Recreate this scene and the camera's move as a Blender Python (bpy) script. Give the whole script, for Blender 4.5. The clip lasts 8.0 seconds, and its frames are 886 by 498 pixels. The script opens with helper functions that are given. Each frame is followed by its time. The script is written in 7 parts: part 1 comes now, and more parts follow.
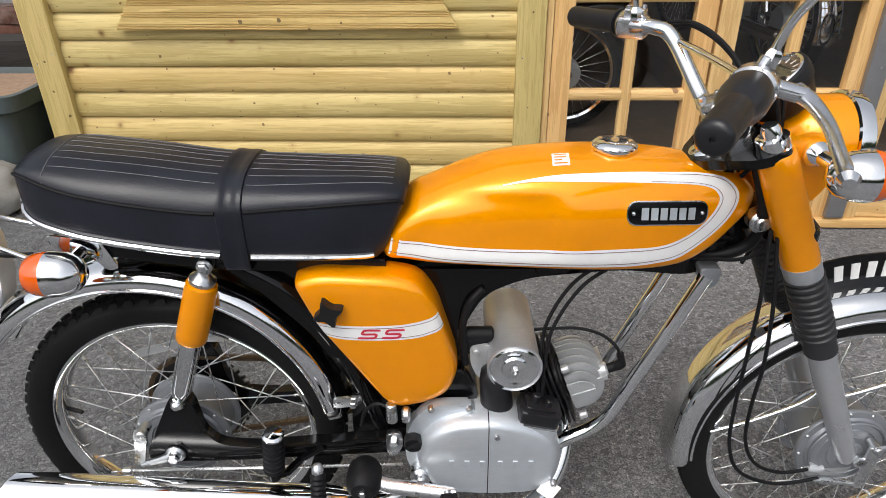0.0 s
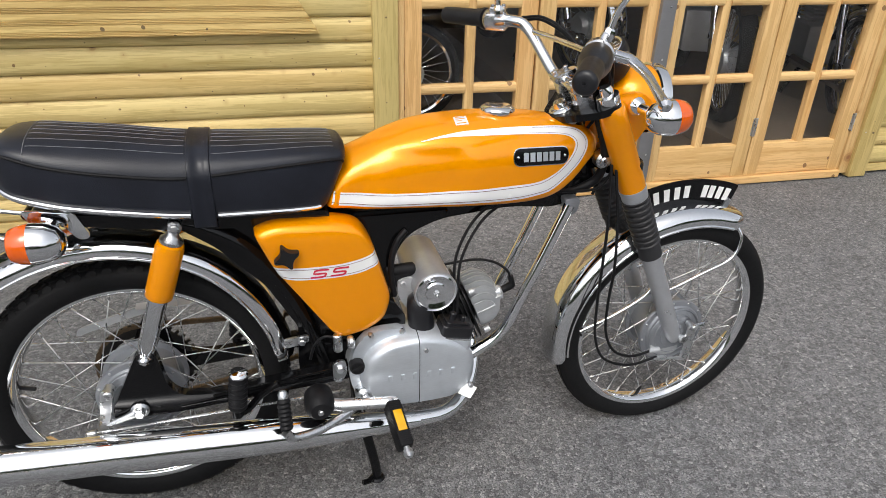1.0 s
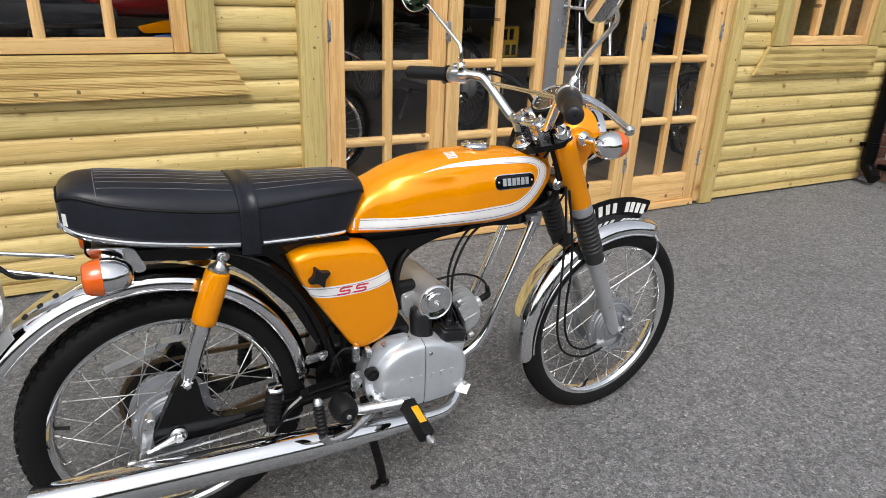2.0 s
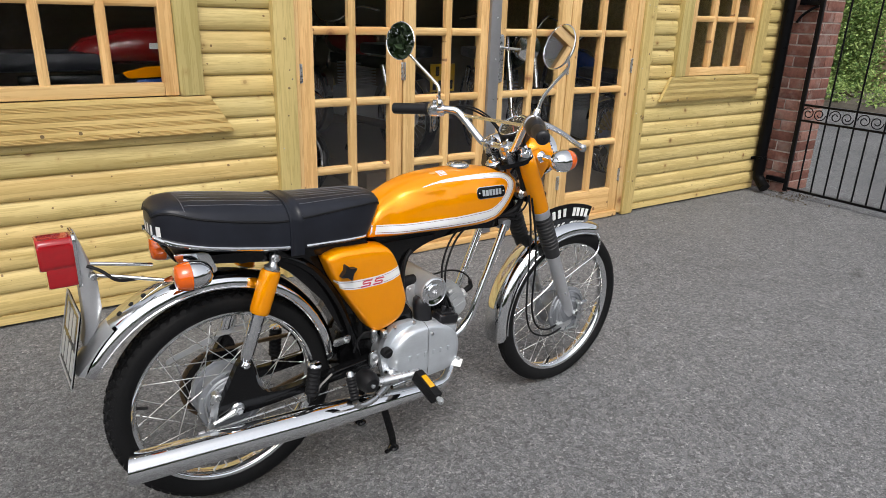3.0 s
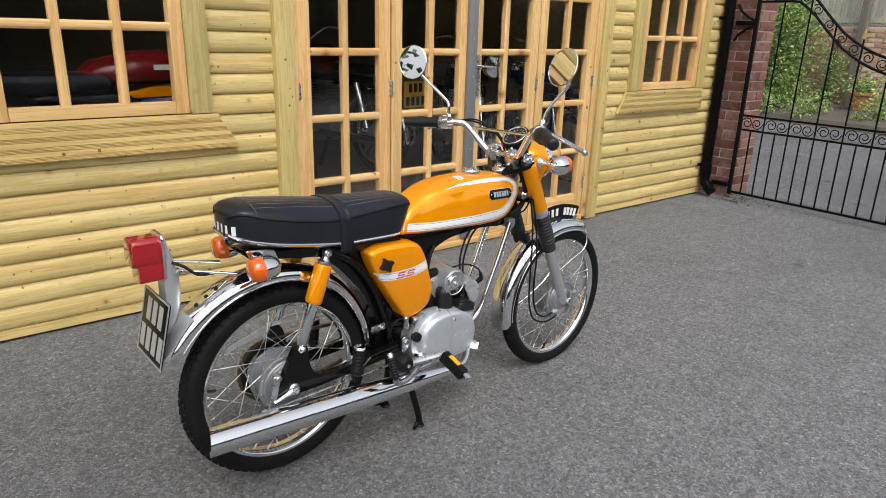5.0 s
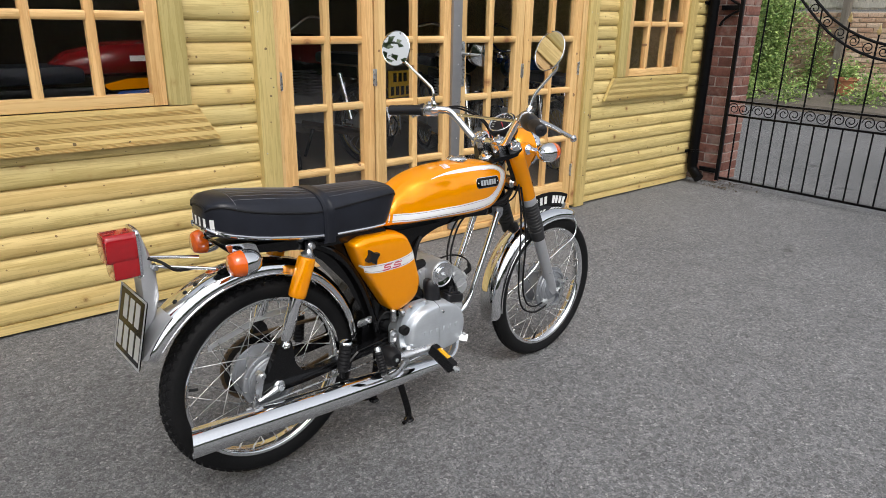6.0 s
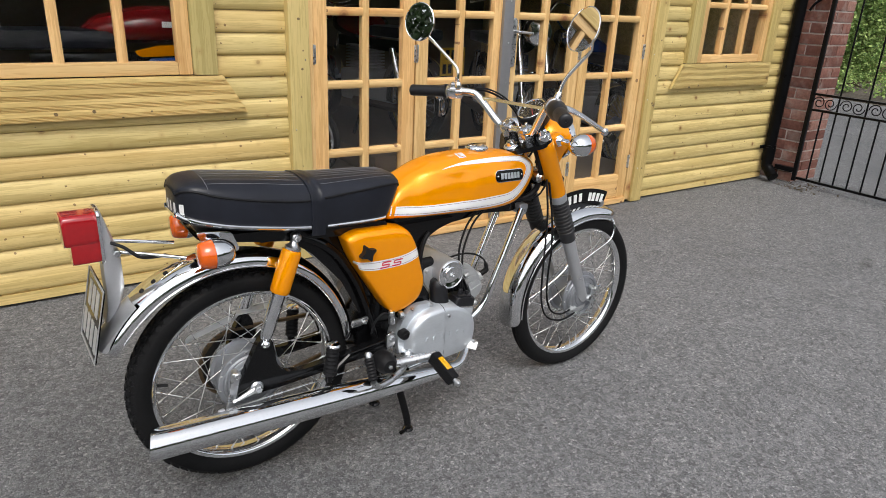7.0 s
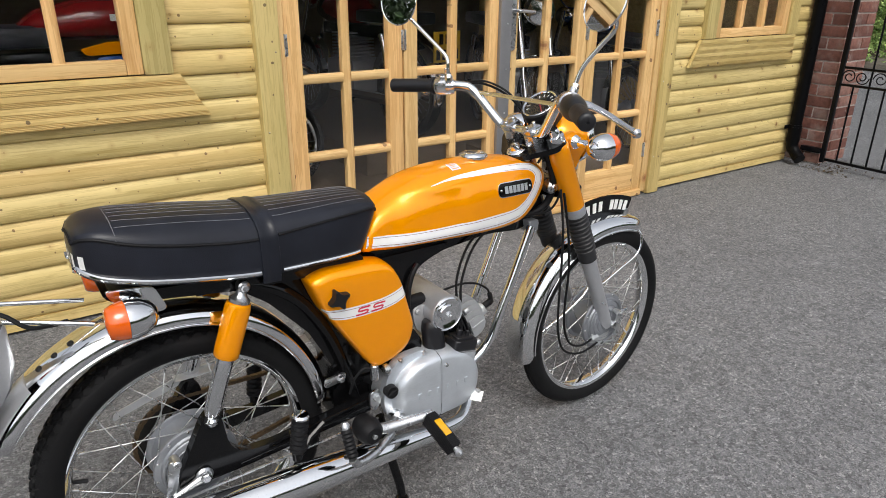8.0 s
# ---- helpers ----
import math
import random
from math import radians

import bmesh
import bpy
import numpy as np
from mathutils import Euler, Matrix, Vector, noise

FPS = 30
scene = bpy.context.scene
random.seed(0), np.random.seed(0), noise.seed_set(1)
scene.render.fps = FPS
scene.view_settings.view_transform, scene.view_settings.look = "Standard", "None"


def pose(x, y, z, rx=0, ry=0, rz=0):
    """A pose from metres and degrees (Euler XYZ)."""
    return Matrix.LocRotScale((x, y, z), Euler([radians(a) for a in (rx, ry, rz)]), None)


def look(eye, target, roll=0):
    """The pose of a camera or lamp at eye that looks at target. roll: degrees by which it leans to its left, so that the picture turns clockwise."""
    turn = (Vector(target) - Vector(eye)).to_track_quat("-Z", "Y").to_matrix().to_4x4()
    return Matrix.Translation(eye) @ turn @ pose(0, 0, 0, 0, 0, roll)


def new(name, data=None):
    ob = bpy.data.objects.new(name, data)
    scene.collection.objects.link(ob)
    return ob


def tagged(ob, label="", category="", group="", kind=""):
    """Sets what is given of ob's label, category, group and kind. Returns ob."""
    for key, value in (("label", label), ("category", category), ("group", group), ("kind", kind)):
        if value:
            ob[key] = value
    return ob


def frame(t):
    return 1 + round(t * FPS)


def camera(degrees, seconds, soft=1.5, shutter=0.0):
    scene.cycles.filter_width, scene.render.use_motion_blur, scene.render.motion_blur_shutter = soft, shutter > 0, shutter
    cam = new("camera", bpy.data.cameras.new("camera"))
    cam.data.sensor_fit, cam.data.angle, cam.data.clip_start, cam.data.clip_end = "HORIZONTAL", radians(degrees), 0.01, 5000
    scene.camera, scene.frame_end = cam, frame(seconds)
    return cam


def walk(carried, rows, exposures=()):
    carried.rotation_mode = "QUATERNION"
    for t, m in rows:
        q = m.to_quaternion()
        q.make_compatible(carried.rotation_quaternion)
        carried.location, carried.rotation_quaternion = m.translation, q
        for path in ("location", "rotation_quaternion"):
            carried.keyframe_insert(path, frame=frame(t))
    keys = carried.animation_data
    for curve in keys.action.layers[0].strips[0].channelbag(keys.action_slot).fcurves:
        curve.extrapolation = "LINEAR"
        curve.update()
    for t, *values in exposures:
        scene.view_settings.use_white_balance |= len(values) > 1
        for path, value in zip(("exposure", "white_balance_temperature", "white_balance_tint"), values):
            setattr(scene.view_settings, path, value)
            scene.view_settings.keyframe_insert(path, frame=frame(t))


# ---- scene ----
cam = camera(67.1, 8.0, soft=0.45)
PATH = [
    (0, (0.013, 0.165, 1.133), (-0.073, 1.908, 0.155), -0.8),
    (0.5, (-0.087, 0.059, 1.141), (0.066, 1.796, 0.163), 2.2),
    (1, (-0.164, -0.093, 1.149), (0.25, 1.622, 0.208), 1.5),
    (1.5, (-0.327, -0.16, 1.161), (0.314, 1.539, 0.323), 0.3),
    (1.7, (-0.404, -0.175, 1.148), (0.316, 1.51, 0.346), 1.0),
    (2.8, (-0.759, -0.435, 1.197), (0.254, 1.142, 0.501), 3.0),
    (3, (-0.839, -0.46, 1.207), (0.2, 1.11, 0.534), 1.8),
    (3.5, (-1.066, -0.485, 1.218), (0.09, 1.021, 0.588), -0.0),
    (4, (-1.149, -0.557, 1.229), (0.045, 0.924, 0.614), 1.9),
    (4.2, (-1.165, -0.552, 1.237), (0.022, 0.934, 0.615), 2.1),
    (5.5, (-1.16, -0.526, 1.216), (0.029, 0.953, 0.585), 1.2),
    (6, (-1.133, -0.505, 1.208), (0.071, 0.955, 0.559), 1.0),
    (6.5, (-1.026, -0.481, 1.199), (0.097, 1.03, 0.525), 0.8),
    (7, (-0.881, -0.437, 1.196), (0.151, 1.121, 0.484), 2.6),
    (7.5, (-0.777, -0.343, 1.19), (0.221, 1.215, 0.433), 2.0),
    (7.8, (-0.675, -0.262, 1.173), (0.308, 1.31, 0.422), 0.8),
    (8, (-0.655, -0.143, 1.172), (0.354, 1.408, 0.419), 0.4),
]
walk(cam, [(t, look(eye, target, roll)) for t, eye, target, roll in PATH])
# ---- world and sun: a bright overcast sky ----
world = bpy.data.worlds.new("overcast_sky")
scene.world = world
world.use_nodes = True
wn, wl = world.node_tree.nodes, world.node_tree.links
sky = wn.new("ShaderNodeTexSky")
sky.sky_type, sky.sun_disc = "NISHITA", False
sky.sun_elevation, sky.sun_rotation = radians(55), radians(206)
sky.air_density, sky.dust_density, sky.ozone_density = 1.0, 4.0, 1.0
soften = wn.new("ShaderNodeHueSaturation")
soften.inputs["Saturation"].default_value = 0.30
wl.new(sky.outputs["Color"], soften.inputs["Color"])
wl.new(soften.outputs["Color"], wn["Background"].inputs["Color"])
wn["Background"].inputs["Strength"].default_value = 0.21

sun = new("sun", bpy.data.lights.new("sun", "SUN"))
sun.data.energy, sun.data.angle, sun.data.color = 0.95, radians(28), (1.0, 0.97, 0.92)
sun.matrix_world = look((0.0, 0.0, 30.0), (0.38 * 24, 0.78 * 24, 0.0))
scene.view_settings.exposure = 0.0


# ---- materials ----
def nodes_of(name):
    m = bpy.data.materials.new(name)
    m.use_nodes = True
    nt = m.node_tree
    return m, nt, nt.nodes, nt.links, nt.nodes["Principled BSDF"]


def coords(nt, spread=0.0, stretch=(1, 1, 1)):
    """Object coordinates, shifted by each object's own random number."""
    tc = nt.nodes.new("ShaderNodeTexCoord")
    mp = nt.nodes.new("ShaderNodeMapping")
    mp.inputs["Scale"].default_value = stretch
    nt.links.new(tc.outputs["Object"], mp.inputs["Vector"])
    if spread:
        oi = nt.nodes.new("ShaderNodeObjectInfo")
        mul = nt.nodes.new("ShaderNodeMath")
        mul.operation = "MULTIPLY"
        mul.inputs[1].default_value = spread
        nt.links.new(oi.outputs["Random"], mul.inputs[0])
        nt.links.new(mul.outputs[0], mp.inputs["Location"])
    return mp.outputs["Vector"]


def noise_tex(nt, vec, scale, detail=4.0, rough=0.55):
    n = nt.nodes.new("ShaderNodeTexNoise")
    n.inputs["Scale"].default_value, n.inputs["Detail"].default_value, n.inputs["Roughness"].default_value = scale, detail, rough
    nt.links.new(vec, n.inputs["Vector"])
    return n.outputs["Fac"]


def ramp(nt, fac, stops):
    r = nt.nodes.new("ShaderNodeValToRGB")
    els = r.color_ramp.elements
    while len(els) < len(stops):
        els.new(0.5)
    for e, (p, c) in zip(els, stops):
        e.position, e.color = p, (*c, 1) if len(c) == 3 else c
    nt.links.new(fac, r.inputs["Fac"])
    return r.outputs["Color"]


def mix(nt, fac, a, b, how="MIX"):
    m = nt.nodes.new("ShaderNodeMix")
    m.data_type, m.blend_type = "RGBA", how
    for sock, v in ((m.inputs["Factor"], fac), (m.inputs["A"], a), (m.inputs["B"], b)):
        if isinstance(v, (int, float)):
            sock.default_value = v
        elif isinstance(v, tuple):
            sock.default_value = (*v, 1)
        else:
            nt.links.new(v, sock)
    return m.outputs["Result"]


def calc(nt, how, a, b=0.0):
    m = nt.nodes.new("ShaderNodeMath")
    m.operation = how
    for sock, v in ((m.inputs[0], a), (m.inputs[1], b)):
        if isinstance(v, (int, float)):
            sock.default_value = v
        else:
            nt.links.new(v, sock)
    return m.outputs[0]


def bump(nt, height, bsdf, strength=0.3, distance=0.002):
    b = nt.nodes.new("ShaderNodeBump")
    b.inputs["Strength"].default_value, b.inputs["Distance"].default_value = strength, distance
    nt.links.new(height, b.inputs["Height"])
    nt.links.new(b.outputs["Normal"], bsdf.inputs["Normal"])


def plain(name, color, rough=0.5, metal=0.0, vary=0.12, scale=30.0, coat=0.0, bumps=0.0, bscale=200.0, spread=3.0, coat_rough=0.05, ior=1.5, spec=0.5):
    """A surface with soft variation at two scales, in colour and gloss, and fine relief."""
    m, nt, nn, ll, bs = nodes_of(name)
    v = coords(nt, spread)
    big, small = noise_tex(nt, v, scale), noise_tex(nt, v, scale * 9, 3.0)
    both = calc(nt, "ADD", calc(nt, "MULTIPLY", big, 0.6), calc(nt, "MULTIPLY", small, 0.4))
    lo = tuple(c * (1 - vary) for c in color)
    hi = tuple(min(1, c * (1 + vary)) for c in color)
    ll.new(ramp(nt, both, ((0.3, lo), (0.7, hi))), bs.inputs["Base Color"])
    ll.new(calc(nt, "ADD", calc(nt, "MULTIPLY", big, rough * 0.5), rough * 0.75), bs.inputs["Roughness"])
    bs.inputs["Metallic"].default_value, bs.inputs["IOR"].default_value = metal, ior
    bs.inputs["Coat Weight"].default_value, bs.inputs["Coat Roughness"].default_value = coat, coat_rough
    bs.inputs["Specular IOR Level"].default_value = spec
    if bumps:
        bump(nt, noise_tex(nt, v, bscale, 5.0), bs, bumps)
    return m


def timber(name, light, dark, knot, along=0, knots=6.0, rough=0.62, green=0.0, board=0.0):
    """Softwood: stretched grain, growth rings, round dark knots, and a shade of its own for each piece."""
    m, nt, nn, ll, bs = nodes_of(name)
    long_s, cross = 1.1, 26.0
    st = [cross, cross, cross]
    st[along] = long_s
    v = coords(nt, 40.0, tuple(st))
    iso = coords(nt, 40.0)
    wob = noise_tex(nt, v, 1.0, 6.0, 0.6)
    fine = noise_tex(nt, v, 6.0, 3.0, 0.6)
    grain = calc(nt, "ADD", calc(nt, "MULTIPLY", wob, 0.75), calc(nt, "MULTIPLY", fine, 0.25))
    def tone(k_):
        return tuple(k_ * a_ + (1 - k_) * b_ for a_, b_ in zip(dark, light))

    base = ramp(nt, grain, ((0.36, dark), (0.43, tone(0.40)), (0.475, tone(0.70)), (0.495, tone(0.05)), (0.555, tuple(c * 1.05 for c in light)), (0.585, tone(0.62)), (0.61, light), (0.69, dark)))
    oi = nn.new("ShaderNodeObjectInfo")
    shade = ramp(nt, oi.outputs["Random"], ((0.0, (0.84, 0.84, 0.80)), (0.5, (1.0, 0.98, 0.94)), (1.0, (1.0, 0.92, 0.84))))
    base = mix(nt, 1.0, base, shade, "MULTIPLY")
    stain = noise_tex(nt, iso, 2.2, 5.0)
    base = mix(nt, calc(nt, "MULTIPLY", ramp(nt, stain, ((0.45, (0, 0, 0)), (0.75, (1, 1, 1)))), 0.35), base, (dark[0] * 0.85, dark[1] * (0.92 + green), dark[2] * 0.8))
    tc = nn.new("ShaderNodeSeparateXYZ")
    ll.new(iso, tc.inputs[0])
    cb = nn.new("ShaderNodeCombineXYZ")
    axes = ("X", "Z") if along == 0 else ("Z", "X")
    ll.new(tc.outputs[axes[0]], cb.inputs[0])
    ll.new(tc.outputs[axes[1]], cb.inputs[1])
    warp = nn.new("ShaderNodeVectorMath")
    warp.operation = "ADD"
    ll.new(cb.outputs[0], warp.inputs[0])
    nz = nn.new("ShaderNodeTexNoise")
    nz.inputs["Scale"].default_value = 30.0
    ll.new(iso, nz.inputs["Vector"])
    sc = nn.new("ShaderNodeVectorMath")
    sc.operation = "SCALE"
    sc.inputs["Scale"].default_value = 0.010
    ll.new(nz.outputs["Color"], sc.inputs[0])
    ll.new(sc.outputs[0], warp.inputs[1])
    vo = nn.new("ShaderNodeTexVoronoi")
    vo.voronoi_dimensions = "2D"
    vo.inputs["Scale"].default_value = knots
    ll.new(warp.outputs[0], vo.inputs["Vector"])
    sep = nn.new("ShaderNodeSeparateColor")
    ll.new(vo.outputs["Color"], sep.inputs[0])
    size = calc(nt, "MULTIPLY", calc(nt, "POWER", sep.outputs[0], 1.8), 0.098)
    near = calc(nt, "SUBTRACT", size, vo.outputs["Distance"])
    spot = ramp(nt, calc(nt, "MULTIPLY", near, 16.0), ((0.0, (0, 0, 0)), (0.35, (0.55, 0.55, 0.55)), (0.5, (0.35, 0.35, 0.35)), (0.9, (1, 1, 1))))
    halo = ramp(nt, calc(nt, "ADD", calc(nt, "MULTIPLY", near, 5.0), 0.60), ((0.2, (0, 0, 0)), (0.9, (1, 1, 1))))
    base = mix(nt, calc(nt, "MULTIPLY", halo, 0.60), base, (dark[0] * 0.80, dark[1] * 0.62, dark[2] * 0.5))
    base = mix(nt, calc(nt, "MULTIPLY", spot, 0.85), base, knot)
    pv = nn.new("ShaderNodeTexVoronoi")
    pv.voronoi_dimensions = "2D"
    pv.inputs["Scale"].default_value = knots * 2.3
    ll.new(warp.outputs[0], pv.inputs["Vector"])
    ps = nn.new("ShaderNodeSeparateColor")
    ll.new(pv.outputs["Color"], ps.inputs[0])
    few = calc(nt, "GREATER_THAN", ps.outputs[1], 0.62)
    pin = calc(nt, "MULTIPLY", few, calc(nt, "LESS_THAN", pv.outputs["Distance"], calc(nt, "MULTIPLY", ps.outputs[0], 0.075)))
    base = mix(nt, calc(nt, "MULTIPLY", pin, 0.8), base, (knot[0] * 0.7, knot[1] * 0.7, knot[2] * 0.7))
    ll.new(base, bs.inputs["Base Color"])
    ll.new(calc(nt, "ADD", calc(nt, "MULTIPLY", grain, 0.25), rough - 0.12), bs.inputs["Roughness"])
    bump(nt, calc(nt, "ADD", grain, calc(nt, "MULTIPLY", spot, 0.4)), bs, 0.22, 0.0015)
    return m


def asphalt():
    """Rolled stone chips in dark binder: chips stand proud, gaps and pits are dark."""
    m, nt, nn, ll, bs = nodes_of("asphalt")
    v = coords(nt)

    def cells(scale, feature="F1"):
        vo = nn.new("ShaderNodeTexVoronoi")
        vo.feature = feature
        vo.inputs["Scale"].default_value = scale
        ll.new(v, vo.inputs["Vector"])
        return vo

    chip, chip_edge, grit = cells(122.0), cells(122.0, "DISTANCE_TO_EDGE"), cells(310.0)
    sep, sep2 = nn.new("ShaderNodeSeparateColor"), nn.new("ShaderNodeSeparateColor")
    ll.new(chip.outputs["Color"], sep.inputs[0])
    ll.new(grit.outputs["Color"], sep2.inputs[0])
    base = ramp(nt, sep.outputs[0], ((0.0, (0.098, 0.099, 0.102)), (0.3, (0.145, 0.146, 0.149)), (0.75, (0.182, 0.182, 0.184)), (0.93, (0.215, 0.214, 0.212)), (1.0, (0.275, 0.27, 0.265))))
    base = mix(nt, 1.0, base, ramp(nt, sep2.outputs[1], ((0.0, (0.84, 0.84, 0.85)), (0.5, (1.0, 1.0, 1.0)), (1.0, (1.13, 1.13, 1.12)))), "MULTIPLY")
    # dark gaps, specks and pits also carry small relief shadows in the colour
    gap = ramp(nt, chip_edge.outputs["Distance"], ((0.0, (0.66, 0.66, 0.66)), (0.14, (1, 1, 1))))
    base = mix(nt, 1.0, base, gap, "MULTIPLY")
    speck = noise_tex(nt, v, 250.0, 2.0, 0.6)
    base = mix(nt, 1.0, base, ramp(nt, speck, ((0.33, (0.28, 0.28, 0.29)), (0.45, (0.92, 0.92, 0.92)), (0.58, (1.07, 1.07, 1.07)), (0.67, (1.75, 1.74, 1.71)))), "MULTIPLY")
    pits = calc(nt, "LESS_THAN", sep.outputs[1], 0.10)
    base = mix(nt, calc(nt, "MULTIPLY", pits, 0.5), base, (0.042, 0.042, 0.043))
    # broad tone noise, offset to run darker at low x, lighter at high x
    broad = nn.new("ShaderNodeMapping")
    broad.inputs["Location"].default_value = (32.75, -27.25, 0.0)
    ll.new(v, broad.inputs["Vector"])
    uneven = noise_tex(nt, broad.outputs["Vector"], 0.4, 3.0, 0.5)
    base = mix(nt, 1.0, base, ramp(nt, uneven, ((0.34, (0.93, 0.945, 0.965)), (0.64, (1.32, 1.33, 1.35)))), "MULTIPLY")
    patch = noise_tex(nt, v, 6.0, 5.0)
    base = mix(nt, 1.0, base, ramp(nt, patch, ((0.3, (0.88, 0.88, 0.88)), (0.7, (1.09, 1.09, 1.09)))), "MULTIPLY")
    mott = noise_tex(nt, v, 34.0, 4.0)
    base = mix(nt, 1.0, base, ramp(nt, mott, ((0.36, (0.86, 0.86, 0.86)), (0.52, (1.0, 1.0, 1.0)), (0.68, (1.11, 1.11, 1.11)))), "MULTIPLY")
    spots = noise_tex(nt, v, 3.1, 2.0)
    base = mix(nt, ramp(nt, spots, ((0.70, (0, 0, 0)), (0.76, (0.55, 0.55, 0.55)))), base, (0.030, 0.029, 0.029))
    ll.new(base, bs.inputs["Base Color"])
    bs.inputs["Roughness"].default_value = 0.80
    top = ramp(nt, chip_edge.outputs["Distance"], ((0.0, (0, 0, 0)), (0.30, (1, 1, 1))))
    h = calc(nt, "ADD", calc(nt, "MULTIPLY", top, calc(nt, "MULTIPLY", sep.outputs[2], 0.55)), calc(nt, "ADD", calc(nt, "MULTIPLY", noise_tex(nt, v, 60.0, 3.0), 0.7), calc(nt, "MULTIPLY", speck, 1.1)))
    bump(nt, h, bs, 0.72, 0.0048)
    return m


def glass(name, color=(1, 1, 1), rough=0.0):
    m, nt, nn, ll, bs = nodes_of(name)
    bs.inputs["Base Color"].default_value = (*color, 1)
    bs.inputs["Transmission Weight"].default_value, bs.inputs["Roughness"].default_value, bs.inputs["IOR"].default_value = 1.0, rough, 1.45
    if rough == 0.0:
        v = coords(nt)
        bump(nt, noise_tex(nt, v, 3.0, 1.0), bs, 0.02, 0.01)
    return m


def lens_plastic(name, color):
    m, nt, nn, ll, bs = nodes_of(name)
    v = coords(nt, 1.0)
    ll.new(ramp(nt, noise_tex(nt, v, 60.0), ((0.3, tuple(c * 0.85 for c in color)), (0.7, color))), bs.inputs["Base Color"])
    bs.inputs["Roughness"].default_value, bs.inputs["Transmission Weight"].default_value = 0.15, 0.0
    bs.inputs["Coat Weight"].default_value = 1.0
    return m


def leather():
    m, nt, nn, ll, bs = nodes_of("black_vinyl")
    v = coords(nt)
    vo = nn.new("ShaderNodeTexVoronoi")
    vo.inputs["Scale"].default_value = 480.0
    ll.new(v, vo.inputs["Vector"])
    ll.new(ramp(nt, noise_tex(nt, v, 14.0), ((0.3, (0.009, 0.010, 0.0145)), (0.7, (0.016, 0.018, 0.026)))), bs.inputs["Base Color"])
    ll.new(calc(nt, "ADD", calc(nt, "MULTIPLY", noise_tex(nt, v, 22.0), 0.16), 0.24), bs.inputs["Roughness"])
    bs.inputs["Specular IOR Level"].default_value = 0.34
    crease = noise_tex(nt, coords(nt, 0.0, (9, 40, 28)), 1.0, 3.0)
    bump(nt, calc(nt, "ADD", calc(nt, "MULTIPLY", vo.outputs["Distance"], 0.35), calc(nt, "MULTIPLY", crease, 0.8)), bs, 0.22, 0.002)
    return m


def brick_mat(name, stops):
    m, nt, nn, ll, bs = nodes_of(name)
    oi = nn.new("ShaderNodeObjectInfo")
    v = coords(nt, 20.0)
    tone = ramp(nt, oi.outputs["Random"], stops)
    n = noise_tex(nt, v, 45.0, 5.0)
    base = mix(nt, 1.0, tone, ramp(nt, n, ((0.3, (0.72, 0.70, 0.70)), (0.7, (1.2, 1.18, 1.15)))), "MULTIPLY")
    bloom = noise_tex(nt, v, 9.0, 4.0)
    base = mix(nt, ramp(nt, bloom, ((0.52, (0, 0, 0)), (0.75, (0.5, 0.5, 0.5)))), base, (0.42, 0.36, 0.32))
    ll.new(base, bs.inputs["Base Color"])
    bs.inputs["Roughness"].default_value = 0.88
    bump(nt, n, bs, 0.5, 0.004)
    return m


def leaf_mat(name, a, b):
    m, nt, nn, ll, bs = nodes_of(name)
    g = nn.new("ShaderNodeNewGeometry")
    ll.new(ramp(nt, g.outputs["Random Per Island"], ((0.0, a), (1.0, b))), bs.inputs["Base Color"])
    bs.inputs["Roughness"].default_value = 0.55
    bs.inputs["Subsurface Weight"].default_value = 0.0
    return m


def brushed(name, color, rough=0.36, metal=1.0):
    m, nt, nn, ll, bs = nodes_of(name)
    v = coords(nt, 2.0, (60, 60, 900))
    cl = coords(nt, 2.0)
    n, big = noise_tex(nt, v, 1.0, 3.0), noise_tex(nt, cl, 25.0, 4.0)
    ll.new(ramp(nt, calc(nt, "ADD", calc(nt, "MULTIPLY", n, 0.4), calc(nt, "MULTIPLY", big, 0.6)), ((0.3, tuple(c * 0.82 for c in color)), (0.7, color))), bs.inputs["Base Color"])
    ll.new(calc(nt, "ADD", calc(nt, "MULTIPLY", big, 0.22), rough - 0.08), bs.inputs["Roughness"])
    bs.inputs["Metallic"].default_value = metal
    bump(nt, n, bs, 0.05, 0.001)
    return m


BOARD = timber("treated_cladding", (0.675, 0.54, 0.24), (0.47, 0.345, 0.118), (0.17, 0.075, 0.022), 0, 6.0, 0.6, 0.05)
TRIM_V = timber("treated_trim_upright", (0.61, 0.495, 0.21), (0.44, 0.335, 0.115), (0.11, 0.06, 0.03), 2, 4.5, 0.6, 0.06)
SILL_W = timber("decking_sill", (0.68, 0.52, 0.215), (0.46, 0.315, 0.10), (0.06, 0.03, 0.015), 0, 3.6, 0.6, 0.04)
JOINERY = timber("pine_rail", (0.78, 0.535, 0.25), (0.60, 0.345, 0.125), (0.25, 0.10, 0.04), 0, 3.0, 0.45)
JOINERY_V = timber("pine_stile", (0.78, 0.535, 0.25), (0.60, 0.345, 0.125), (0.25, 0.10, 0.04), 2, 3.0, 0.45)
ASPHALT = asphalt()
PANE = glass("window_glass")
CHROME = plain("chrome", (0.82, 0.83, 0.84), 0.06, 1.0, 0.04, 20.0)
STEEL = plain("zinc_plated_steel", (0.62, 0.63, 0.64), 0.28, 1.0, 0.15, 60.0)
ALLOY = brushed("cast_alloy", (0.54, 0.555, 0.57), 0.42, 0.6)
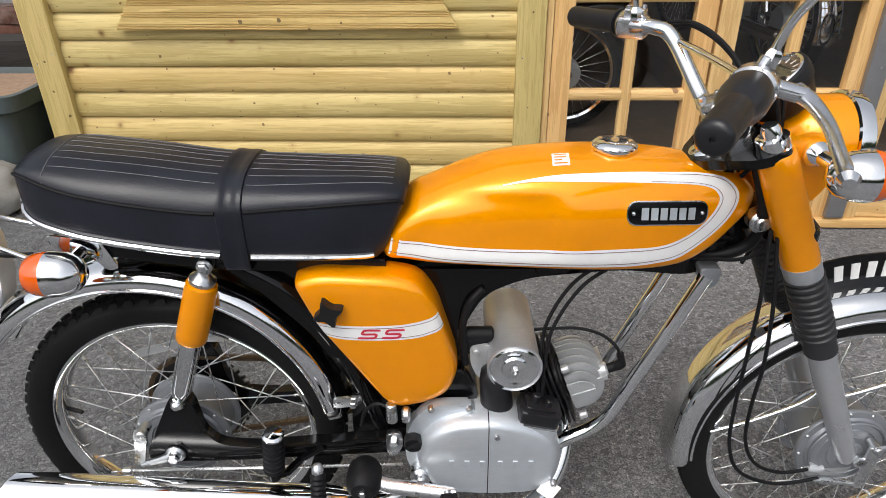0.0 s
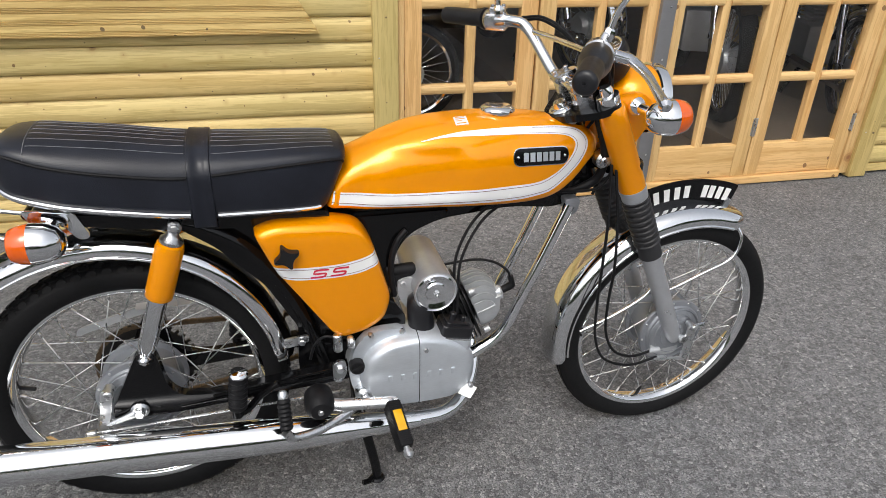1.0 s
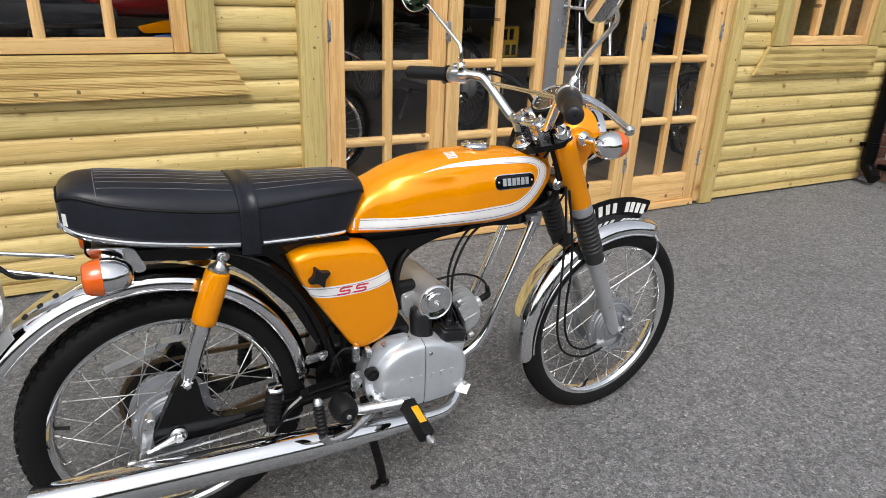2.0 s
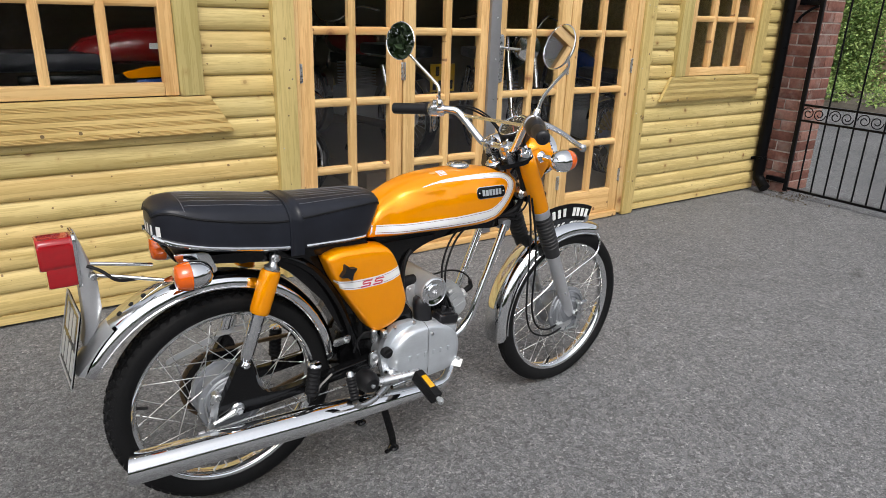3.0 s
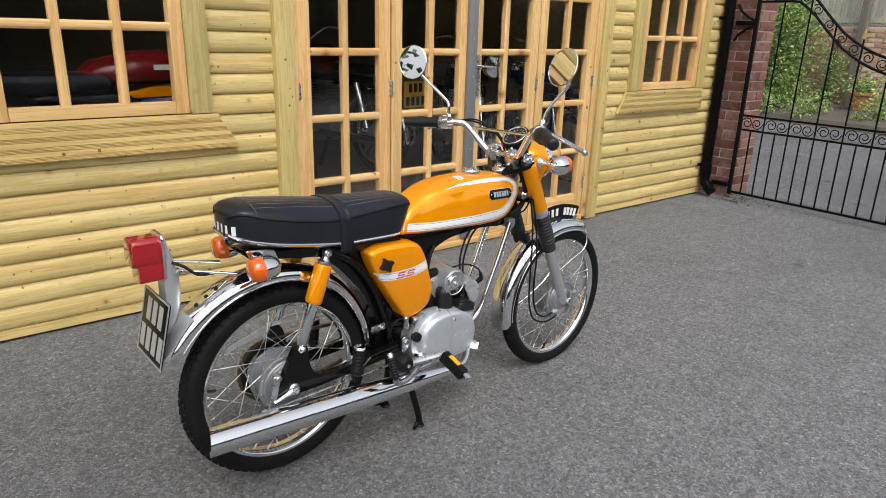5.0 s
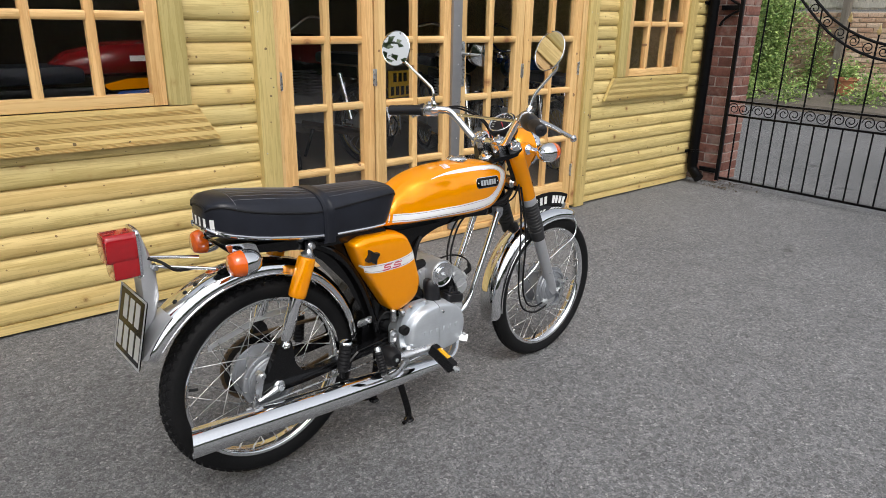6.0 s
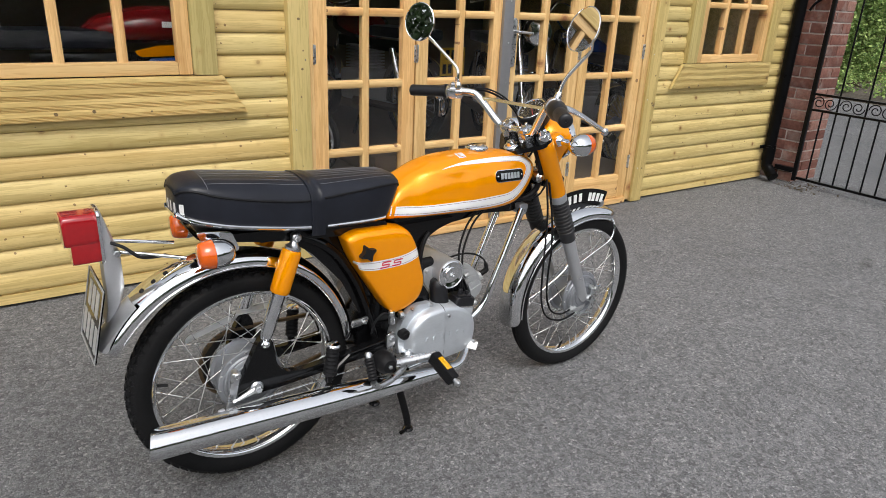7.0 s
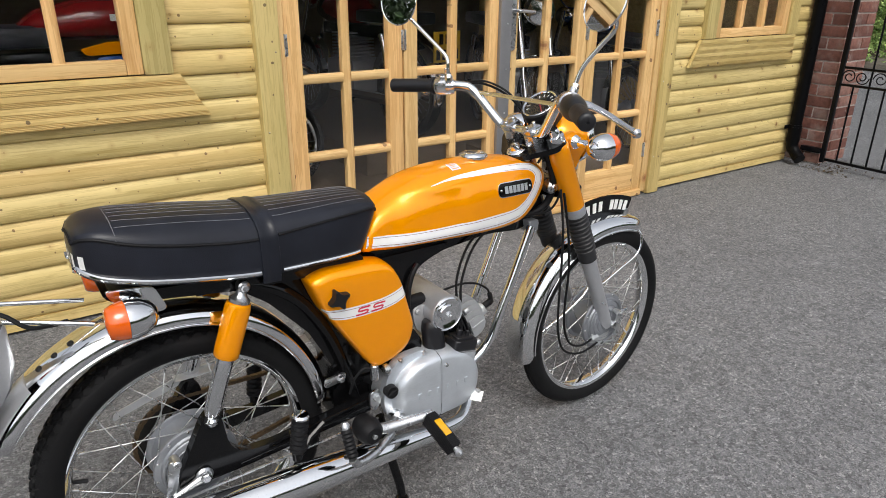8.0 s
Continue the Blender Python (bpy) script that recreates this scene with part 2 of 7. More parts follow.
DULL_CHROME = plain("tarnished_chrome", (0.50, 0.52, 0.55), 0.36, 0.65, 0.12, 30.0)
GUARD = plain("pale_silver_guard", (0.62, 0.63, 0.64), 0.4, 0.1, 0.06, 25.0)
GAITER = plain("gaiter_rubber", (0.020, 0.020, 0.022), 0.45, 0.0, 0.2, 40.0, spec=0.5)
GRIP = plain("grip_rubber", (0.010, 0.010, 0.012), 0.38, 0.0, 0.2, 60.0, bumps=0.08, spec=0.45)
SLIDER = plain("silver_slider", (0.62, 0.635, 0.66), 0.30, 0.8, 0.06, 30.0)
CASTING = plain("buffed_casting", (0.66, 0.67, 0.69), 0.20, 0.95, 0.12, 45.0, bumps=0.06)
SPROCKET = plain("dark_sprocket_steel", (0.030, 0.029, 0.028), 0.45, 0.6, 0.4, 90.0)
GOLD_LEAF = plain("gilt_paint", (0.62, 0.50, 0.25), 0.35, 0.6, 0.15, 40.0)
PLATE_SILVER = plain("silver_plate_marks", (0.50, 0.50, 0.48), 0.35, 0.3)
PIPE_B = plain("black_pipe", (0.003, 0.003, 0.0035), 0.30, 0.0, 0.2, 20.0, spec=0.10)
MORTAR_D = plain("pier_mortar", (0.47, 0.41, 0.37), 0.9, 0.0, 0.25, 60.0, bumps=0.4)
HUB = brushed("dull_cast_alloy", (0.33, 0.345, 0.37), 0.46, 0.7)
POLISHED = brushed("polished_alloy", (0.66, 0.70, 0.745), 0.34, 0.62)
SILVER = plain("silver_paint", (0.58, 0.59, 0.61), 0.36, 0.65, 0.06, 25.0)
ORANGE = plain("mustard_orange_paint", (0.94, 0.325, 0.0), 0.33, 0.30, 0.03, 6.0, 0.95, coat_rough=0.006, spec=0.0)
WHITE_P = plain("white_stripe", (0.80, 0.80, 0.79), 0.25, 0.0, 0.03, 10.0, 0.8)
PINLINE = plain("brown_pinline", (0.20, 0.10, 0.06), 0.3)
BLACK_P = plain("black_enamel", (0.004, 0.004, 0.0045), 0.13, 0.0, 0.15, 12.0, 0.15, spec=0.25)
BLACK_M = plain("black_plastic", (0.009, 0.009, 0.010), 0.5, 0.0, 0.2, 40.0, bumps=0.1, spec=0.3)
RUBBER = plain("rubber", (0.007, 0.007, 0.008), 0.55, 0.0, 0.25, 30.0, bumps=0.15, spec=0.22)
TYRE = plain("tyre_rubber", (0.008, 0.008, 0.0085), 0.62, 0.0, 0.3, 18.0, bumps=0.15, spec=0.16)
VINYL = leather()
THREAD = plain("grey_stitching", (0.15, 0.15, 0.16), 0.7)
RED_L = lens_plastic("red_lens", (0.36, 0.004, 0.008))
AMBER_L = lens_plastic("amber_lens", (0.78, 0.115, 0.001))
RED_P = plain("red_transfer", (0.55, 0.02, 0.05), 0.3)
WHITE_B = plain("white_plate_paint", (0.78, 0.78, 0.76), 0.4)
YELLOW_R = lens_plastic("yellow_reflector", (0.80, 0.42, 0.01))
CHAIN = plain("greasy_chain", (0.13, 0.09, 0.055), 0.45, 0.7, 0.4, 300.0)
IRON = plain("black_ironwork", (0.004, 0.004, 0.005), 0.36, 0.0, 0.25, 25.0, bumps=0.2, spec=0.14)
GREYSTRIP = brushed("grey_metal_strip", (0.30, 0.30, 0.31), 0.45, 0.6)
MIRROR = plain("mirror_glass", (0.90, 0.90, 0.90), 0.012, 1.0, 0.01)
BRICK_R = brick_mat("red_brick", ((0.0, (0.15, 0.062, 0.046)), (0.5, (0.22, 0.092, 0.068)), (1.0, (0.31, 0.165, 0.13))))
# a darker red than the pier's bricks, for the stack behind the tub
BRICK_D = brick_mat("dark_red_brick", ((0.0, (0.05, 0.028, 0.022)), (0.5, (0.12, 0.050, 0.034)), (1.0, (0.17, 0.075, 0.05))))
BRICK_O = brick_mat("old_garden_brick", ((0.0, (0.40, 0.24, 0.16)), (0.5, (0.54, 0.37, 0.25)), (1.0, (0.66, 0.53, 0.40))))
MORTAR = plain("mortar", (0.52, 0.46, 0.39), 0.9, 0.0, 0.2, 60.0, bumps=0.4)
FENCE_W = timber("weathered_fence", (0.52, 0.51, 0.46), (0.36, 0.345, 0.31), (0.08, 0.06, 0.05), 2, 2.0, 0.8)
POST_W = timber("weathered_post", (0.20, 0.19, 0.17), (0.13, 0.12, 0.105), (0.05, 0.04, 0.03), 2, 2.0, 0.85)
LEAF = leaf_mat("shrub_leaves", (0.09, 0.19, 0.04), (0.44, 0.56, 0.18))
LEAF_D = leaf_mat("hedge_leaves", (0.018, 0.040, 0.012), (0.05, 0.095, 0.025))
BARK = plain("bark", (0.10, 0.075, 0.05), 0.9, 0.0, 0.3, 30.0, bumps=0.5)
TERRA = plain("terracotta", (0.42, 0.17, 0.085), 0.75, 0.0, 0.15, 20.0, bumps=0.15)
CONCRETE = plain("pale_concrete", (0.34, 0.33, 0.31), 0.85, 0.0, 0.15, 12.0, bumps=0.3)
SOIL = plain("dry_soil", (0.30, 0.20, 0.135), 0.9, 0.0, 0.3, 40.0, bumps=0.7, bscale=90.0)
# nearly black wood tone for the timbers behind the tub
STACK_W = timber("dark_stack_timber", (0.032, 0.028, 0.026), (0.008, 0.008, 0.008), (0.01, 0.01, 0.01), 0, 2.0, 0.85)
CRATE_B = plain("dark_brown_plastic", (0.030, 0.022, 0.018), 0.5, 0.0, 0.2, 20.0)
RUST = plain("dull_nail", (0.10, 0.065, 0.035), 0.6, 0.3, 0.3, 90.0)
TUB_G = plain("grey_green_plastic", (0.085, 0.11, 0.115), 0.45, 0.0, 0.15, 10.0)
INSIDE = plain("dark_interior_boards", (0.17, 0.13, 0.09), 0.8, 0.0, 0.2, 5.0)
GARDEN_SOIL = plain("dry_garden_soil", (0.115, 0.10, 0.08), 0.95, 0.0, 0.4, 25.0, bumps=0.6)
RED_PAINT = plain("dark_red_paint", (0.17, 0.008, 0.009), 0.25, 0.0, 0.05, 10.0, 0.3)
BLUE_PAINT = plain("blue_paint", (0.02, 0.07, 0.28), 0.2, 0.0, 0.05, 10.0, 0.8)
GOLD_PLATE = plain("yellow_plate", (0.62, 0.38, 0.02), 0.4)
ROOF_FELT = plain("roof_felt", (0.07, 0.075, 0.075), 0.9, 0.0, 0.2, 20.0, bumps=0.4)


# ---- mesh helpers ----
def finish(bm, name, material, smooth=40):
    me = bpy.data.meshes.new(name)
    bmesh.ops.recalc_face_normals(bm, faces=bm.faces[:])
    bm.to_mesh(me)
    bm.free()
    me.materials.append(material)
    if smooth:
        me.polygons.foreach_set("use_smooth", [True] * len(me.polygons))
        me.set_sharp_from_angle(angle=radians(smooth))
    return me


def part(name, bm, material, parent, label="", smooth=40):
    ob = new(name, finish(bm, name, material, smooth))
    ob.parent = parent
    return tagged(ob, label)


def piece(name, mesh, parent, at=(0, 0, 0), turn=(0, 0, 0)):
    ob = new(name, mesh)
    ob.parent = parent
    ob.matrix_basis = pose(*at, *turn)
    return ob


def thing(name, label, category, at=None, kind="", group=""):
    ob = new(name)
    if at is not None:
        ob.matrix_basis = at
    return tagged(ob, label, category, group, kind)


def quads(bm, rings, closed=True, caps=True):
    """Skin a row of rings of points."""
    vs = [[bm.verts.new(p) for p in ring] for ring in rings]
    n = len(vs[0])
    for a, b in zip(vs, vs[1:]):
        for i in range(n if closed else n - 1):
            j = (i + 1) % n
            bm.faces.new((a[i], a[j], b[j], b[i]))
    if caps and closed:
        bm.faces.new(vs[0][::-1])
        bm.faces.new(vs[-1])
    return vs


def box(bm, x0, x1, y0, y1, z0, z1, bevel=0.0, m=None):
    pts = [(x, y, z) for z in (z0, z1) for x, y in ((x0, y0), (x1, y0), (x1, y1), (x0, y1))]
    vs = [bm.verts.new((m @ Vector(p)) if m else p) for p in pts]
    fs = [bm.faces.new([vs[i] for i in f]) for f in ((3, 2, 1, 0), (4, 5, 6, 7), (0, 1, 5, 4), (1, 2, 6, 5), (2, 3, 7, 6), (3, 0, 4, 7))]
    if bevel:
        es = {e for f in fs for e in f.edges}
        bmesh.ops.bevel(bm, geom=list(es), offset=bevel, segments=2, affect="EDGES", profile=0.6)


def boxed(*dims, bevel=0.0, m=None):
    bm = bmesh.new()
    box(bm, *dims, bevel=bevel, m=m)
    return bm


def frames_along(pts):
    pts = [Vector(p) for p in pts]
    tans = []
    for i in range(len(pts)):
        d = pts[min(i + 1, len(pts) - 1)] - pts[max(i - 1, 0)]
        tans.append(d.normalized())
    side = tans[0].orthogonal().normalized()
    out = []
    for p, t in zip(pts, tans):
        side = (side - t * side.dot(t)).normalized()
        out.append((p, side, t.cross(side)))
    return out


def tube(bm, pts, r, n=10, caps=True, flat=1.0):
    """A round bar along points; r may be a list."""
    fr = frames_along(pts)
    rs = r if isinstance(r, (list, tuple)) else [r] * len(fr)
    rings = []
    for (p, a, b), q in zip(fr, rs):
        rings.append([p + (a * math.cos(2 * math.pi * k / n) + b * math.sin(2 * math.pi * k / n) * flat) * q for k in range(n)])
    quads(bm, rings, True, caps)


def tubed(pts, r, n=10, caps=True, flat=1.0):
    bm = bmesh.new()
    tube(bm, pts, r, n, caps, flat)
    return bm


def curve_pts(pts, steps=8):
    """A smooth line through points (Catmull-Rom)."""
    p = [Vector(q) for q in pts]
    p = [2 * p[0] - p[1]] + p + [2 * p[-1] - p[-2]]
    out = []
    for i in range(1, len(p) - 2):
        for k in range(steps):
            t = k / steps
            a, b, c, d = p[i - 1], p[i], p[i + 1], p[i + 2]
            out.append(0.5 * (2 * b + (c - a) * t + (2 * a - 5 * b + 4 * c - d) * t * t + (3 * b - a - 3 * c + d) * t ** 3))
    out.append(p[-2])
    return out


def lathe(bm, profile, n=32, m=None, closed=False, arc=(0, 360)):
    """Turn (radius, along) pairs about the local Y axis."""
    full = arc[1] - arc[0] >= 360
    rings = []
    for k in range(n if full else n + 1):
        a = radians(arc[0] + (arc[1] - arc[0]) * k / n)
        ring = [Vector((r * math.cos(a), y, r * math.sin(a))) for r, y in profile]
        rings.append([m @ p for p in ring] if m else ring)
    vs = [[bm.verts.new(p) for p in ring] for ring in rings]
    cnt = len(profile)
    for i in range(len(vs) if full else len(vs) - 1):
        a, b = vs[i], vs[(i + 1) % len(vs)]
        for j in range(cnt if closed else cnt - 1):
            q = [a[j], a[(j + 1) % cnt], b[(j + 1) % cnt], b[j]]
            if len({tuple(v.co) for v in q}) == 4:
                bm.faces.new(q)
            else:
                seen = []
                for v in q:
                    if all((v.co - s.co).length > 1e-7 for s in seen):
                        seen.append(v)
                if len(seen) == 3:
                    bm.faces.new(seen)
    if not full and closed:
        bm.faces.new(vs[0])
        bm.faces.new(vs[-1][::-1])


def lathed(profile, n=32, m=None, closed=False, arc=(0, 360)):
    bm = bmesh.new()
    lathe(bm, profile, n, m, closed, arc)
    return bm


def between(a, b):
    """A pose at a whose Y axis points to b."""
    a, b = Vector(a), Vector(b)
    return Matrix.Translation(a) @ (b - a).to_track_quat("Y", "Z").to_matrix().to_4x4()


def rod(bm, a, b, r, n=12, r2=None, cap=0.0):
    """A straight round bar with slightly rounded ends."""
    ln = (Vector(b) - Vector(a)).length
    r2 = r if r2 is None else r2
    c = cap or min(r, r2) * 0.25
    lathe(bm, [(0, 0), (max(r - c, 0), 0), (r, c), (r2, ln - c), (max(r2 - c, 0), ln), (0, ln)], n, between(a, b))


def rodded(a, b, r, n=12, r2=None, cap=0.0):
    bm = bmesh.new()
    rod(bm, a, b, r, n, r2, cap)
    return bm


def slab(bm, outline, y0, y1, bevel=0.0, m=None):
    """An (x, z) outline given thickness along Y, with rounded edges."""
    lo = [bm.verts.new((m @ Vector((x, y0, z))) if m else (x, y0, z)) for x, z in outline]
    hi = [bm.verts.new((m @ Vector((x, y1, z))) if m else (x, y1, z)) for x, z in outline]
    fa, fb = bm.faces.new(lo), bm.faces.new(hi[::-1])
    n = len(outline)
    for i in range(n):
        bm.faces.new((lo[i], hi[i], hi[(i + 1) % n], lo[(i + 1) % n]))
    if bevel:
        bmesh.ops.bevel(bm, geom=list(fa.edges) + list(fb.edges), offset=bevel, segments=3, affect="EDGES", profile=0.5)


def slabbed(outline, y0, y1, bevel=0.0, m=None):
    bm = bmesh.new()
    slab(bm, outline, y0, y1, bevel, m)
    return bm


def round_outline(pts, r, steps=5):
    """Round the corners of an (x, z) outline; r: one radius, or one a corner."""
    out, n = [], len(pts)
    for i, p in enumerate(pts):
        a, b, c = Vector(pts[i - 1]), Vector(p), Vector(pts[(i + 1) % n])
        q = r[i] if isinstance(r, (list, tuple)) else r
        u, w = (a - b), (c - b)
        q = min(q, u.length * 0.48, w.length * 0.48)
        s, e = b + u.normalized() * q, b + w.normalized() * q
        for k in range(steps + 1):
            t = k / steps
            out.append(tuple((1 - t) ** 2 * s + 2 * t * (1 - t) * b + t * t * e))
    return out


# ---- ground ----
bm = bmesh.new()
vs = [bm.verts.new(p) for p in ((-300, -300, 0), (300, -300, 0), (300, 300, 0), (-300, 300, 0))]
bm.faces.new(vs)
ground = new("ground", finish(bm, "ground", ASPHALT, 0))
tagged(ground, "grey worn asphalt yard with pale stone chips", "ground", kind="structure")

# ---- timber building: the front wall runs along x ----
FACE, PITCH, Z0 = 2.388, 0.0877, 0.0507
X_L, X_R, TOP = -1.372, 3.83, 2.22
BACK = 6.0
OPEN = [(-0.945, -0.24, 0.855, 1.86), (0.243, 2.384, 0.02, 1.86), (2.825, 3.525, 0.845, 1.86)]

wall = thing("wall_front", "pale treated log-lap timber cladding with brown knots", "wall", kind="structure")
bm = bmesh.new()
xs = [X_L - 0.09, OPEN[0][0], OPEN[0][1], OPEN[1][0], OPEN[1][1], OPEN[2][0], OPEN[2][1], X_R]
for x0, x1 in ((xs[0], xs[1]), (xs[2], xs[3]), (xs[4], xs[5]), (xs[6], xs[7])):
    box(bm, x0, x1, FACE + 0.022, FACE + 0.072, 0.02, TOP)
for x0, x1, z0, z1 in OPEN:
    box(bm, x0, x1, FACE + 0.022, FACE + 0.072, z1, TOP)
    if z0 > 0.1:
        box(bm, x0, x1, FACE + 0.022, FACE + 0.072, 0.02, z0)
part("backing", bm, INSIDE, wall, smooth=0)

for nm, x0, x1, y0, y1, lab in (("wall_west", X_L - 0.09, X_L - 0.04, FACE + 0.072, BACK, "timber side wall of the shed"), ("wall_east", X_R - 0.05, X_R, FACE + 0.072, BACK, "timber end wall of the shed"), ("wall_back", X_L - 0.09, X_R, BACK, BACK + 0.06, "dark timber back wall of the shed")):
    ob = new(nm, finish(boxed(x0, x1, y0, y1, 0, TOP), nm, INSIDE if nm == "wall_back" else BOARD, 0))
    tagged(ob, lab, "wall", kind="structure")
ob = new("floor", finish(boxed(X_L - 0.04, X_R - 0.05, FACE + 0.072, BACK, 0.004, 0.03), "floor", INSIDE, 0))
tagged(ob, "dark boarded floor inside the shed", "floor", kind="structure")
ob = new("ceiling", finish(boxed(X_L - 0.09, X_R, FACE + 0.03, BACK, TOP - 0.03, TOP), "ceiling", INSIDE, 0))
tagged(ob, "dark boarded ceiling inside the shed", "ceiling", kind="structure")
bm = bmesh.new()
slab(bm, [(FACE - 0.12, TOP + 0.004), (BACK + 0.3, TOP + 0.004), (BACK + 0.3, TOP + 0.05), (4.2, TOP + 0.75), (FACE - 0.12, TOP + 0.05)], X_L - 0.25, X_R + 0.1, 0.0, Matrix(((0, 1, 0, 0), (1, 0, 0, 0), (0, 0, 1, 0), (0, 0, 0, 1))))
ob = new("roof", finish(bm, "roof", ROOF_FELT, 0))
tagged(ob, "dark felt shed roof", "roof", kind="structure")


def board_mesh(length):
    """One log-lap board: a rounded face and a narrow groove over it."""
    prof = [(0.020, 0.0), (0.010, 0.001), (0.004, 0.006), (0.0005, 0.018), (-0.0015, 0.036), (-0.001, 0.054), (0.003, 0.069), (0.008, 0.079), (0.0125, 0.0835), (0.0125, 0.0868), (0.020, 0.0868)]
    b = bmesh.new()
    quads(b, [[(x, y, z) for y, z in prof] for x in (0.0, length)])
    return finish(b, "board", BOARD, 50)


boards = {}
NAIL_X = (-1.34, -1.07, -0.80, -0.42, -0.13, 0.13, 2.53, 2.72, 3.05, 3.38, 3.66, 3.80)
dark_nail = finish(lathed([(0, -0.0006), (0.0017, -0.0005), (0.0022, 0.001)], 8), "nail", RUST)


def lay_boards(x0, x1, z):
    key = round(x1 - x0, 3)
    if key not in boards:
        boards[key] = board_mesh(key)
    piece("board", boards[key], wall, (x0, FACE, z))
    for xn in NAIL_X:
        if x0 + 0.015 < xn < x1 - 0.015 and math.sin(xn * 91 + z * 57) > -0.45:
            piece("nail", dark_nail, wall, (xn + 0.006 * math.sin(z * 61 + xn * 13), FACE + 0.0002, z + 0.020 + 0.004 * math.sin(z * 37)))


k = 0
while Z0 - PITCH + k * PITCH < TOP - 0.05:
    z = Z0 - PITCH + k * PITCH
    spans = [[X_L, 0.155], [2.474, X_R]]
    if z + PITCH > 0.88 and z < 1.84:
        spans = [[X_L, -1.035], [-0.150, 0.155], [2.474, 2.732], [3.618, X_R]]
    if z + PITCH > 1.93:
        spans = [[X_L, X_R]]
    for x0, x1 in spans:
        if z > -0.01:
            lay_boards(x0, x1, z)
    k += 1
# bottom board, cut to the ground
b = bmesh.new()
for x0, x1 in ((X_L, 0.155), (2.474, X_R)):
    box(b, x0, x1, FACE + 0.003, FACE + 0.02, 0.012, Z0 - 0.001, 0.0)
part("bottom_board", b, BOARD, wall, smooth=0)

# nails of the upright planks
nail = finish(lathed([(0, -0.0012), (0.003, -0.0008), (0.0036, 0.001)], 8), "nail", STEEL)


def upright(name, x0, x1, y0, y1, z0, z1, label, bev=0.004):
    ob = thing(name, label, "trim", kind="structure")
    part("plank", boxed(x0, x1, y0, y1, z0, z1, bevel=bev), TRIM_V, ob)
    for zz in (0.25, 0.62, 0.94, 1.25, 1.6):
        for xx in (x0 + 0.02, x1 - 0.02):
            if z0 < zz < z1 and (int(zz * 100) + int(xx * 100)) % 3:
                piece("nail", nail, ob, (xx, y0, zz + 0.03 * math.sin(xx * 40 + zz * 9)))
    return ob


upright("corner_trim", X_L - 0.098, X_L + 0.002, FACE - 0.024, FACE + 0.02, 0.006, TOP, "pale timber corner post of the shed")
upright("door_post_trim", 0.150, 0.241, FACE - 0.038, FACE + 0.02, 0.006, TOP, "greenish treated timber post beside the doors")
upright("door_post_trim", 2.386, 2.478, FACE - 0.038, FACE + 0.02, 0.006, TOP, "greenish treated timber post beside the doors")


# ---- joinery ----
def glazing(parent, x0, z0, cols, rows, w, h, bar, y, depth, stile):
    """Bars and panes of a glazed opening; the panes stand behind rounded bars."""
    tot_h = rows * h + (rows - 1) * bar
    prof = [(-bar / 2, depth), (-bar / 2, 0.006), (-bar * 0.32, 0.001), (-bar * 0.15, 0.0), (bar * 0.15, 0.0), (bar * 0.32, 0.001), (bar / 2, 0.006), (bar / 2, depth)]
    for c in range(1, cols):
        xc = x0 + c * (w + bar) - bar / 2
        b = bmesh.new()
        quads(b, [[(xc + p, y + q, z) for p, q in prof] for z in (z0 - 0.003, z0 + tot_h + 0.003)])
        part("upright_bar", b, JOINERY_V, parent)
    for r in range(1, rows):
        zc = z0 + r * (h + bar) - bar / 2
        for c in range(cols):
            xa = x0 + c * (w + bar) - 0.002
            b = bmesh.new()
            quads(b, [[(x, y + q - 0.0012, zc + p) for p, q in prof] for x in (xa, xa + w + 0.004)])
            part("cross_bar", b, JOINERY, parent)
    for c in range(cols):
        for r in range(rows):
            xa, za = x0 + c * (w + bar), z0 + r * (h + bar)
            p = part("pane", boxed(xa - 0.004, xa + w + 0.004, y + depth * 0.62, y + depth * 0.62 + 0.004, za - 0.004, za + h + 0.004), PANE, parent, smooth=0)
            p.visible_shadow = False


def door_leaf(n, x0):
    d = thing("door_%d" % n, "closed glazed pine door leaf with small panes", "door", kind="structure")
    y, st, w, bar, h = FACE - 0.015, 0.067, 0.170, 0.035, 0.277
    z0 = 0.190
    x1 = x0 + 2 * st + 2 * w + bar
    top = z0 + 5 * h + 4 * bar
    for a, b_ in ((x0, x0 + st), (x1 - st, x1)):
        part("stile", boxed(a + 0.001, b_ - 0.001, y, y + 0.042, 0.042, top + 0.09, bevel=0.003), JOINERY_V, d)
    part("bottom_rail", boxed(x0 + st, x1 - st, y + 0.001, y + 0.041, 0.044, z0, bevel=0.003), JOINERY, d)
    part("top_rail", boxed(x0 + st, x1 - st, y + 0.001, y + 0.041, top, top + 0.088, bevel=0.003), JOINERY, d)
    glazing(d, x0 + st, z0, 2, 5, w, h, bar, y + 0.002, 0.036, st)
    return d, x0, x1, y


def hinge_bm(x, y, z):
    b = bmesh.new()
    box(b, x - 0.012, x + 0.012, y - 0.002, y + 0.001, z - 0.04, z + 0.04, 0.0005)
    rod(b, (x, y - 0.004, z - 0.042), (x, y - 0.004, z + 0.042), 0.0045, 8)
    return b


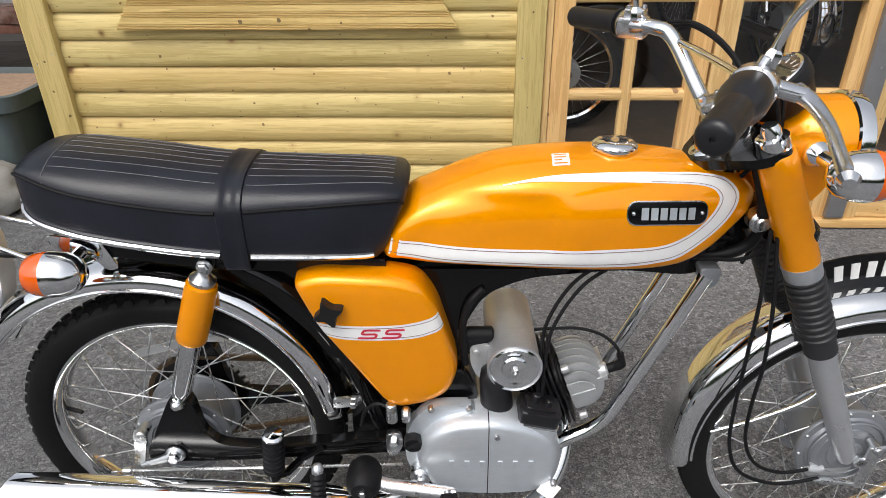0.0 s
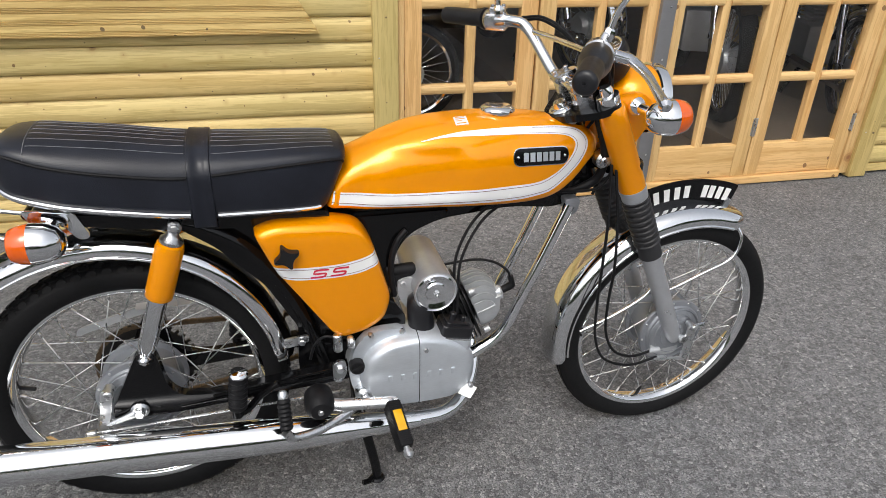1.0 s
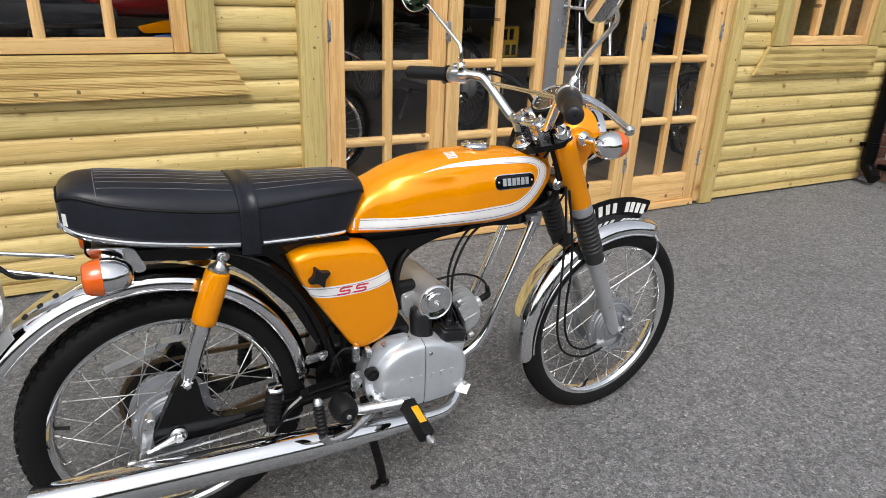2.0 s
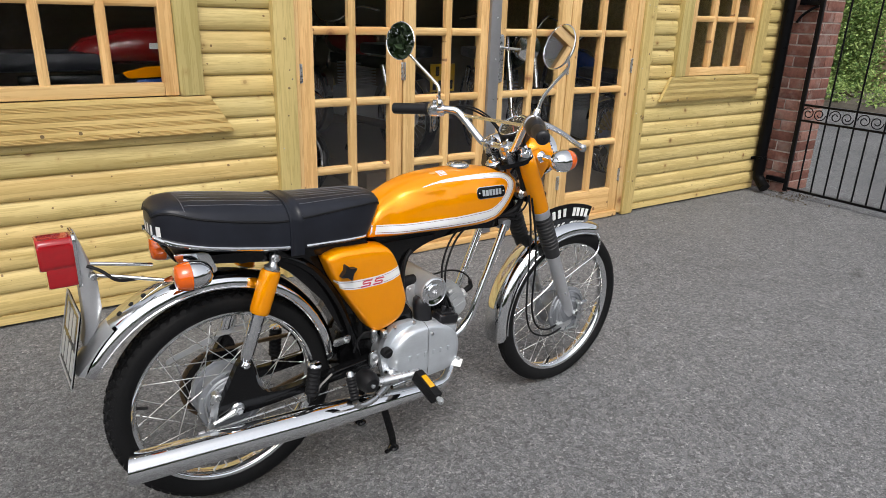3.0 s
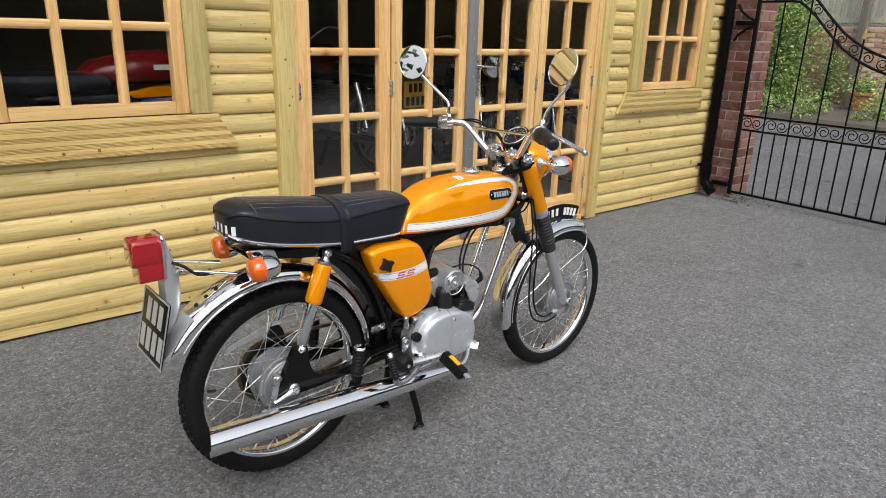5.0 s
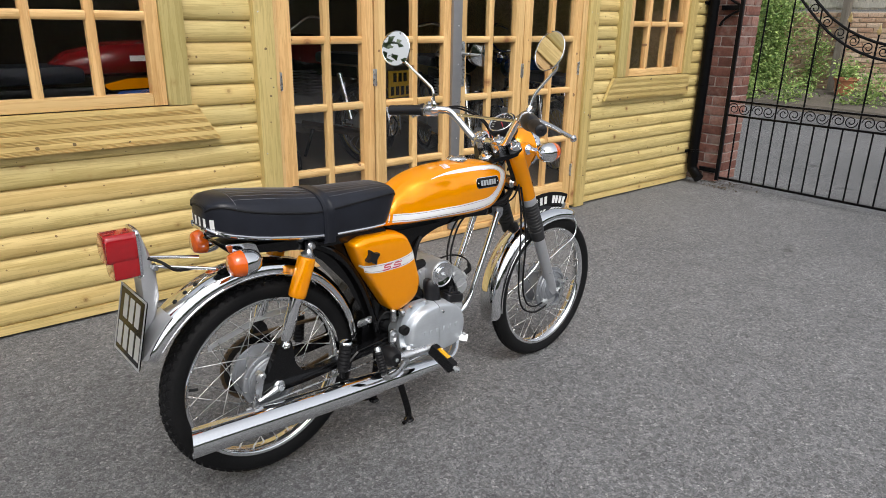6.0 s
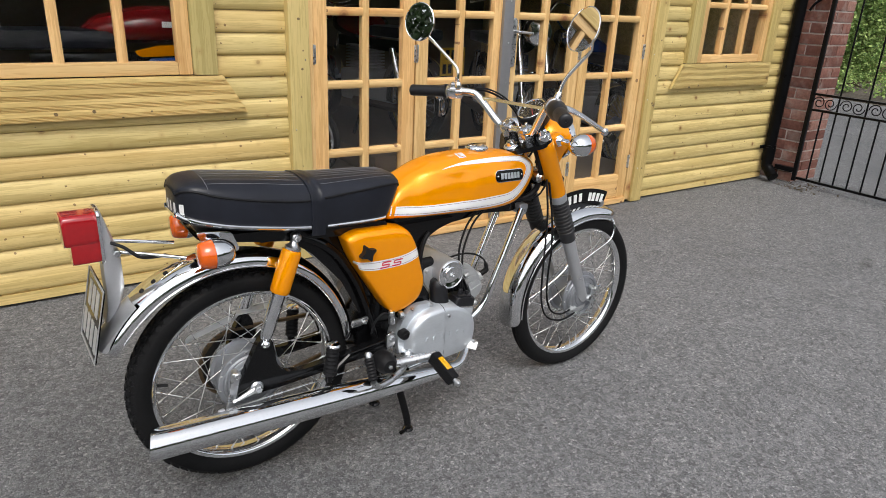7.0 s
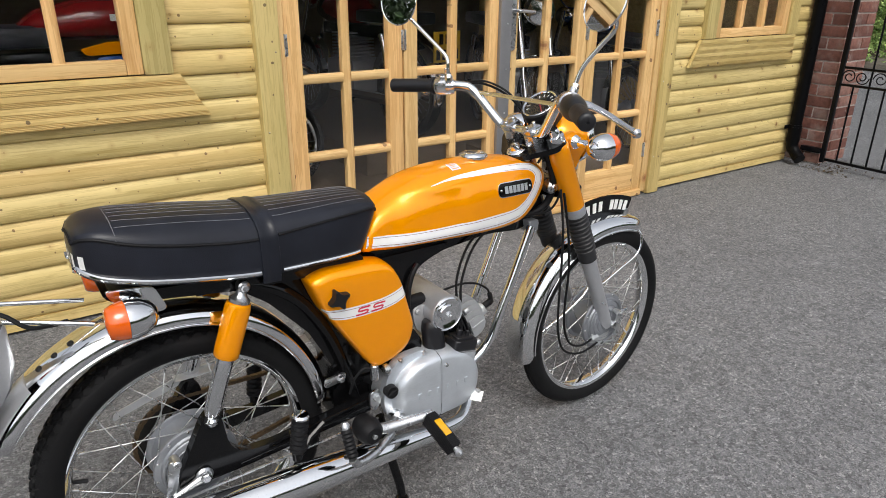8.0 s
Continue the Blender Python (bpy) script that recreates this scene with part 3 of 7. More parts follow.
for n, x0 in ((1, 0.265), (2, 0.780), (3, 1.316), (4, 1.828)):
    d, xa, xb, yy = door_leaf(n, x0)
    hx = xa if n in (1, 2) else xb
    for hz in (0.27, 0.93, 1.60):
        part("hinge", hinge_bm(hx, yy, hz), STEEL, d, "steel butt hinge")
    if n == 2:
        part("meeting_strip", boxed(1.268, 1.330, yy - 0.022, yy - 0.001, 0.05, 1.85, bevel=0.002), GREYSTRIP, d, "grey metal cover strip with screws")
        for sz in range(9):
            part("screw", lathed([(0, -0.002), (0.004, -0.001), (0.005, 0.001)], 10, pose(1.306, yy - 0.022, 0.18 + 0.2 * sz)), STEEL, d)
    if n == 3:
        hb = bmesh.new()
        slab(hb, round_outline([(1.334, 0.86), (1.366, 0.86), (1.366, 1.10), (1.334, 1.10)], 0.015), yy - 0.008, yy - 0.0005, 0.0015)
        hd = part("handle_plate", hb, STEEL, d, "steel lever handle plate")
        part("lever", tubed(curve_pts([(1.35, yy - 0.006, 1.035), (1.35, yy - 0.045, 1.035), (1.365, yy - 0.05, 1.034), (1.44, yy - 0.048, 1.028)]), 0.007, 10), STEEL, hd)

fr = thing("door_frame", "pine door frame round the glazed doors", "door frame", kind="structure")
for a, b_ in ((0.243, 0.264), (2.339, 2.384)):
    part("jamb", boxed(a, b_, FACE - 0.022, FACE + 0.07, 0.022, 1.86, bevel=0.003), JOINERY_V, fr)
part("head", boxed(0.264, 2.339, FACE - 0.012, FACE + 0.07, 1.815, 1.86, bevel=0.003), JOINERY, fr)
part("threshold", boxed(0.264, 2.339, FACE - 0.03, FACE + 0.07, 0.006, 0.040, bevel=0.004), JOINERY, fr)
fr2 = thing("door_head_trim", "greenish treated board over the doors", "trim", kind="structure")
part("plank", boxed(0.243, 2.385, FACE - 0.034, FACE + 0.02, 1.862, 1.955, bevel=0.004), SILL_W, fr2)


def sill_boards(parent, xa, xb, z_top, z_bot, y_top, y_bot, slant, slant_b):
    """The grooved decking boards that slope out under a window, cut aslant at the ends."""
    prof, n = [], 4
    for i in range(n):
        for a, e, deep in ((0.0, 0.50, 0.0), (0.515, 0.57, 0.004), (0.585, 0.64, 0.0), (0.655, 0.71, 0.004), (0.725, 0.78, 0.0), (0.795, 0.85, 0.004), (0.865, 0.92, 0.0), (0.935, 0.985, 0.005)):
            prof += [((i + a) / n, deep), ((i + e) / n, deep)]
    prof.append((1.0, 0.0))
    bm = bmesh.new()
    left, right = [], []
    for s, dp in prof:
        z, y = z_top + (z_bot - z_top) * s, y_top + (y_bot - y_top) * s + dp
        left.append((xa - slant * s, y, z))
        right.append((xb + slant_b * s, y, z))
    back = [(z_bot - 0.002, y_bot + 0.022), (z_top, y_top + 0.022)]
    for z, y in back:
        s = (z_top - z) / (z_top - z_bot)
        left.append((xa - slant * s, y, z))
        right.append((xb + slant_b * s, y, z))
    quads(bm, [left, right])
    part("sill", bm, SILL_W, parent, "grooved greenish decking sill board", smooth=20)


def window_unit(n, xa, square_end=False):
    d = thing("window_%d" % n, "closed pine window with small panes and grooved sill", "window", kind="structure")
    xb, y = xa + 0.704, FACE - 0.018
    z_bot, top = 0.858, 1.86
    part("frame", boxed(xa, xa + 0.052, y, y + 0.06, z_bot, top, bevel=0.004), JOINERY_V, d)
    part("frame", boxed(xb - 0.052, xb, y, y + 0.06, z_bot, top, bevel=0.004), JOINERY_V, d)
    part("frame", boxed(xa + 0.053, xb - 0.053, y + 0.001, y + 0.06, z_bot, 0.906, bevel=0.004), JOINERY, d)
    part("frame", boxed(xa + 0.053, xb - 0.053, y + 0.001, y + 0.06, 1.812, top, bevel=0.004), JOINERY, d)
    glazing(d, xa + 0.053, 0.907, 3, 3, 0.176, 0.279, 0.035, y + 0.004, 0.04, 0.05)
    for a, b_ in ((xa - 0.095, xa - 0.001), (xb + 0.001, xb + 0.095)):
        part("trim", boxed(a, b_, FACE - 0.030, FACE + 0.02, 0.856, 1.95, bevel=0.004), TRIM_V, d, "greenish treated timber trim")
    part("trim", boxed(xa - 0.0005, xb + 0.0005, FACE - 0.030, FACE + 0.02, 1.862, 1.95, bevel=0.004), SILL_W, d, "greenish treated timber trim")
    sill_boards(d, xa - 0.115, xb + (0.097 if square_end else 0.115), 0.853, 0.705, FACE - 0.026, FACE - 0.033, 0.088, 0.0 if square_end else 0.088)
    return d


window_unit(1, -0.944)
window_unit(2, 2.823, True)

# ---- drain pipe at the end of the wall ----
dp = thing("drainpipe", "black round drainpipe with a bent shoe at the foot", "pipe", kind="structure")
px, py = 3.80, FACE - 0.05
part("pipe", tubed(curve_pts([(px, py, 2.2), (px, py, 1.5), (px, py, 0.6), (px, py, 0.16), (px - 0.01, py - 0.03, 0.09), (px - 0.03, py - 0.09, 0.045)]), 0.038, 18), PIPE_B, dp)
for z in (0.25, 1.36):
    b = bmesh.new()
    lathe(b, [(0.037, -0.014), (0.041, -0.014), (0.041, 0.014), (0.037, 0.014)], 20, pose(px, py, z, 90, 0, 0), True)
    box(b, px - 0.075, px + 0.06, py + 0.028, py + 0.034, z - 0.012, z + 0.012)
    part("bracket", b, PIPE_B, dp)
part("collar", lathed([(0.037, -0.05), (0.043, -0.05), (0.043, 0.05), (0.037, 0.05)], 20, pose(px, py, 0.20, 90, 0, 0), True), PIPE_B, dp)

# ---- brick gate pier ----
pier = thing("gate_pier", "red brick gate pier with pale mortar joints", "pier", kind="structure")
PX, PY, PW, PD = 3.925, 2.205, 0.335, 0.45
part("core", boxed(PX + 0.006, PX + PW - 0.006, PY + 0.006, PY + PD - 0.006, 0, 2.2), MORTAR_D, pier, smooth=0)
b_long = finish(boxed(-0.1075, 0.1075, -0.0512, 0.0512, -0.0325, 0.0325, bevel=0.003), "brick", BRICK_R)
b_half = finish(boxed(-0.0512, 0.0512, -0.0512, 0.0512, -0.0325, 0.0325, bevel=0.003), "brick", BRICK_R)
for row in range(29):
    z = 0.0375 + row * 0.075
    j = 0.0015 * math.sin(row * 5.1)
    if row % 2:
        spec = [(b_long, 0.0512, 0.1075, 90), (b_long, 0.0512, 0.3325, 90), (b_long, 0.2199, 0.0512, 0), (b_long, 0.2838, 0.2200, 90)]
    else:
        spec = [(b_long, 0.1075, 0.0512, 0), (b_half, 0.2762, 0.0512, 0), (b_long, 0.0512, 0.2200, 90), (b_half, 0.0512, 0.3886, 0), (b_long, 0.2838, 0.3350, 90)]
    for me, ox, oy, tz in spec:
        piece("brick", me, pier, (PX + ox + j, PY + oy + j * 0.7, z), (0, 0, tz))

# ---- wrought iron gate: closed, in the plane x = GX ----
GX = 3.895
gate = thing("iron_gate", "closed black wrought iron driveway gate with scrolls", "gate")
Y1, Y0 = 2.165, -0.365
MID = 0.5 * (Y0 + Y1)


GATE_LINE = ((1.88, 1.48), (1.82, 1.44), (1.75, 1.385), (1.637, 1.268), (1.53, 1.170), (1.42, 1.098), (1.32, 1.052), (1.23, 1.022), (1.10, 0.998), (0.90, 0.985))


def gate_top(y):
    y = y if y >= MID else 2 * MID - y
    if y >= GATE_LINE[0][0]:
        return 1.48
    for (ya, za), (yb, zb) in zip(GATE_LINE, GATE_LINE[1:]):
        if y >= yb:
            return zb + (za - zb) * (y - yb) / (ya - yb)
    return GATE_LINE[-1][1]


part("hanging_stile", boxed(GX - 0.013, GX + 0.013, Y1 - 0.013, Y1 + 0.013, 0.03, 1.95, bevel=0.003), IRON, gate)
part("hanging_stile", boxed(GX - 0.013, GX + 0.013, Y0 - 0.013, Y0 + 0.013, 0.03, 1.95, bevel=0.003), IRON, gate)
part("bottom_rail", boxed(GX - 0.012, GX + 0.012, Y0 + 0.02, Y1 - 0.02, 0.045, 0.062, bevel=0.002), IRON, gate)
part("middle_rail", boxed(GX - 0.012, GX + 0.012, Y0 + 0.02, Y1 - 0.02, 0.540, 0.555, bevel=0.002), IRON, gate)
part("middle_rail", boxed(GX - 0.012, GX + 0.012, Y0 + 0.02, Y1 - 0.02, 0.648, 0.663, bevel=0.002), IRON, gate)
ys = [Y0 + (Y1 - Y0) * i / 60 for i in range(61)]
for off in (0.0, 0.095):
    part("curved_rail", tubed([(GX, y, gate_top(y) + off) for y in ys], 0.009, 8), IRON, gate)
step = 0.0945
for i in range(1, 34):
    y = Y1 - i * step
    if y < Y0 + 0.05:
        break
    top = 0.545 if i % 2 else gate_top(y) + 0.09
    sp_g = part("spindle", rodded((GX, y, 0.055), (GX, y, top), 0.0062, 8), IRON, gate)
    if not i % 2 and 0.45 < y < 1.45:
        rod_t = bmesh.new()
        rod(rod_t, (GX, y, top), (GX, y, top + 0.055), 0.0055, 8)
        part("finial_stem", rod_t, IRON, gate)
        part("finial", slabbed([(y, top + 0.045), (y + 0.016, top + 0.070), (y, top + 0.120), (y - 0.016, top + 0.070)], -0.004, 0.004, 0.002, Matrix(((0, 1, 0, GX), (1, 0, 0, 0), (0, 0, 1, 0), (0, 0, 0, 1)))), GOLD_LEAF, gate, "gilded spear finial")


def scroll_mesh(r):
    pts = []
    for k_ in range(30):
        a = k_ / 29 * 2.9 * math.pi
        q = r * (1.06 - 0.76 * k_ / 29)
        pts.append((0, q * math.cos(a), q * math.sin(a)))
    b = bmesh.new()
    tube(b, pts, 0.0038, 6)
    return finish(b, "scroll", IRON, 60)


s1, s2 = scroll_mesh(0.041), scroll_mesh(0.037)
for i in range(33):
    y = Y1 - (i + 0.5) * step
    if y < Y0 + 0.05:
        break
    piece("scroll", s1, gate, (GX, y + (0.008 if i % 2 else -0.008), 0.601), (180 if i % 2 else 0, 0, 0))
    y2 = y
    piece("scroll", s2, gate, (GX, y2, gate_top(y2) + 0.047), (180 * (i % 2) + 40, 0, 0))
for z in (1.33, 0.10):
    b = bmesh.new()
    box(b, GX - 0.006, GX + 0.03, Y1 + 0.02, Y1 + 0.16, z - 0.016, z + 0.016, 0.002)
    if z > 1:
        tube(b, curve_pts([(GX, Y1 + 0.16, z + 0.13), (GX, Y1 + 0.13, z + 0.085), (GX, Y1 + 0.075, z + 0.045), (GX, Y1 + 0.02, z + 0.02)]), 0.009, 8)
        tube(b, curve_pts([(GX, Y1 + 0.16, z - 0.13), (GX, Y1 + 0.13, z - 0.085), (GX, Y1 + 0.075, z - 0.045), (GX, Y1 + 0.02, z - 0.02)]), 0.009, 8)
    part("hinge_strap", b, IRON, gate)


# ---- the motorcycle: x forward, y to its left, z up, from the ground under the rear axle ----
from mathutils.bvhtree import BVHTree

moto = thing("motorcycle", "restored orange small motorcycle with white stripes on its centre stand", "motorcycle", pose(-0.483, 1.035, 0, 0, 0, 2.6))
RA, FA = Vector((0.0, 0.0, 0.291)), Vector((1.148, 0.0, 0.267))


def circle(r, n):
    return [(r * math.cos(2 * math.pi * i / n), r * math.sin(2 * math.pi * i / n)) for i in range(n)]


def smooth_step(a, b, x):
    t = max(0.0, min(1.0, (x - a) / (b - a)))
    return t * t * (3 - 2 * t)


def table(rows, x):
    """Smooth value between rows (x, v...)."""
    if x <= rows[0][0]:
        return rows[0][1:]
    for i, (a, b) in enumerate(zip(rows, rows[1:])):
        if x <= b[0]:
            t = (x - a[0]) / (b[0] - a[0])
            p = rows[i - 1] if i else a
            q = rows[i + 2] if i + 2 < len(rows) else b
            out = []
            for c in range(1, len(a)):
                m0 = (b[c] - p[c]) / (b[0] - p[0]) * (b[0] - a[0])
                m1 = (q[c] - a[c]) / (q[0] - a[0]) * (b[0] - a[0])
                out.append((2 * t ** 3 - 3 * t * t + 1) * a[c] + (t ** 3 - 2 * t * t + t) * m0 + (3 * t * t - 2 * t ** 3) * b[c] + (t ** 3 - t * t) * m1)
            return tuple(out)
    return rows[-1][1:]


def tree_of(bm):
    bmesh.ops.recalc_face_normals(bm, faces=bm.faces[:])
    bm.normal_update()
    return BVHTree.FromBMesh(bm)


def on_side(tree, x, z, lift=0.0007, side=-1):
    """The point of a surface that a line across the machine meets first from that side."""
    hit, nor, _, _ = tree.ray_cast(Vector((x, side * 0.6, z)), Vector((0, -side, 0)))
    if hit is None:
        return None
    if nor.y * side < 0:
        nor = -nor
    return hit + nor * lift


def decal(tree, edge_a, edge_b, across=4, lift=0.0008, side=-1):
    """A thin film on a surface, between two lines of (x, z)."""
    bm = bmesh.new()
    rows = []
    for (xa, za), (xb, zb) in zip(edge_a, edge_b):
        row = []
        for k_ in range(across + 1):
            t = k_ / across
            p = on_side(tree, xa + (xb - xa) * t, za + (zb - za) * t, lift, side)
            row.append(bm.verts.new(p) if p else None)
        rows.append(row)
    for a, b in zip(rows, rows[1:]):
        for i in range(across):
            q = [a[i], a[i + 1], b[i + 1], b[i]]
            if all(q):
                bm.faces.new(q)
    return bm


def line2(pts, steps=10):
    return [(p.x, p.z) for p in curve_pts([(x, 0, z) for x, z in pts], steps)]


def shifted(line, d):
    """A line of (x, z) moved sideways by d."""
    out = []
    for i, p in enumerate(line):
        a, b = line[max(i - 1, 0)], line[min(i + 1, len(line) - 1)]
        t = Vector((b[0] - a[0], b[1] - a[1])).normalized()
        out.append((p[0] - t.y * d, p[1] + t.x * d))
    return out


# ---- wheels ----
def build_wheel(name, at, R, half, label, blocks, turn=0.0):
    w = thing(name, "", "", pose(*at, 0, 0, turn))
    w.parent = moto
    tagged(w, label)
    s = half / 0.031
    if blocks:
        crown = [(R - 0.017, -0.0275 * s), (R - 0.0105, -0.019 * s), (R - 0.0070, -0.008 * s), (R - 0.0065, 0.0), (R - 0.0070, 0.008 * s), (R - 0.0105, 0.019 * s), (R - 0.017, 0.0275 * s)]
    else:
        crown = [(R - 0.014, -0.028 * s), (R - 0.009, -0.023 * s), (R - 0.0105, -0.0215 * s), (R - 0.0075, -0.020 * s), (R - 0.003, -0.013 * s), (R - 0.0055, -0.0122 * s), (R - 0.0050, -0.0105 * s), (R - 0.001, -0.0095 * s), (R - 0.0004, -0.004 * s), (R - 0.0034, -0.0032 * s), (R - 0.0034, -0.0014 * s), (R, -0.0006 * s)]
        crown = crown + [(a, -b) for a, b in crown[::-1]]
    prof = [(0.222, -0.017 * s), (0.227, -0.0225 * s), (0.236, -0.0285 * s), (0.246, -0.0312 * s), (R - 0.022, -0.0308 * s)] + crown
    prof += [(R - 0.022, 0.0308 * s), (0.246, 0.0312 * s), (0.236, 0.0285 * s), (0.227, 0.0225 * s), (0.222, 0.017 * s), (0.216, 0.0)]
    bm = bmesh.new()
    lathe(bm, prof, 96, None, True)
    if blocks:
        hexa = [(math.cos(math.pi * k_ / 3), math.sin(math.pi * k_ / 3)) for k_ in range(6)]
        for i in range(66):
            a = 360 * i / 66
            for row, (yy, dr, dx, dy, tilt) in enumerate(((0.0, 0.0, 0.0100, 0.0068, 0), (-0.0125, -0.0016, 0.0100, 0.0062, -20), (0.0125, -0.0016, 0.0100, 0.0062, 20), (-0.0240, -0.0098, 0.0100, 0.0072, -52), (0.0240, -0.0098, 0.0100, 0.0072, 52))):
                off = 2.73 if row in (1, 2) else 0.0
                m = pose(0, 0, 0, 0, -(a + off), 0) @ pose(R - 0.0042 + dr, yy * s, 0, 0, 0, tilt)
                quads(bm, [[m @ Vector((h, q * dy * g, p * dx * g)) for p, q in hexa] for h, g in ((-0.005, 1.10), (0.0004, 1.0), (0.0012, 0.90))])
    part("tyre", bm, TYRE, w, "black rubber tyre with %s tread" % ("blocky" if blocks else "ribbed"), smooth=35)
    rim = [(0.2300, -0.0215 * s), (0.2305, -0.0190 * s), (0.2250, -0.0175 * s), (0.2180, -0.0110 * s), (0.2165, 0.0), (0.2180, 0.0110 * s), (0.2250, 0.0175 * s), (0.2305, 0.0190 * s), (0.2300, 0.0215 * s), (0.2215, 0.0220 * s), (0.2160, 0.0185 * s), (0.2115, 0.0095 * s), (0.2100, 0.0), (0.2115, -0.0095 * s), (0.2160, -0.0185 * s), (0.2215, -0.0220 * s)]
    part("rim", lathed(rim, 96, None, True), CHROME, w, "chromed steel rim")
    hub = [(0.0, -0.058), (0.018, -0.058), (0.021, -0.054), (0.030, -0.0525), (0.031, -0.050), (0.050, -0.0485), (0.0525, -0.046), (0.0550, -0.0475), (0.0580, -0.0465), (0.0605, -0.042), (0.0640, -0.0415), (0.0690, -0.040), (0.0705, -0.037), (0.0705, -0.033), (0.0690, -0.030), (0.0610, -0.028), (0.0590, -0.020), (0.0590, 0.018), (0.0610, 0.024), (0.0675, 0.026), (0.0690, 0.029), (0.0675, 0.033), (0.045, 0.036), (0.030, 0.046), (0.022, 0.055), (0.0, 0.055)]
    hub = [(r_ * 1.16, y_) for r_, y_ in hub]
    part("hub", lathed(hub, 48), HUB, w, "cast alloy drum hub")
    for r_ in (0.0500, 0.0640):
        part("hub_ring", lathed([(r_ - 0.0012, -0.0495), (r_, -0.0512), (r_ + 0.0012, -0.0495)], 48), HUB, w)
    rivet = finish(lathed([(0, -0.0022), (0.002, -0.0018), (0.003, 0.0)], 8), "rivet", STEEL)
    for i in range(12):
        a = radians(30 * i + 7)
        piece("rivet", rivet, w, (0.0765 * math.cos(a), -0.0408, 0.0765 * math.sin(a)))
    kinds = []
    for side in (-1, 1):
        for lean in (-1, 1):
            b = bmesh.new()
            h = radians(lean * 58)
            p0 = Vector((0.0775 * math.cos(h), side * 0.035, 0.0775 * math.sin(h)))
            p1 = Vector((0.2125, side * 0.004, 0.0))
            rod(b, p0, p1, 0.00125, 6)
            rod(b, p1 + (p0 - p1).normalized() * 0.014, p1, 0.0024, 6)
            kinds.append(finish(b, "spoke", STEEL, 60))
    for i in range(36):
        piece("spoke", kinds[(i % 2) * 2 + (i // 2) % 2], w, (0, 0, 0), (0, 10 * i + 4, 0))
    part("valve", rodded((0.214 * math.cos(radians(172 if blocks else 262)), 0.0, 0.214 * math.sin(radians(172 if blocks else 262))), (0.186 * math.cos(radians(172 if blocks else 262)), -0.006, 0.186 * math.sin(radians(172 if blocks else 262))), 0.004, 8), BLACK_M, w, "black valve cap")
    return w


rear_wheel = build_wheel("rear_wheel", RA, 0.281, 0.0335, "spoked rear wheel with chrome rim and alloy hub", True)
front_wheel = build_wheel("front_wheel", FA + Vector((-0.014, -0.020, 0)), 0.273, 0.0285, "spoked front wheel with chrome rim and alloy hub", False, 1.6)


def fender(name, centre, rows, half, drop, label):
    """A mudguard: (angle, crown radius) rows, a rounded section with rolled edges."""
    bm = bmesh.new()
    rings = []
    a0, a1 = rows[0][0], rows[-1][0]
    sec = []
    for k_ in range(-8, 9):
        u = k_ / 8
        sn, cs = math.sin(u * math.pi / 2), max(0.0, math.cos(u * math.pi / 2))
        sec.append((half * math.copysign(abs(sn) ** 0.80, sn), -drop * (1 - cs ** 0.80)))
    sec = [(half * 1.0, -drop - 0.004)] + [(y, d) for y, d in sec[::-1]] + [(-half, -drop - 0.004)]
    loop = sec + [(-half + 0.0028, -drop - 0.004)] + [(y * 0.955, d - 0.002) for y, d in sec[1:-1][::-1]] + [(half - 0.0028, -drop - 0.004)]
    n = 56
    for i in range(n + 1):
        a = a0 + (a1 - a0) * i / n
        (r,) = table(rows, a)
        e = min(i, n - i) / n
        pinch = 1.0 if e > 0.03 else 0.86 + 0.14 * math.sqrt(e / 0.03)
        ring = []
        for y, d in loop:
            q = r + d
            ring.append((centre.x + q * math.cos(radians(a)), y * pinch, centre.z + q * math.sin(radians(a))))
        rings.append(ring)
    quads(bm, rings)
    for s in (-1, 1):
        tube(bm, [(centre.x + (table(rows, a0 + (a1 - a0) * i / n)[0] - drop - 0.004) * math.cos(radians(a0 + (a1 - a0) * i / n)), s * half, centre.z + (table(rows, a0 + (a1 - a0) * i / n)[0] - drop - 0.004) * math.sin(radians(a0 + (a1 - a0) * i / n))) for i in range(2, n - 1)], 0.0032, 8)
    return part(name, bm, CHROME, moto, label, smooth=50)


fender("rear_mudguard", RA, [(8, 0.292), (25, 0.299), (42, 0.309), (62, 0.324), (90, 0.338), (118, 0.348), (140, 0.354), (152, 0.358)], 0.050, 0.030, "chromed rear mudguard")
fender("front_mudguard", FA, [(64, 0.302), (80, 0.299), (110, 0.298), (150, 0.300), (180, 0.304), (192, 0.306)], 0.046, 0.033, "chromed front mudguard").location.y = -0.006

# ---- frame ----
fb = bmesh.new()
slab(fb, round_outline([(0.30, 0.655), (0.78, 0.655), (0.86, 0.69), (0.885, 0.64), (0.83, 0.600), (0.72, 0.612), (0.58, 0.600), (0.515, 0.572), (0.478, 0.50), (0.462, 0.40), (0.42, 0.345), (0.40, 0.275), (0.345, 0.275), (0.335, 0.33), (0.315, 0.42), (0.255, 0.545), (0.20, 0.60)], 0.03), -0.032, 0.032, 0.012)
part("main_frame", fb, BLACK_P, moto, "black pressed steel frame")
for s in (-1, 1):
    pts = curve_pts([(0.04, s * 0.048, 0.658), (0.09, s * 0.050, 0.656), (0.155, s * 0.052, 0.640), (0.226, s * 0.052, 0.588), (0.284, s * 0.050, 0.50), (0.322, s * 0.048, 0.40), (0.348, s * 0.046, 0.305)])
    part("rear_frame_rail", tubed(pts, 0.014, 10, True, 0.7), BLACK_P, moto)
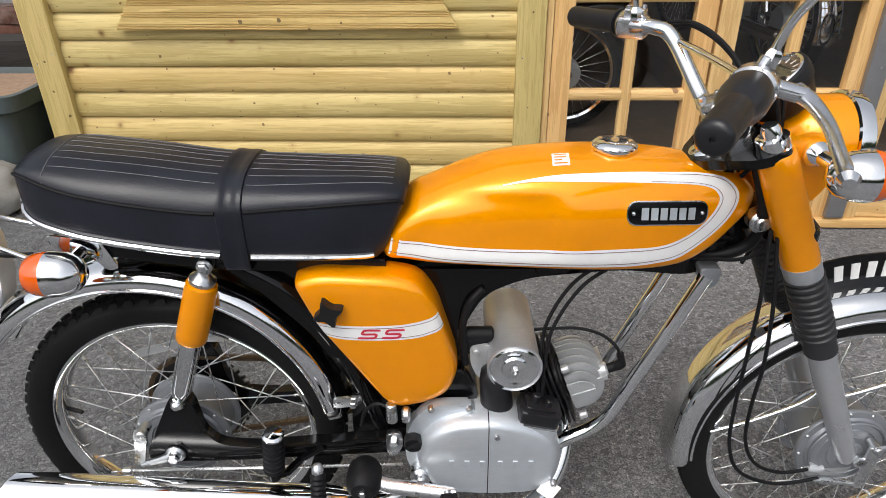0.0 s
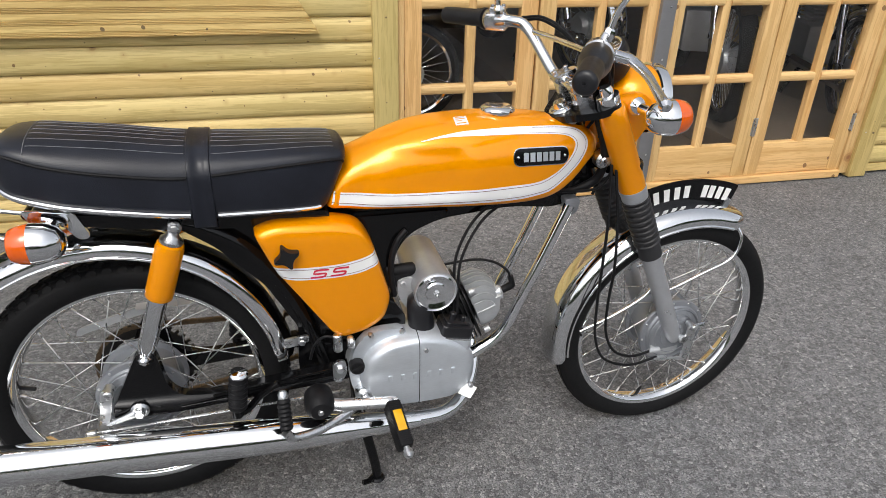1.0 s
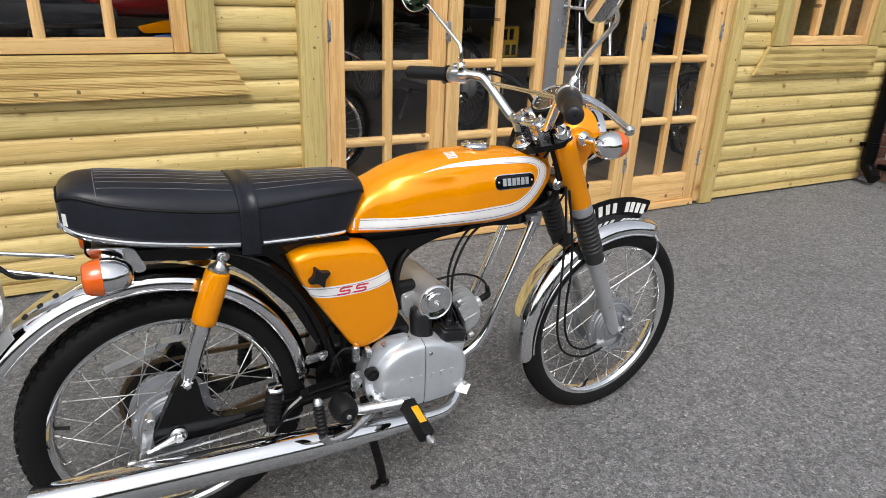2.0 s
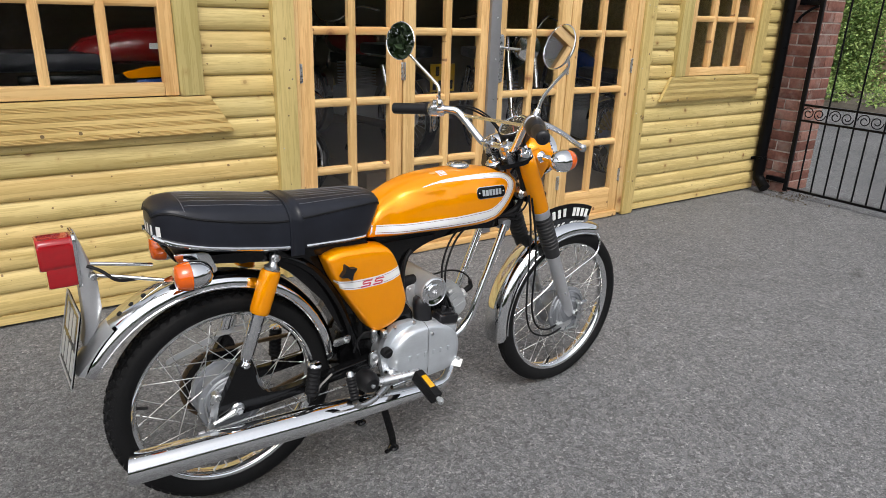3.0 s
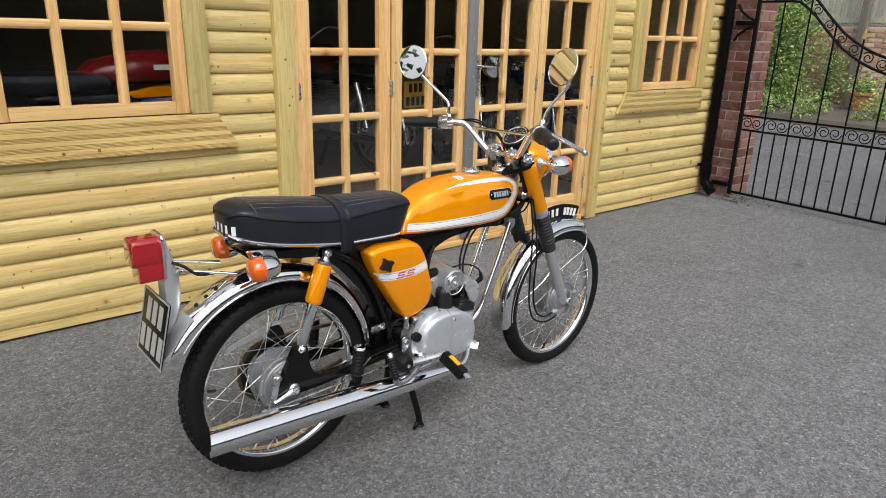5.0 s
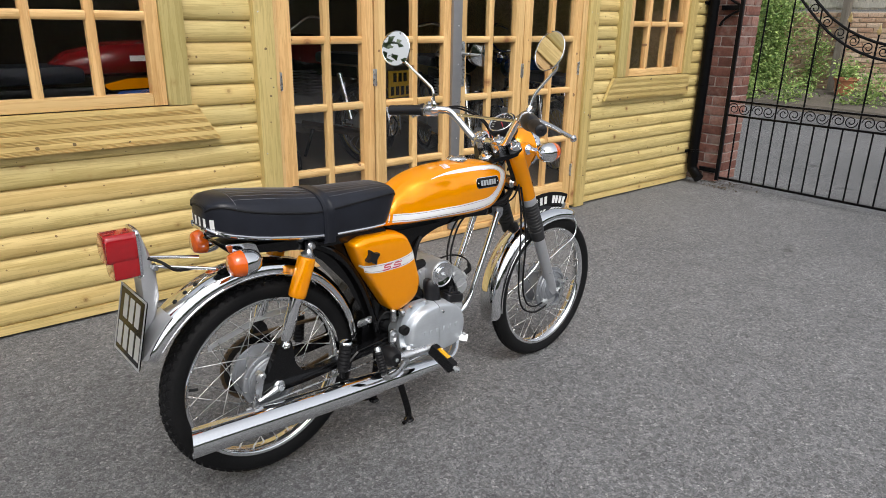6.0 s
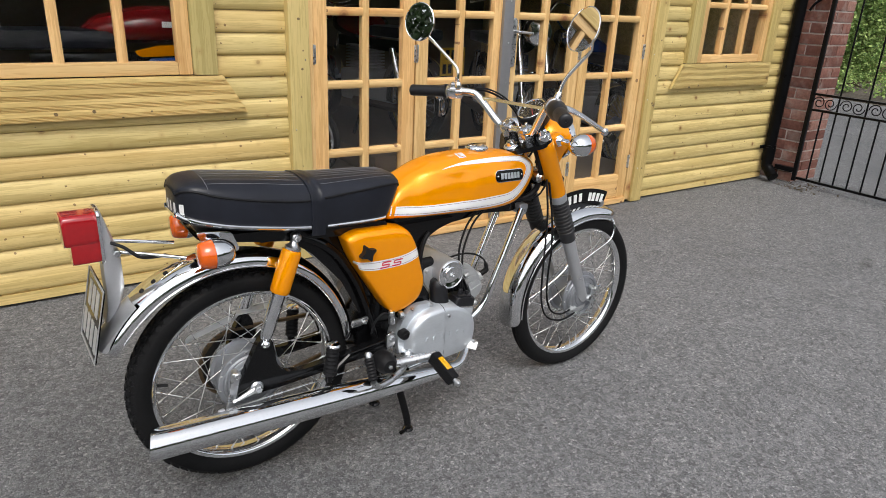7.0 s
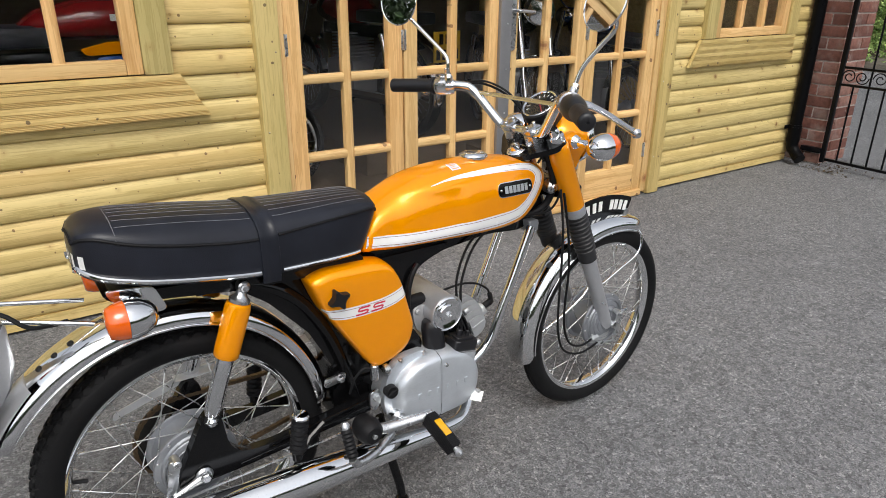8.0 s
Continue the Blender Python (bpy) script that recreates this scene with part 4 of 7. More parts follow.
part("rear_pressing", slabbed(round_outline([(0.08, 0.660), (0.27, 0.660), (0.33, 0.55), (0.40, 0.43), (0.41, 0.28), (0.296, 0.262), (0.294, 0.318), (0.300, 0.401), (0.248, 0.502), (0.170, 0.592)], 0.012), -0.040, 0.040, 0.006), BLACK_P, moto, "black pressed rear part of the frame")
part("engine_hanger", slabbed(round_outline([(0.395, 0.625), (0.600, 0.622), (0.575, 0.603), (0.512, 0.590), (0.487, 0.568), (0.477, 0.53), (0.477, 0.475), (0.470, 0.430), (0.455, 0.368), (0.40, 0.366), (0.36, 0.40), (0.38, 0.50)], 0.012), -0.044, 0.044, 0.006), BLACK_P, moto, "black frame bracket over the engine")
# added black plate that closes a see-through gap behind the engine
part("engine_bracket", slabbed(round_outline([(0.40, 0.366), (0.502, 0.366), (0.506, 0.415), (0.480, 0.455), (0.42, 0.45)], 0.010), -0.070, 0.044, 0.005), BLACK_P, moto, "black plate closing the gap behind the engine")
part("breather_hose", tubed(curve_pts([(0.512, -0.046, 0.590), (0.494, -0.052, 0.572), (0.483, -0.054, 0.540), (0.481, -0.054, 0.500), (0.486, -0.056, 0.455)]), 0.0060, 10), RUBBER, moto, "black rubber breather hose")
part("seat_pan", slabbed(round_outline([(-0.11, 0.690), (0.13, 0.668), (0.37, 0.652), (0.37, 0.625), (0.12, 0.640), (-0.09, 0.672)], 0.008), -0.062, 0.062, 0.004), BLACK_P, moto)
part("headstock", rodded((0.832, 0, 0.785), (0.895, 0, 0.640), 0.028, 20), BLACK_P, moto)
for s in (-1, 1):
    part("engine_mount_plate", slabbed(round_outline([(0.33, 0.36), (0.41, 0.35), (0.43, 0.27), (0.34, 0.26)], 0.015), s * 0.040 - 0.004, s * 0.040 + 0.004, 0.002), BLACK_P, moto)

# ---- swinging arm ----
for s in (-1, 1):
    y0 = s * 0.068
    arm = bmesh.new()
    slab(arm, round_outline([(-0.046, 0.272), (0.075, 0.271), (0.42, 0.290), (0.42, 0.326), (0.130, 0.300), (0.075, 0.308), (0.054, 0.336), (0.046, 0.405), (0.030, 0.424), (0.011, 0.408), (-0.046, 0.296)], [0.008, 0.03, 0.01, 0.01, 0.03, 0.02, 0.02, 0.012, 0.014, 0.012, 0.01]), y0 - 0.010, y0 + 0.010, 0.004)
    a_ = part("swinging_arm", arm, BLACK_P, moto, "black swinging arm with axle plate")
    if s < 0:
        part("pressed_rib", tubed([(0.07, y0 - 0.0102, 0.285), (0.24, y0 - 0.0102, 0.295), (0.40, y0 - 0.0102, 0.307)], 0.0035, 8), BLACK_P, a_)
        part("pressed_rib", tubed([(0.13, y0 - 0.0102, 0.296), (0.26, y0 - 0.0102, 0.308), (0.41, y0 - 0.0102, 0.322)], 0.0030, 8), BLACK_P, a_)
        part("adjuster", tubed([(-0.060, y0 - 0.017, 0.270), (-0.045, y0 - 0.017, 0.276), (-0.024, y0 - 0.017, 0.283), (-0.006, y0 - 0.017, 0.290)], [0.003, 0.0055, 0.007, 0.010], 10, True, 0.6), STEEL, a_, "chain adjuster bolt")
        ab = bmesh.new()
        rod(ab, (0, y0 - 0.008, 0.291), (0, y0 - 0.019, 0.291), 0.0165, 20)
        rod(ab, (0, y0 - 0.019, 0.291), (0, y0 - 0.029, 0.291), 0.0105, 6)
        part("axle_nut", ab, STEEL, a_)
        ab = bmesh.new()
        rod(ab, (0.027, y0 - 0.008, 0.403), (0.027, y0 - 0.018, 0.403), 0.012, 6)
        rod(ab, (0.027, y0 - 0.018, 0.403), (0.027, y0 - 0.027, 0.403), 0.0085, 14, cap=0.004)
        part("dome_nut", ab, CHROME, a_)

# rear brake arm and rod
bb = bmesh.new()
slab(bb, round_outline([(-0.036, 0.346), (-0.058, 0.346), (-0.066, 0.300), (-0.078, 0.252), (-0.064, 0.248), (-0.050, 0.290)], 0.006), -0.083, -0.077, 0.0015)
rod(bb, (-0.046, -0.060, 0.338), (-0.046, -0.090, 0.338), 0.009, 12)
part("brake_arm", bb, STEEL, moto, "plated rear brake arm")
bb = bmesh.new()
rod(bb, (-0.088, -0.082, 0.254), (0.38, -0.082, 0.262), 0.0028, 8)
part("brake_rod", bb, STEEL, moto)
part("wing_nut", lathed([(0, 0), (0.006, 0), (0.007, 0.004), (0.006, 0.014), (0, 0.015)], 10, between((-0.082, -0.082, 0.254), (-0.10, -0.082, 0.254))), STEEL, moto)

# ---- rear shock absorbers ----
for s in (-1, 1):
    lo, hi = Vector((0.027, s * 0.074, 0.403)), Vector((0.116, s * 0.076, 0.655))
    u = (hi - lo).normalized()
    sh = new("shock_absorber")
    sh.parent = moto
    tagged(sh, "shock absorber with orange cover and chrome lower tube")
    part("lower_tube", lathed([(0, 0.004), (0.011, 0.004), (0.014, 0.016), (0.0165, 0.028), (0.0165, 0.150), (0.0, 0.150)], 24, between(lo, hi)), CHROME, sh)
    part("cover", lathed([(0.0, 0.128), (0.0205, 0.128), (0.0232, 0.131), (0.0238, 0.142), (0.0238, 0.226), (0.0222, 0.234), (0.016, 0.238), (0.0, 0.239)], 28, between(lo, hi)), ORANGE, sh, "orange painted shock cover")
    cap_b = bmesh.new()
    lathe(cap_b, [(0.0, 0.236), (0.019, 0.237), (0.0195, 0.243), (0.0155, 0.246), (0.010, 0.252), (0.009, 0.262), (0, 0.263)], 24, between(lo, hi))
    rod(cap_b, hi + Vector((0, 0.008 * s, 0)), hi + Vector((0, 0.016 * s, 0)), 0.0085, 6)
    rod(cap_b, hi + Vector((0, -0.012 * s, 0)), hi + Vector((0, 0.010 * s, 0)), 0.0115, 18)
    part("top_eye", cap_b, STEEL, sh)
    part("lower_eye", rodded(lo + Vector((0, -0.01, 0)), lo + Vector((0, 0.01, 0)), 0.014, 18), RUBBER, sh)

# ---- drive chain, sprocket and guard on the far side ----
cy = 0.062
part("sprocket", lathed([(0.070, cy - 0.002), (0.089, cy - 0.002), (0.089, cy + 0.002), (0.070, cy + 0.002)], 48, pose(*RA), True), SPROCKET, moto, "toothed rear sprocket")
tb = bmesh.new()
for i in range(39):
    a = 360 * i / 39
    box(tb, 0.087, 0.0975, -0.002, 0.002, -0.0028, 0.0028, 0.0, pose(RA.x, cy, RA.z, 0, -a, 0))
part("sprocket_teeth", tb, SPROCKET, moto)
link_a = finish(slabbed(round_outline([(-0.0085, -0.0042), (0.0085, -0.0042), (0.0085, 0.0042), (-0.0085, 0.0042)], 0.004, 3), -0.0042, 0.0042, 0.0), "chain_link", CHAIN, 30)
loop = []
r1, r2, fx, fz = 0.0930, 0.032, 0.44, 0.330
for i in range(30):
    t = i / 29
    loop.append((t * fx, RA.z + r1 + t * (fz + r2 - RA.z - r1)))
for i in range(1, 8):
    a = radians(90 - 180 * i / 8)
    loop.append((fx + r2 * math.cos(a), fz + r2 * math.sin(a)))
for i in range(30):
    t = 1 - i / 29
    loop.append((t * fx, RA.z - r1 + t * (fz - r2 - RA.z + r1) - 0.010 * math.sin(math.pi * t)))
for i in range(1, 18):
    a = radians(270 - 180 * i / 18)
    loop.append((r1 * math.cos(a), RA.z + r1 * math.sin(a)))
chain = new("drive_chain")
chain.parent = moto
tagged(chain, "brownish greased drive chain")
dist, prev = 0.0, Vector((loop[-1][0], loop[-1][1]))
for i, p in enumerate(loop):
    q = Vector(p)
    nx = Vector(loop[(i + 1) % len(loop)])
    seg = nx - q
    cnt = max(1, round(seg.length / 0.0145))
    for k_ in range(cnt):
        c = q + seg * ((k_ + 0.5) / cnt)
        piece("chain_link", link_a, chain, (c.x, cy, c.y), (0, -math.degrees(math.atan2(seg.y, seg.x)), 0))
cg = bmesh.new()
slab(cg, round_outline([(-0.12, 0.366), (-0.10, 0.374), (0.05, 0.414), (0.22, 0.418), (0.40, 0.402), (0.40, 0.420), (0.22, 0.436), (0.04, 0.432), (-0.115, 0.384)], 0.01), cy + 0.012, cy + 0.016, 0.001)
box(cg, 0.0, 0.40, cy - 0.014, cy + 0.012, 0.4265, 0.4285)
part("chain_guard", cg, GUARD, moto, "silver painted chain guard")

# ---- exhaust ----
ex = new("exhaust")
ex.parent = moto
tagged(ex, "long chromed silencer and bent exhaust pipe")
p0, p1 = Vector((-0.252, -0.128, 0.2545)), Vector((0.52, -0.128, 0.1975))
L = (p1 - p0).length
sl = lathed([(0.0352, -0.040), (0.0352, -0.001), (0.0352, 0.20), (0.0350, 0.42), (0.0335, 0.50), (0.0290, 0.60), (0.0215, 0.70), (0.0165, L), (0.012, L)], 48, between(p0, p1))
ax_ = (p0 - p1).normalized()
cut_n = (ax_ + Vector((0, 0.30, 0.0))).normalized()
cut = bmesh.ops.bisect_plane(sl, geom=sl.verts[:] + sl.edges[:] + sl.faces[:], plane_co=p0 + ax_ * 0.004, plane_no=cut_n, clear_outer=True)
rim_e = [e for e in cut["geom_cut"] if isinstance(e, bmesh.types.BMEdge)]
bmesh.ops.holes_fill(sl, edges=rim_e, sides=0)
part("silencer", sl, CHROME, ex, "long chromed silencer", smooth=40)
part("exhaust_pipe", tubed(curve_pts([p1 - (p1 - p0).normalized() * 0.02, (0.58, -0.118, 0.196), (0.63, -0.085, 0.215), (0.658, -0.045, 0.262), (0.655, -0.012, 0.320), (0.645, 0.0, 0.355)]), 0.0150, 18), CHROME, ex, "chromed exhaust pipe")

# ---- chromed down tubes in front of the engine ----
for s, o in ((-1, -0.050), (1, 0.050)):
    part("down_tube", tubed(curve_pts([(0.842, o, 0.612), (0.800, o, 0.508), (0.752, o, 0.398), (0.730, o, 0.345), (0.700, o, 0.310), (0.655, o * 1.1, 0.288), (0.62, o * 1.2, 0.262), (0.56, o * 1.3, 0.215), (0.44, o * 1.3, 0.200)]), 0.0115, 16), CHROME, moto, "chromed front down tube")
part("tube_bracket", slabbed(round_outline([(0.828, 0.626), (0.862, 0.626), (0.856, 0.592), (0.838, 0.592)], 0.008), -0.056, 0.056, 0.003), HUB, moto)

# ---- engine ----
eng = new("engine")
eng.parent = moto
tagged(eng, "air-cooled silver engine with a finned cylinder")
part("crankcase", slabbed(round_outline([(0.385, 0.325), (0.40, 0.350), (0.43, 0.362), (0.50, 0.362), (0.60, 0.36), (0.63, 0.34), (0.625, 0.25), (0.60, 0.225), (0.43, 0.235), (0.39, 0.28)], 0.02), -0.082, 0.070, 0.006), ALLOY, eng)
part("gearcase", slabbed(round_outline([(0.386, 0.300), (0.390, 0.346), (0.402, 0.379), (0.422, 0.401), (0.446, 0.408), (0.496, 0.407), (0.502, 0.388), (0.545, 0.372), (0.600, 0.340), (0.600, 0.250), (0.430, 0.238), (0.398, 0.262)], [0.02, 0.02, 0.02, 0.02, 0.012, 0.008, 0.008, 0.02, 0.02, 0.02, 0.02, 0.02]), -0.099, -0.080, 0.006), POLISHED, eng, "satin alloy gear case", smooth=60)
cov = round_outline([(0.404, 0.313), (0.414, 0.352), (0.438, 0.379), (0.468, 0.392), (0.516, 0.397), (0.548, 0.394), (0.584, 0.384), (0.622, 0.355), (0.640, 0.322), (0.642, 0.285), (0.632, 0.246), (0.600, 0.229), (0.520, 0.225), (0.440, 0.233), (0.411, 0.268)], 0.03, 5)


def domed_cover(x_cut, keep_low):
    """The bulged engine cover, cut at x_cut; one half is kept."""
    b_ = bmesh.new()
    rings_ = []
    for y, g in ((-0.060, 1.0), (-0.100, 1.0), (-0.1045, 0.992), (-0.1110, 0.972), (-0.1165, 0.945), (-0.1212, 0.908), (-0.1245, 0.865), (-0.1266, 0.80), (-0.1280, 0.60), (-0.1288, 0.30), (-0.1290, 0.10)):
        rings_.append([(0.510 + (x - 0.510) * g, y, 0.325 + (z - 0.325) * g) for x, z in cov])
    quads(b_, rings_)
    bmesh.ops.bisect_plane(b_, geom=b_.verts[:] + b_.edges[:] + b_.faces[:], plane_co=(x_cut, 0, 0), plane_no=(1, 0, 0), clear_outer=keep_low, clear_inner=not keep_low)
    return b_


part("clutch_cover", domed_cover(0.5196, True), POLISHED, eng, "polished alloy clutch cover", smooth=60)
part("carburettor_cover", domed_cover(0.5212, False), POLISHED, eng, "polished alloy carburettor cover", smooth=60)
part("cover_joint", boxed(0.5190, 0.5218, -0.124, -0.062, 0.236, 0.387), BLACK_M, eng, smooth=0)
for i in range(6):
    x = 0.462 + i * 0.0245 + (0.004 if i > 2 else 0)
    part("raised_mark", boxed(x - 0.0040, x + 0.0040, -0.1302, -0.1272, 0.306 - i * 0.0006, 0.319 - i * 0.0006, bevel=0.0006), POLISHED, eng)
plug = part("filler_plug", lathed([(0, -0.003), (0.0115, -0.003), (0.0122, -0.006), (0.0140, -0.006), (0.0150, -0.003), (0.0150, 0.012)], 28, pose(0.401, -0.108, 0.337)), BLACK_M, eng, "black oil filler plug")
part("grip", boxed(-0.011, 0.011, -0.0075, 0.0, -0.0022, 0.0022, bevel=0.0008, m=pose(0.401, -0.108, 0.337, 0, -28, 0)), BLACK_M, plug)
for x, z in ((0.533, 0.368), (0.431, 0.400), (0.628, 0.262), (0.491, 0.400), (0.410, 0.268)):
    part("screw", lathed([(0, -0.0065), (0.004, -0.006), (0.0055, -0.003), (0.0055, 0.004)], 12, pose(x, -0.1255 if 0.25 < z < 0.4 and x > 0.5 else -0.0985, z)), STEEL, eng)
u = Vector((0.931, 0, 0.365))
c0 = Vector((0.584, 0.0, 0.357))


def fin(bm, d, hw, hh, th):
    m = Matrix.Translation(c0 + u * d) @ (u.to_track_quat("Y", "Z").to_matrix().to_4x4())
    slab(bm, round_outline([(-hw, -hh), (hw, -hh), (hw, hh), (-hw, hh)], min(hw, hh) * 0.45, 4), -th / 2, th / 2, 0.0, m)


b = bmesh.new()
for i in range(7):
    fin(b, 0.018 + i * 0.0088, 0.064, 0.064, 0.0032)
rod(b, c0, c0 + u * 0.085, 0.040, 24)
tagged(part("barrel", b, BLACK_M, eng, "black finned cylinder barrel"), kind="stuff")
w_ax = Vector((-0.365, 0, 0.931))


def head_fin(bm, y, th, hh, deep):
    out = [(0.080, -hh), (0.082 + deep * 0.62, -hh), (0.082 + deep, -hh * 0.50), (0.082 + deep, hh * 0.50), (0.082 + deep * 0.62, hh), (0.080, hh)]
    pts = [(c0.x + u.x * d + w_ax.x * v, c0.z + u.z * d + w_ax.z * v) for d, v in out]
    slab(bm, round_outline(pts, [0.001, hh * 0.35, hh * 0.3, hh * 0.3, hh * 0.35, 0.001], 5), y - th / 2, y + th / 2, 0.0005)


b = bmesh.new()
for y, hh, deep in ((0.0, 0.060, 0.060), (0.0125, 0.0585, 0.059), (0.025, 0.054, 0.057), (0.0365, 0.047, 0.053), (0.047, 0.037, 0.047), (0.057, 0.025, 0.039)):
    for s in ((-1, 1) if y else (1,)):
        head_fin(b, s * y, 0.0030, hh, deep)
        head_fin(b, s * (y - 0.006), 0.0090, hh - 0.020, deep - 0.022)
slab(b, [(c0.x + u.x * d + w_ax.x * v, c0.z + u.z * d + w_ax.z * v) for d, v in ((0.082, -0.004), (0.146, -0.004), (0.146, 0.004), (0.082, 0.004))], -0.040, 0.040, 0.001)
slab(b, [(c0.x + u.x * d + w_ax.x * v, c0.z + u.z * d + w_ax.z * v) for d, v in ((0.082, -0.0035), (0.122, -0.0035), (0.122, 0.0035), (0.082, 0.0035))], -0.0600, 0.0600, 0.001)
rod(b, c0 + u * 0.130 + Vector((0, -0.018, 0)), c0 + u * 0.150 + Vector((0, -0.018, 0)), 0.013, 18)
for v in (-0.052, 0.052):
    rod(b, c0 + u * 0.080 + w_ax * v + Vector((0, -0.050, 0)), c0 + u * 0.094 + w_ax * v + Vector((0, -0.050, 0)), 0.007, 12)
tagged(part("cylinder_head", b, ALLOY, eng, "silver finned cylinder head"), kind="stuff")
pc = c0 + u * 0.146 + Vector((0, -0.018, 0.0))
part("plug_cap", tubed(curve_pts([pc - u * 0.006, pc + u * 0.014, pc + u * 0.026 + Vector((0, -0.004, 0.006)), pc + u * 0.026 + Vector((-0.004, -0.004, 0.026))], 4), [0.0082] * 6 + [0.0088] * 3 + [0.0062] * 4, 12), RUBBER, eng, "black spark plug cap")
top = pc + u * 0.026 + Vector((-0.004, -0.004, 0.022))
part("plug_lead", tubed(curve_pts([top, top + Vector((-0.008, 0.0, 0.018)), top + Vector((-0.030, 0.01, 0.034)), (0.676, -0.005, 0.484), (0.640, 0.0, 0.482), (0.590, 0.01, 0.472)]), 0.0028, 8), RUBBER, eng, "black spark plug lead")

# carburettor cap with its two cables, intake and air cleaner
kcap = Matrix.Translation((0.600, -0.090, 0.384)) @ pose(0, 0, 0, 0, 12, 0)
b = bmesh.new()
slab(b, round_outline([(-0.033, -0.026), (0.033, -0.026), (0.033, 0.026), (-0.033, 0.026)], 0.010, 5), -0.016, 0.008, 0.004, kcap @ pose(0, 0, 0, -90, 0, 0))
slab(b, round_outline([(-0.025, -0.018), (0.025, -0.018), (0.025, 0.018), (-0.025, 0.018)], 0.008, 5), -0.021, -0.015, 0.002, kcap @ pose(0, 0, 0, -90, 0, 0))
rod(b, kcap @ Vector((-0.010, 0.0, 0.018)), kcap @ Vector((-0.010, 0.0, 0.036)), 0.007, 12)
rod(b, kcap @ Vector((0.010, -0.006, 0.018)), kcap @ Vector((0.010, -0.006, 0.032)), 0.005, 12)
part("carburettor_cap", b, GRIP, eng, "black rubber carburettor cap")
part("cap_band", slabbed(round_outline([(-0.0345, -0.0275), (0.0345, -0.0275), (0.0345, 0.0275), (-0.0345, 0.0275)], 0.0105, 5), 0.0075, 0.0115, 0.001, kcap @ pose(0, 0, 0, -90, 0, 0)), CHROME, eng)
part("carburettor_neck", slabbed(round_outline([(-0.034, -0.027), (0.034, -0.027), (0.034, 0.027), (-0.034, 0.027)], 0.010, 5), 0.011, 0.060, 0.002, kcap @ pose(0, 0, 0, -90, 0, 0)), POLISHED, eng, "polished alloy neck under the cap")
b = bmesh.new()
lathe(b, [(0.0, 0.0), (0.033, 0.0), (0.034, 0.004), (0.033, 0.009), (0.0265, 0.012), (0.0255, 0.040), (0.0245, 0.070), (0.021, 0.086), (0.012, 0.093), (0.0, 0.094)], 28, between((0.537, -0.078, 0.370), (0.530, -0.070, 0.462)))
part("carburettor_ledge", boxed(0.506, 0.592, -0.112, -0.060, 0.361, 0.370, bevel=0.002), POLISHED, eng)
part("intake_rubber", b, GRIP, eng, "black intake rubber")
b = bmesh.new()
rod(b, (0.470, -0.040, 0.502), (0.530, -0.040, 0.502), 0.013, 18)
box(b, 0.470, 0.522, -0.052, -0.024, 0.470, 0.500, 0.005)
part("intake_hose", b, RUBBER, eng)
b = bmesh.new()
slab(b, round_outline([(0.492, 0.488), (0.524, 0.494), (0.532, 0.44), (0.520, 0.416), (0.504, 0.430), (0.494, 0.455)], 0.010), -0.056, -0.050, 0.0015)
rod(b, (0.503, -0.056, 0.480), (0.503, -0.062, 0.480), 0.006, 8)
part("filter_bracket", b, ALLOY, eng)
ac = new("air_cleaner")
ac.parent = moto
tagged(ac, "chromed air cleaner canister")
fy = -0.094
part("canister", lathed([(0.0, 0.078), (0.036, 0.078), (0.0405, 0.074), (0.0405, fy + 0.010), (0.0425, fy + 0.008), (0.0430, fy + 0.002), (0.041, fy - 0.001), (0.039, fy + 0.001)], 48, pose(0.560, 0, 0.474)), DULL_CHROME, ac)
part("end_cap", lathed([(0.0395, fy + 0.001), (0.036, fy - 0.001), (0.028, fy + 0.0015), (0.024, fy + 0.003), (0.021, fy + 0.003), (0.019, fy - 0.0015), (0.012, fy - 0.003), (0.0, fy - 0.003)], 48, pose(0.560, 0, 0.474)), CHROME, ac)
b = bmesh.new()
rod(b, (0.560, fy - 0.002, 0.474), (0.560, fy - 0.009, 0.474), 0.0065, 6)
rod(b, (0.560, fy - 0.009, 0.474), (0.560, fy - 0.014, 0.474), 0.003, 10)
part("centre_nut", b, STEEL, ac)
part("cable", tubed(curve_pts([(0.600, -0.082, 0.412), (0.601, -0.074, 0.470), (0.610, -0.060, 0.538), (0.652, -0.046, 0.604), (0.725, -0.03, 0.640)]), 0.0030, 8), RUBBER, moto, "black control cable")
part("cable", tubed(curve_pts([(0.606, -0.086, 0.412), (0.607, -0.080, 0.470), (0.618, -0.068, 0.533), (0.662, -0.054, 0.601), (0.732, -0.04, 0.640)]), 0.0030, 8), RUBBER, moto, "black control cable")

# small plated parts behind the engine
b = bmesh.new()
rod(b, (0.385, -0.105, 0.395), (0.398, -0.105, 0.395), 0.013, 16)
rod(b, (0.368, -0.095, 0.372), (0.368, -0.095, 0.410), 0.009, 12)
part("clutch_cable_end", b, STEEL, moto)
part("cable", tubed(curve_pts([(0.368, -0.095, 0.40), (0.345, -0.09, 0.405), (0.325, -0.085, 0.385), (0.315, -0.08, 0.35)]), 0.003, 6), RUBBER, moto, "black clutch cable")
b = bmesh.new()
slab(b, round_outline([(0.268, 0.368), (0.316, 0.374), (0.318, 0.392), (0.270, 0.388)], 0.006), -0.060, -0.054, 0.001)
rod(b, (0.303, -0.052, 0.383), (0.303, -0.072, 0.383), 0.007, 6)
part("mudguard_bracket", b, STEEL, moto)
b = bmesh.new()
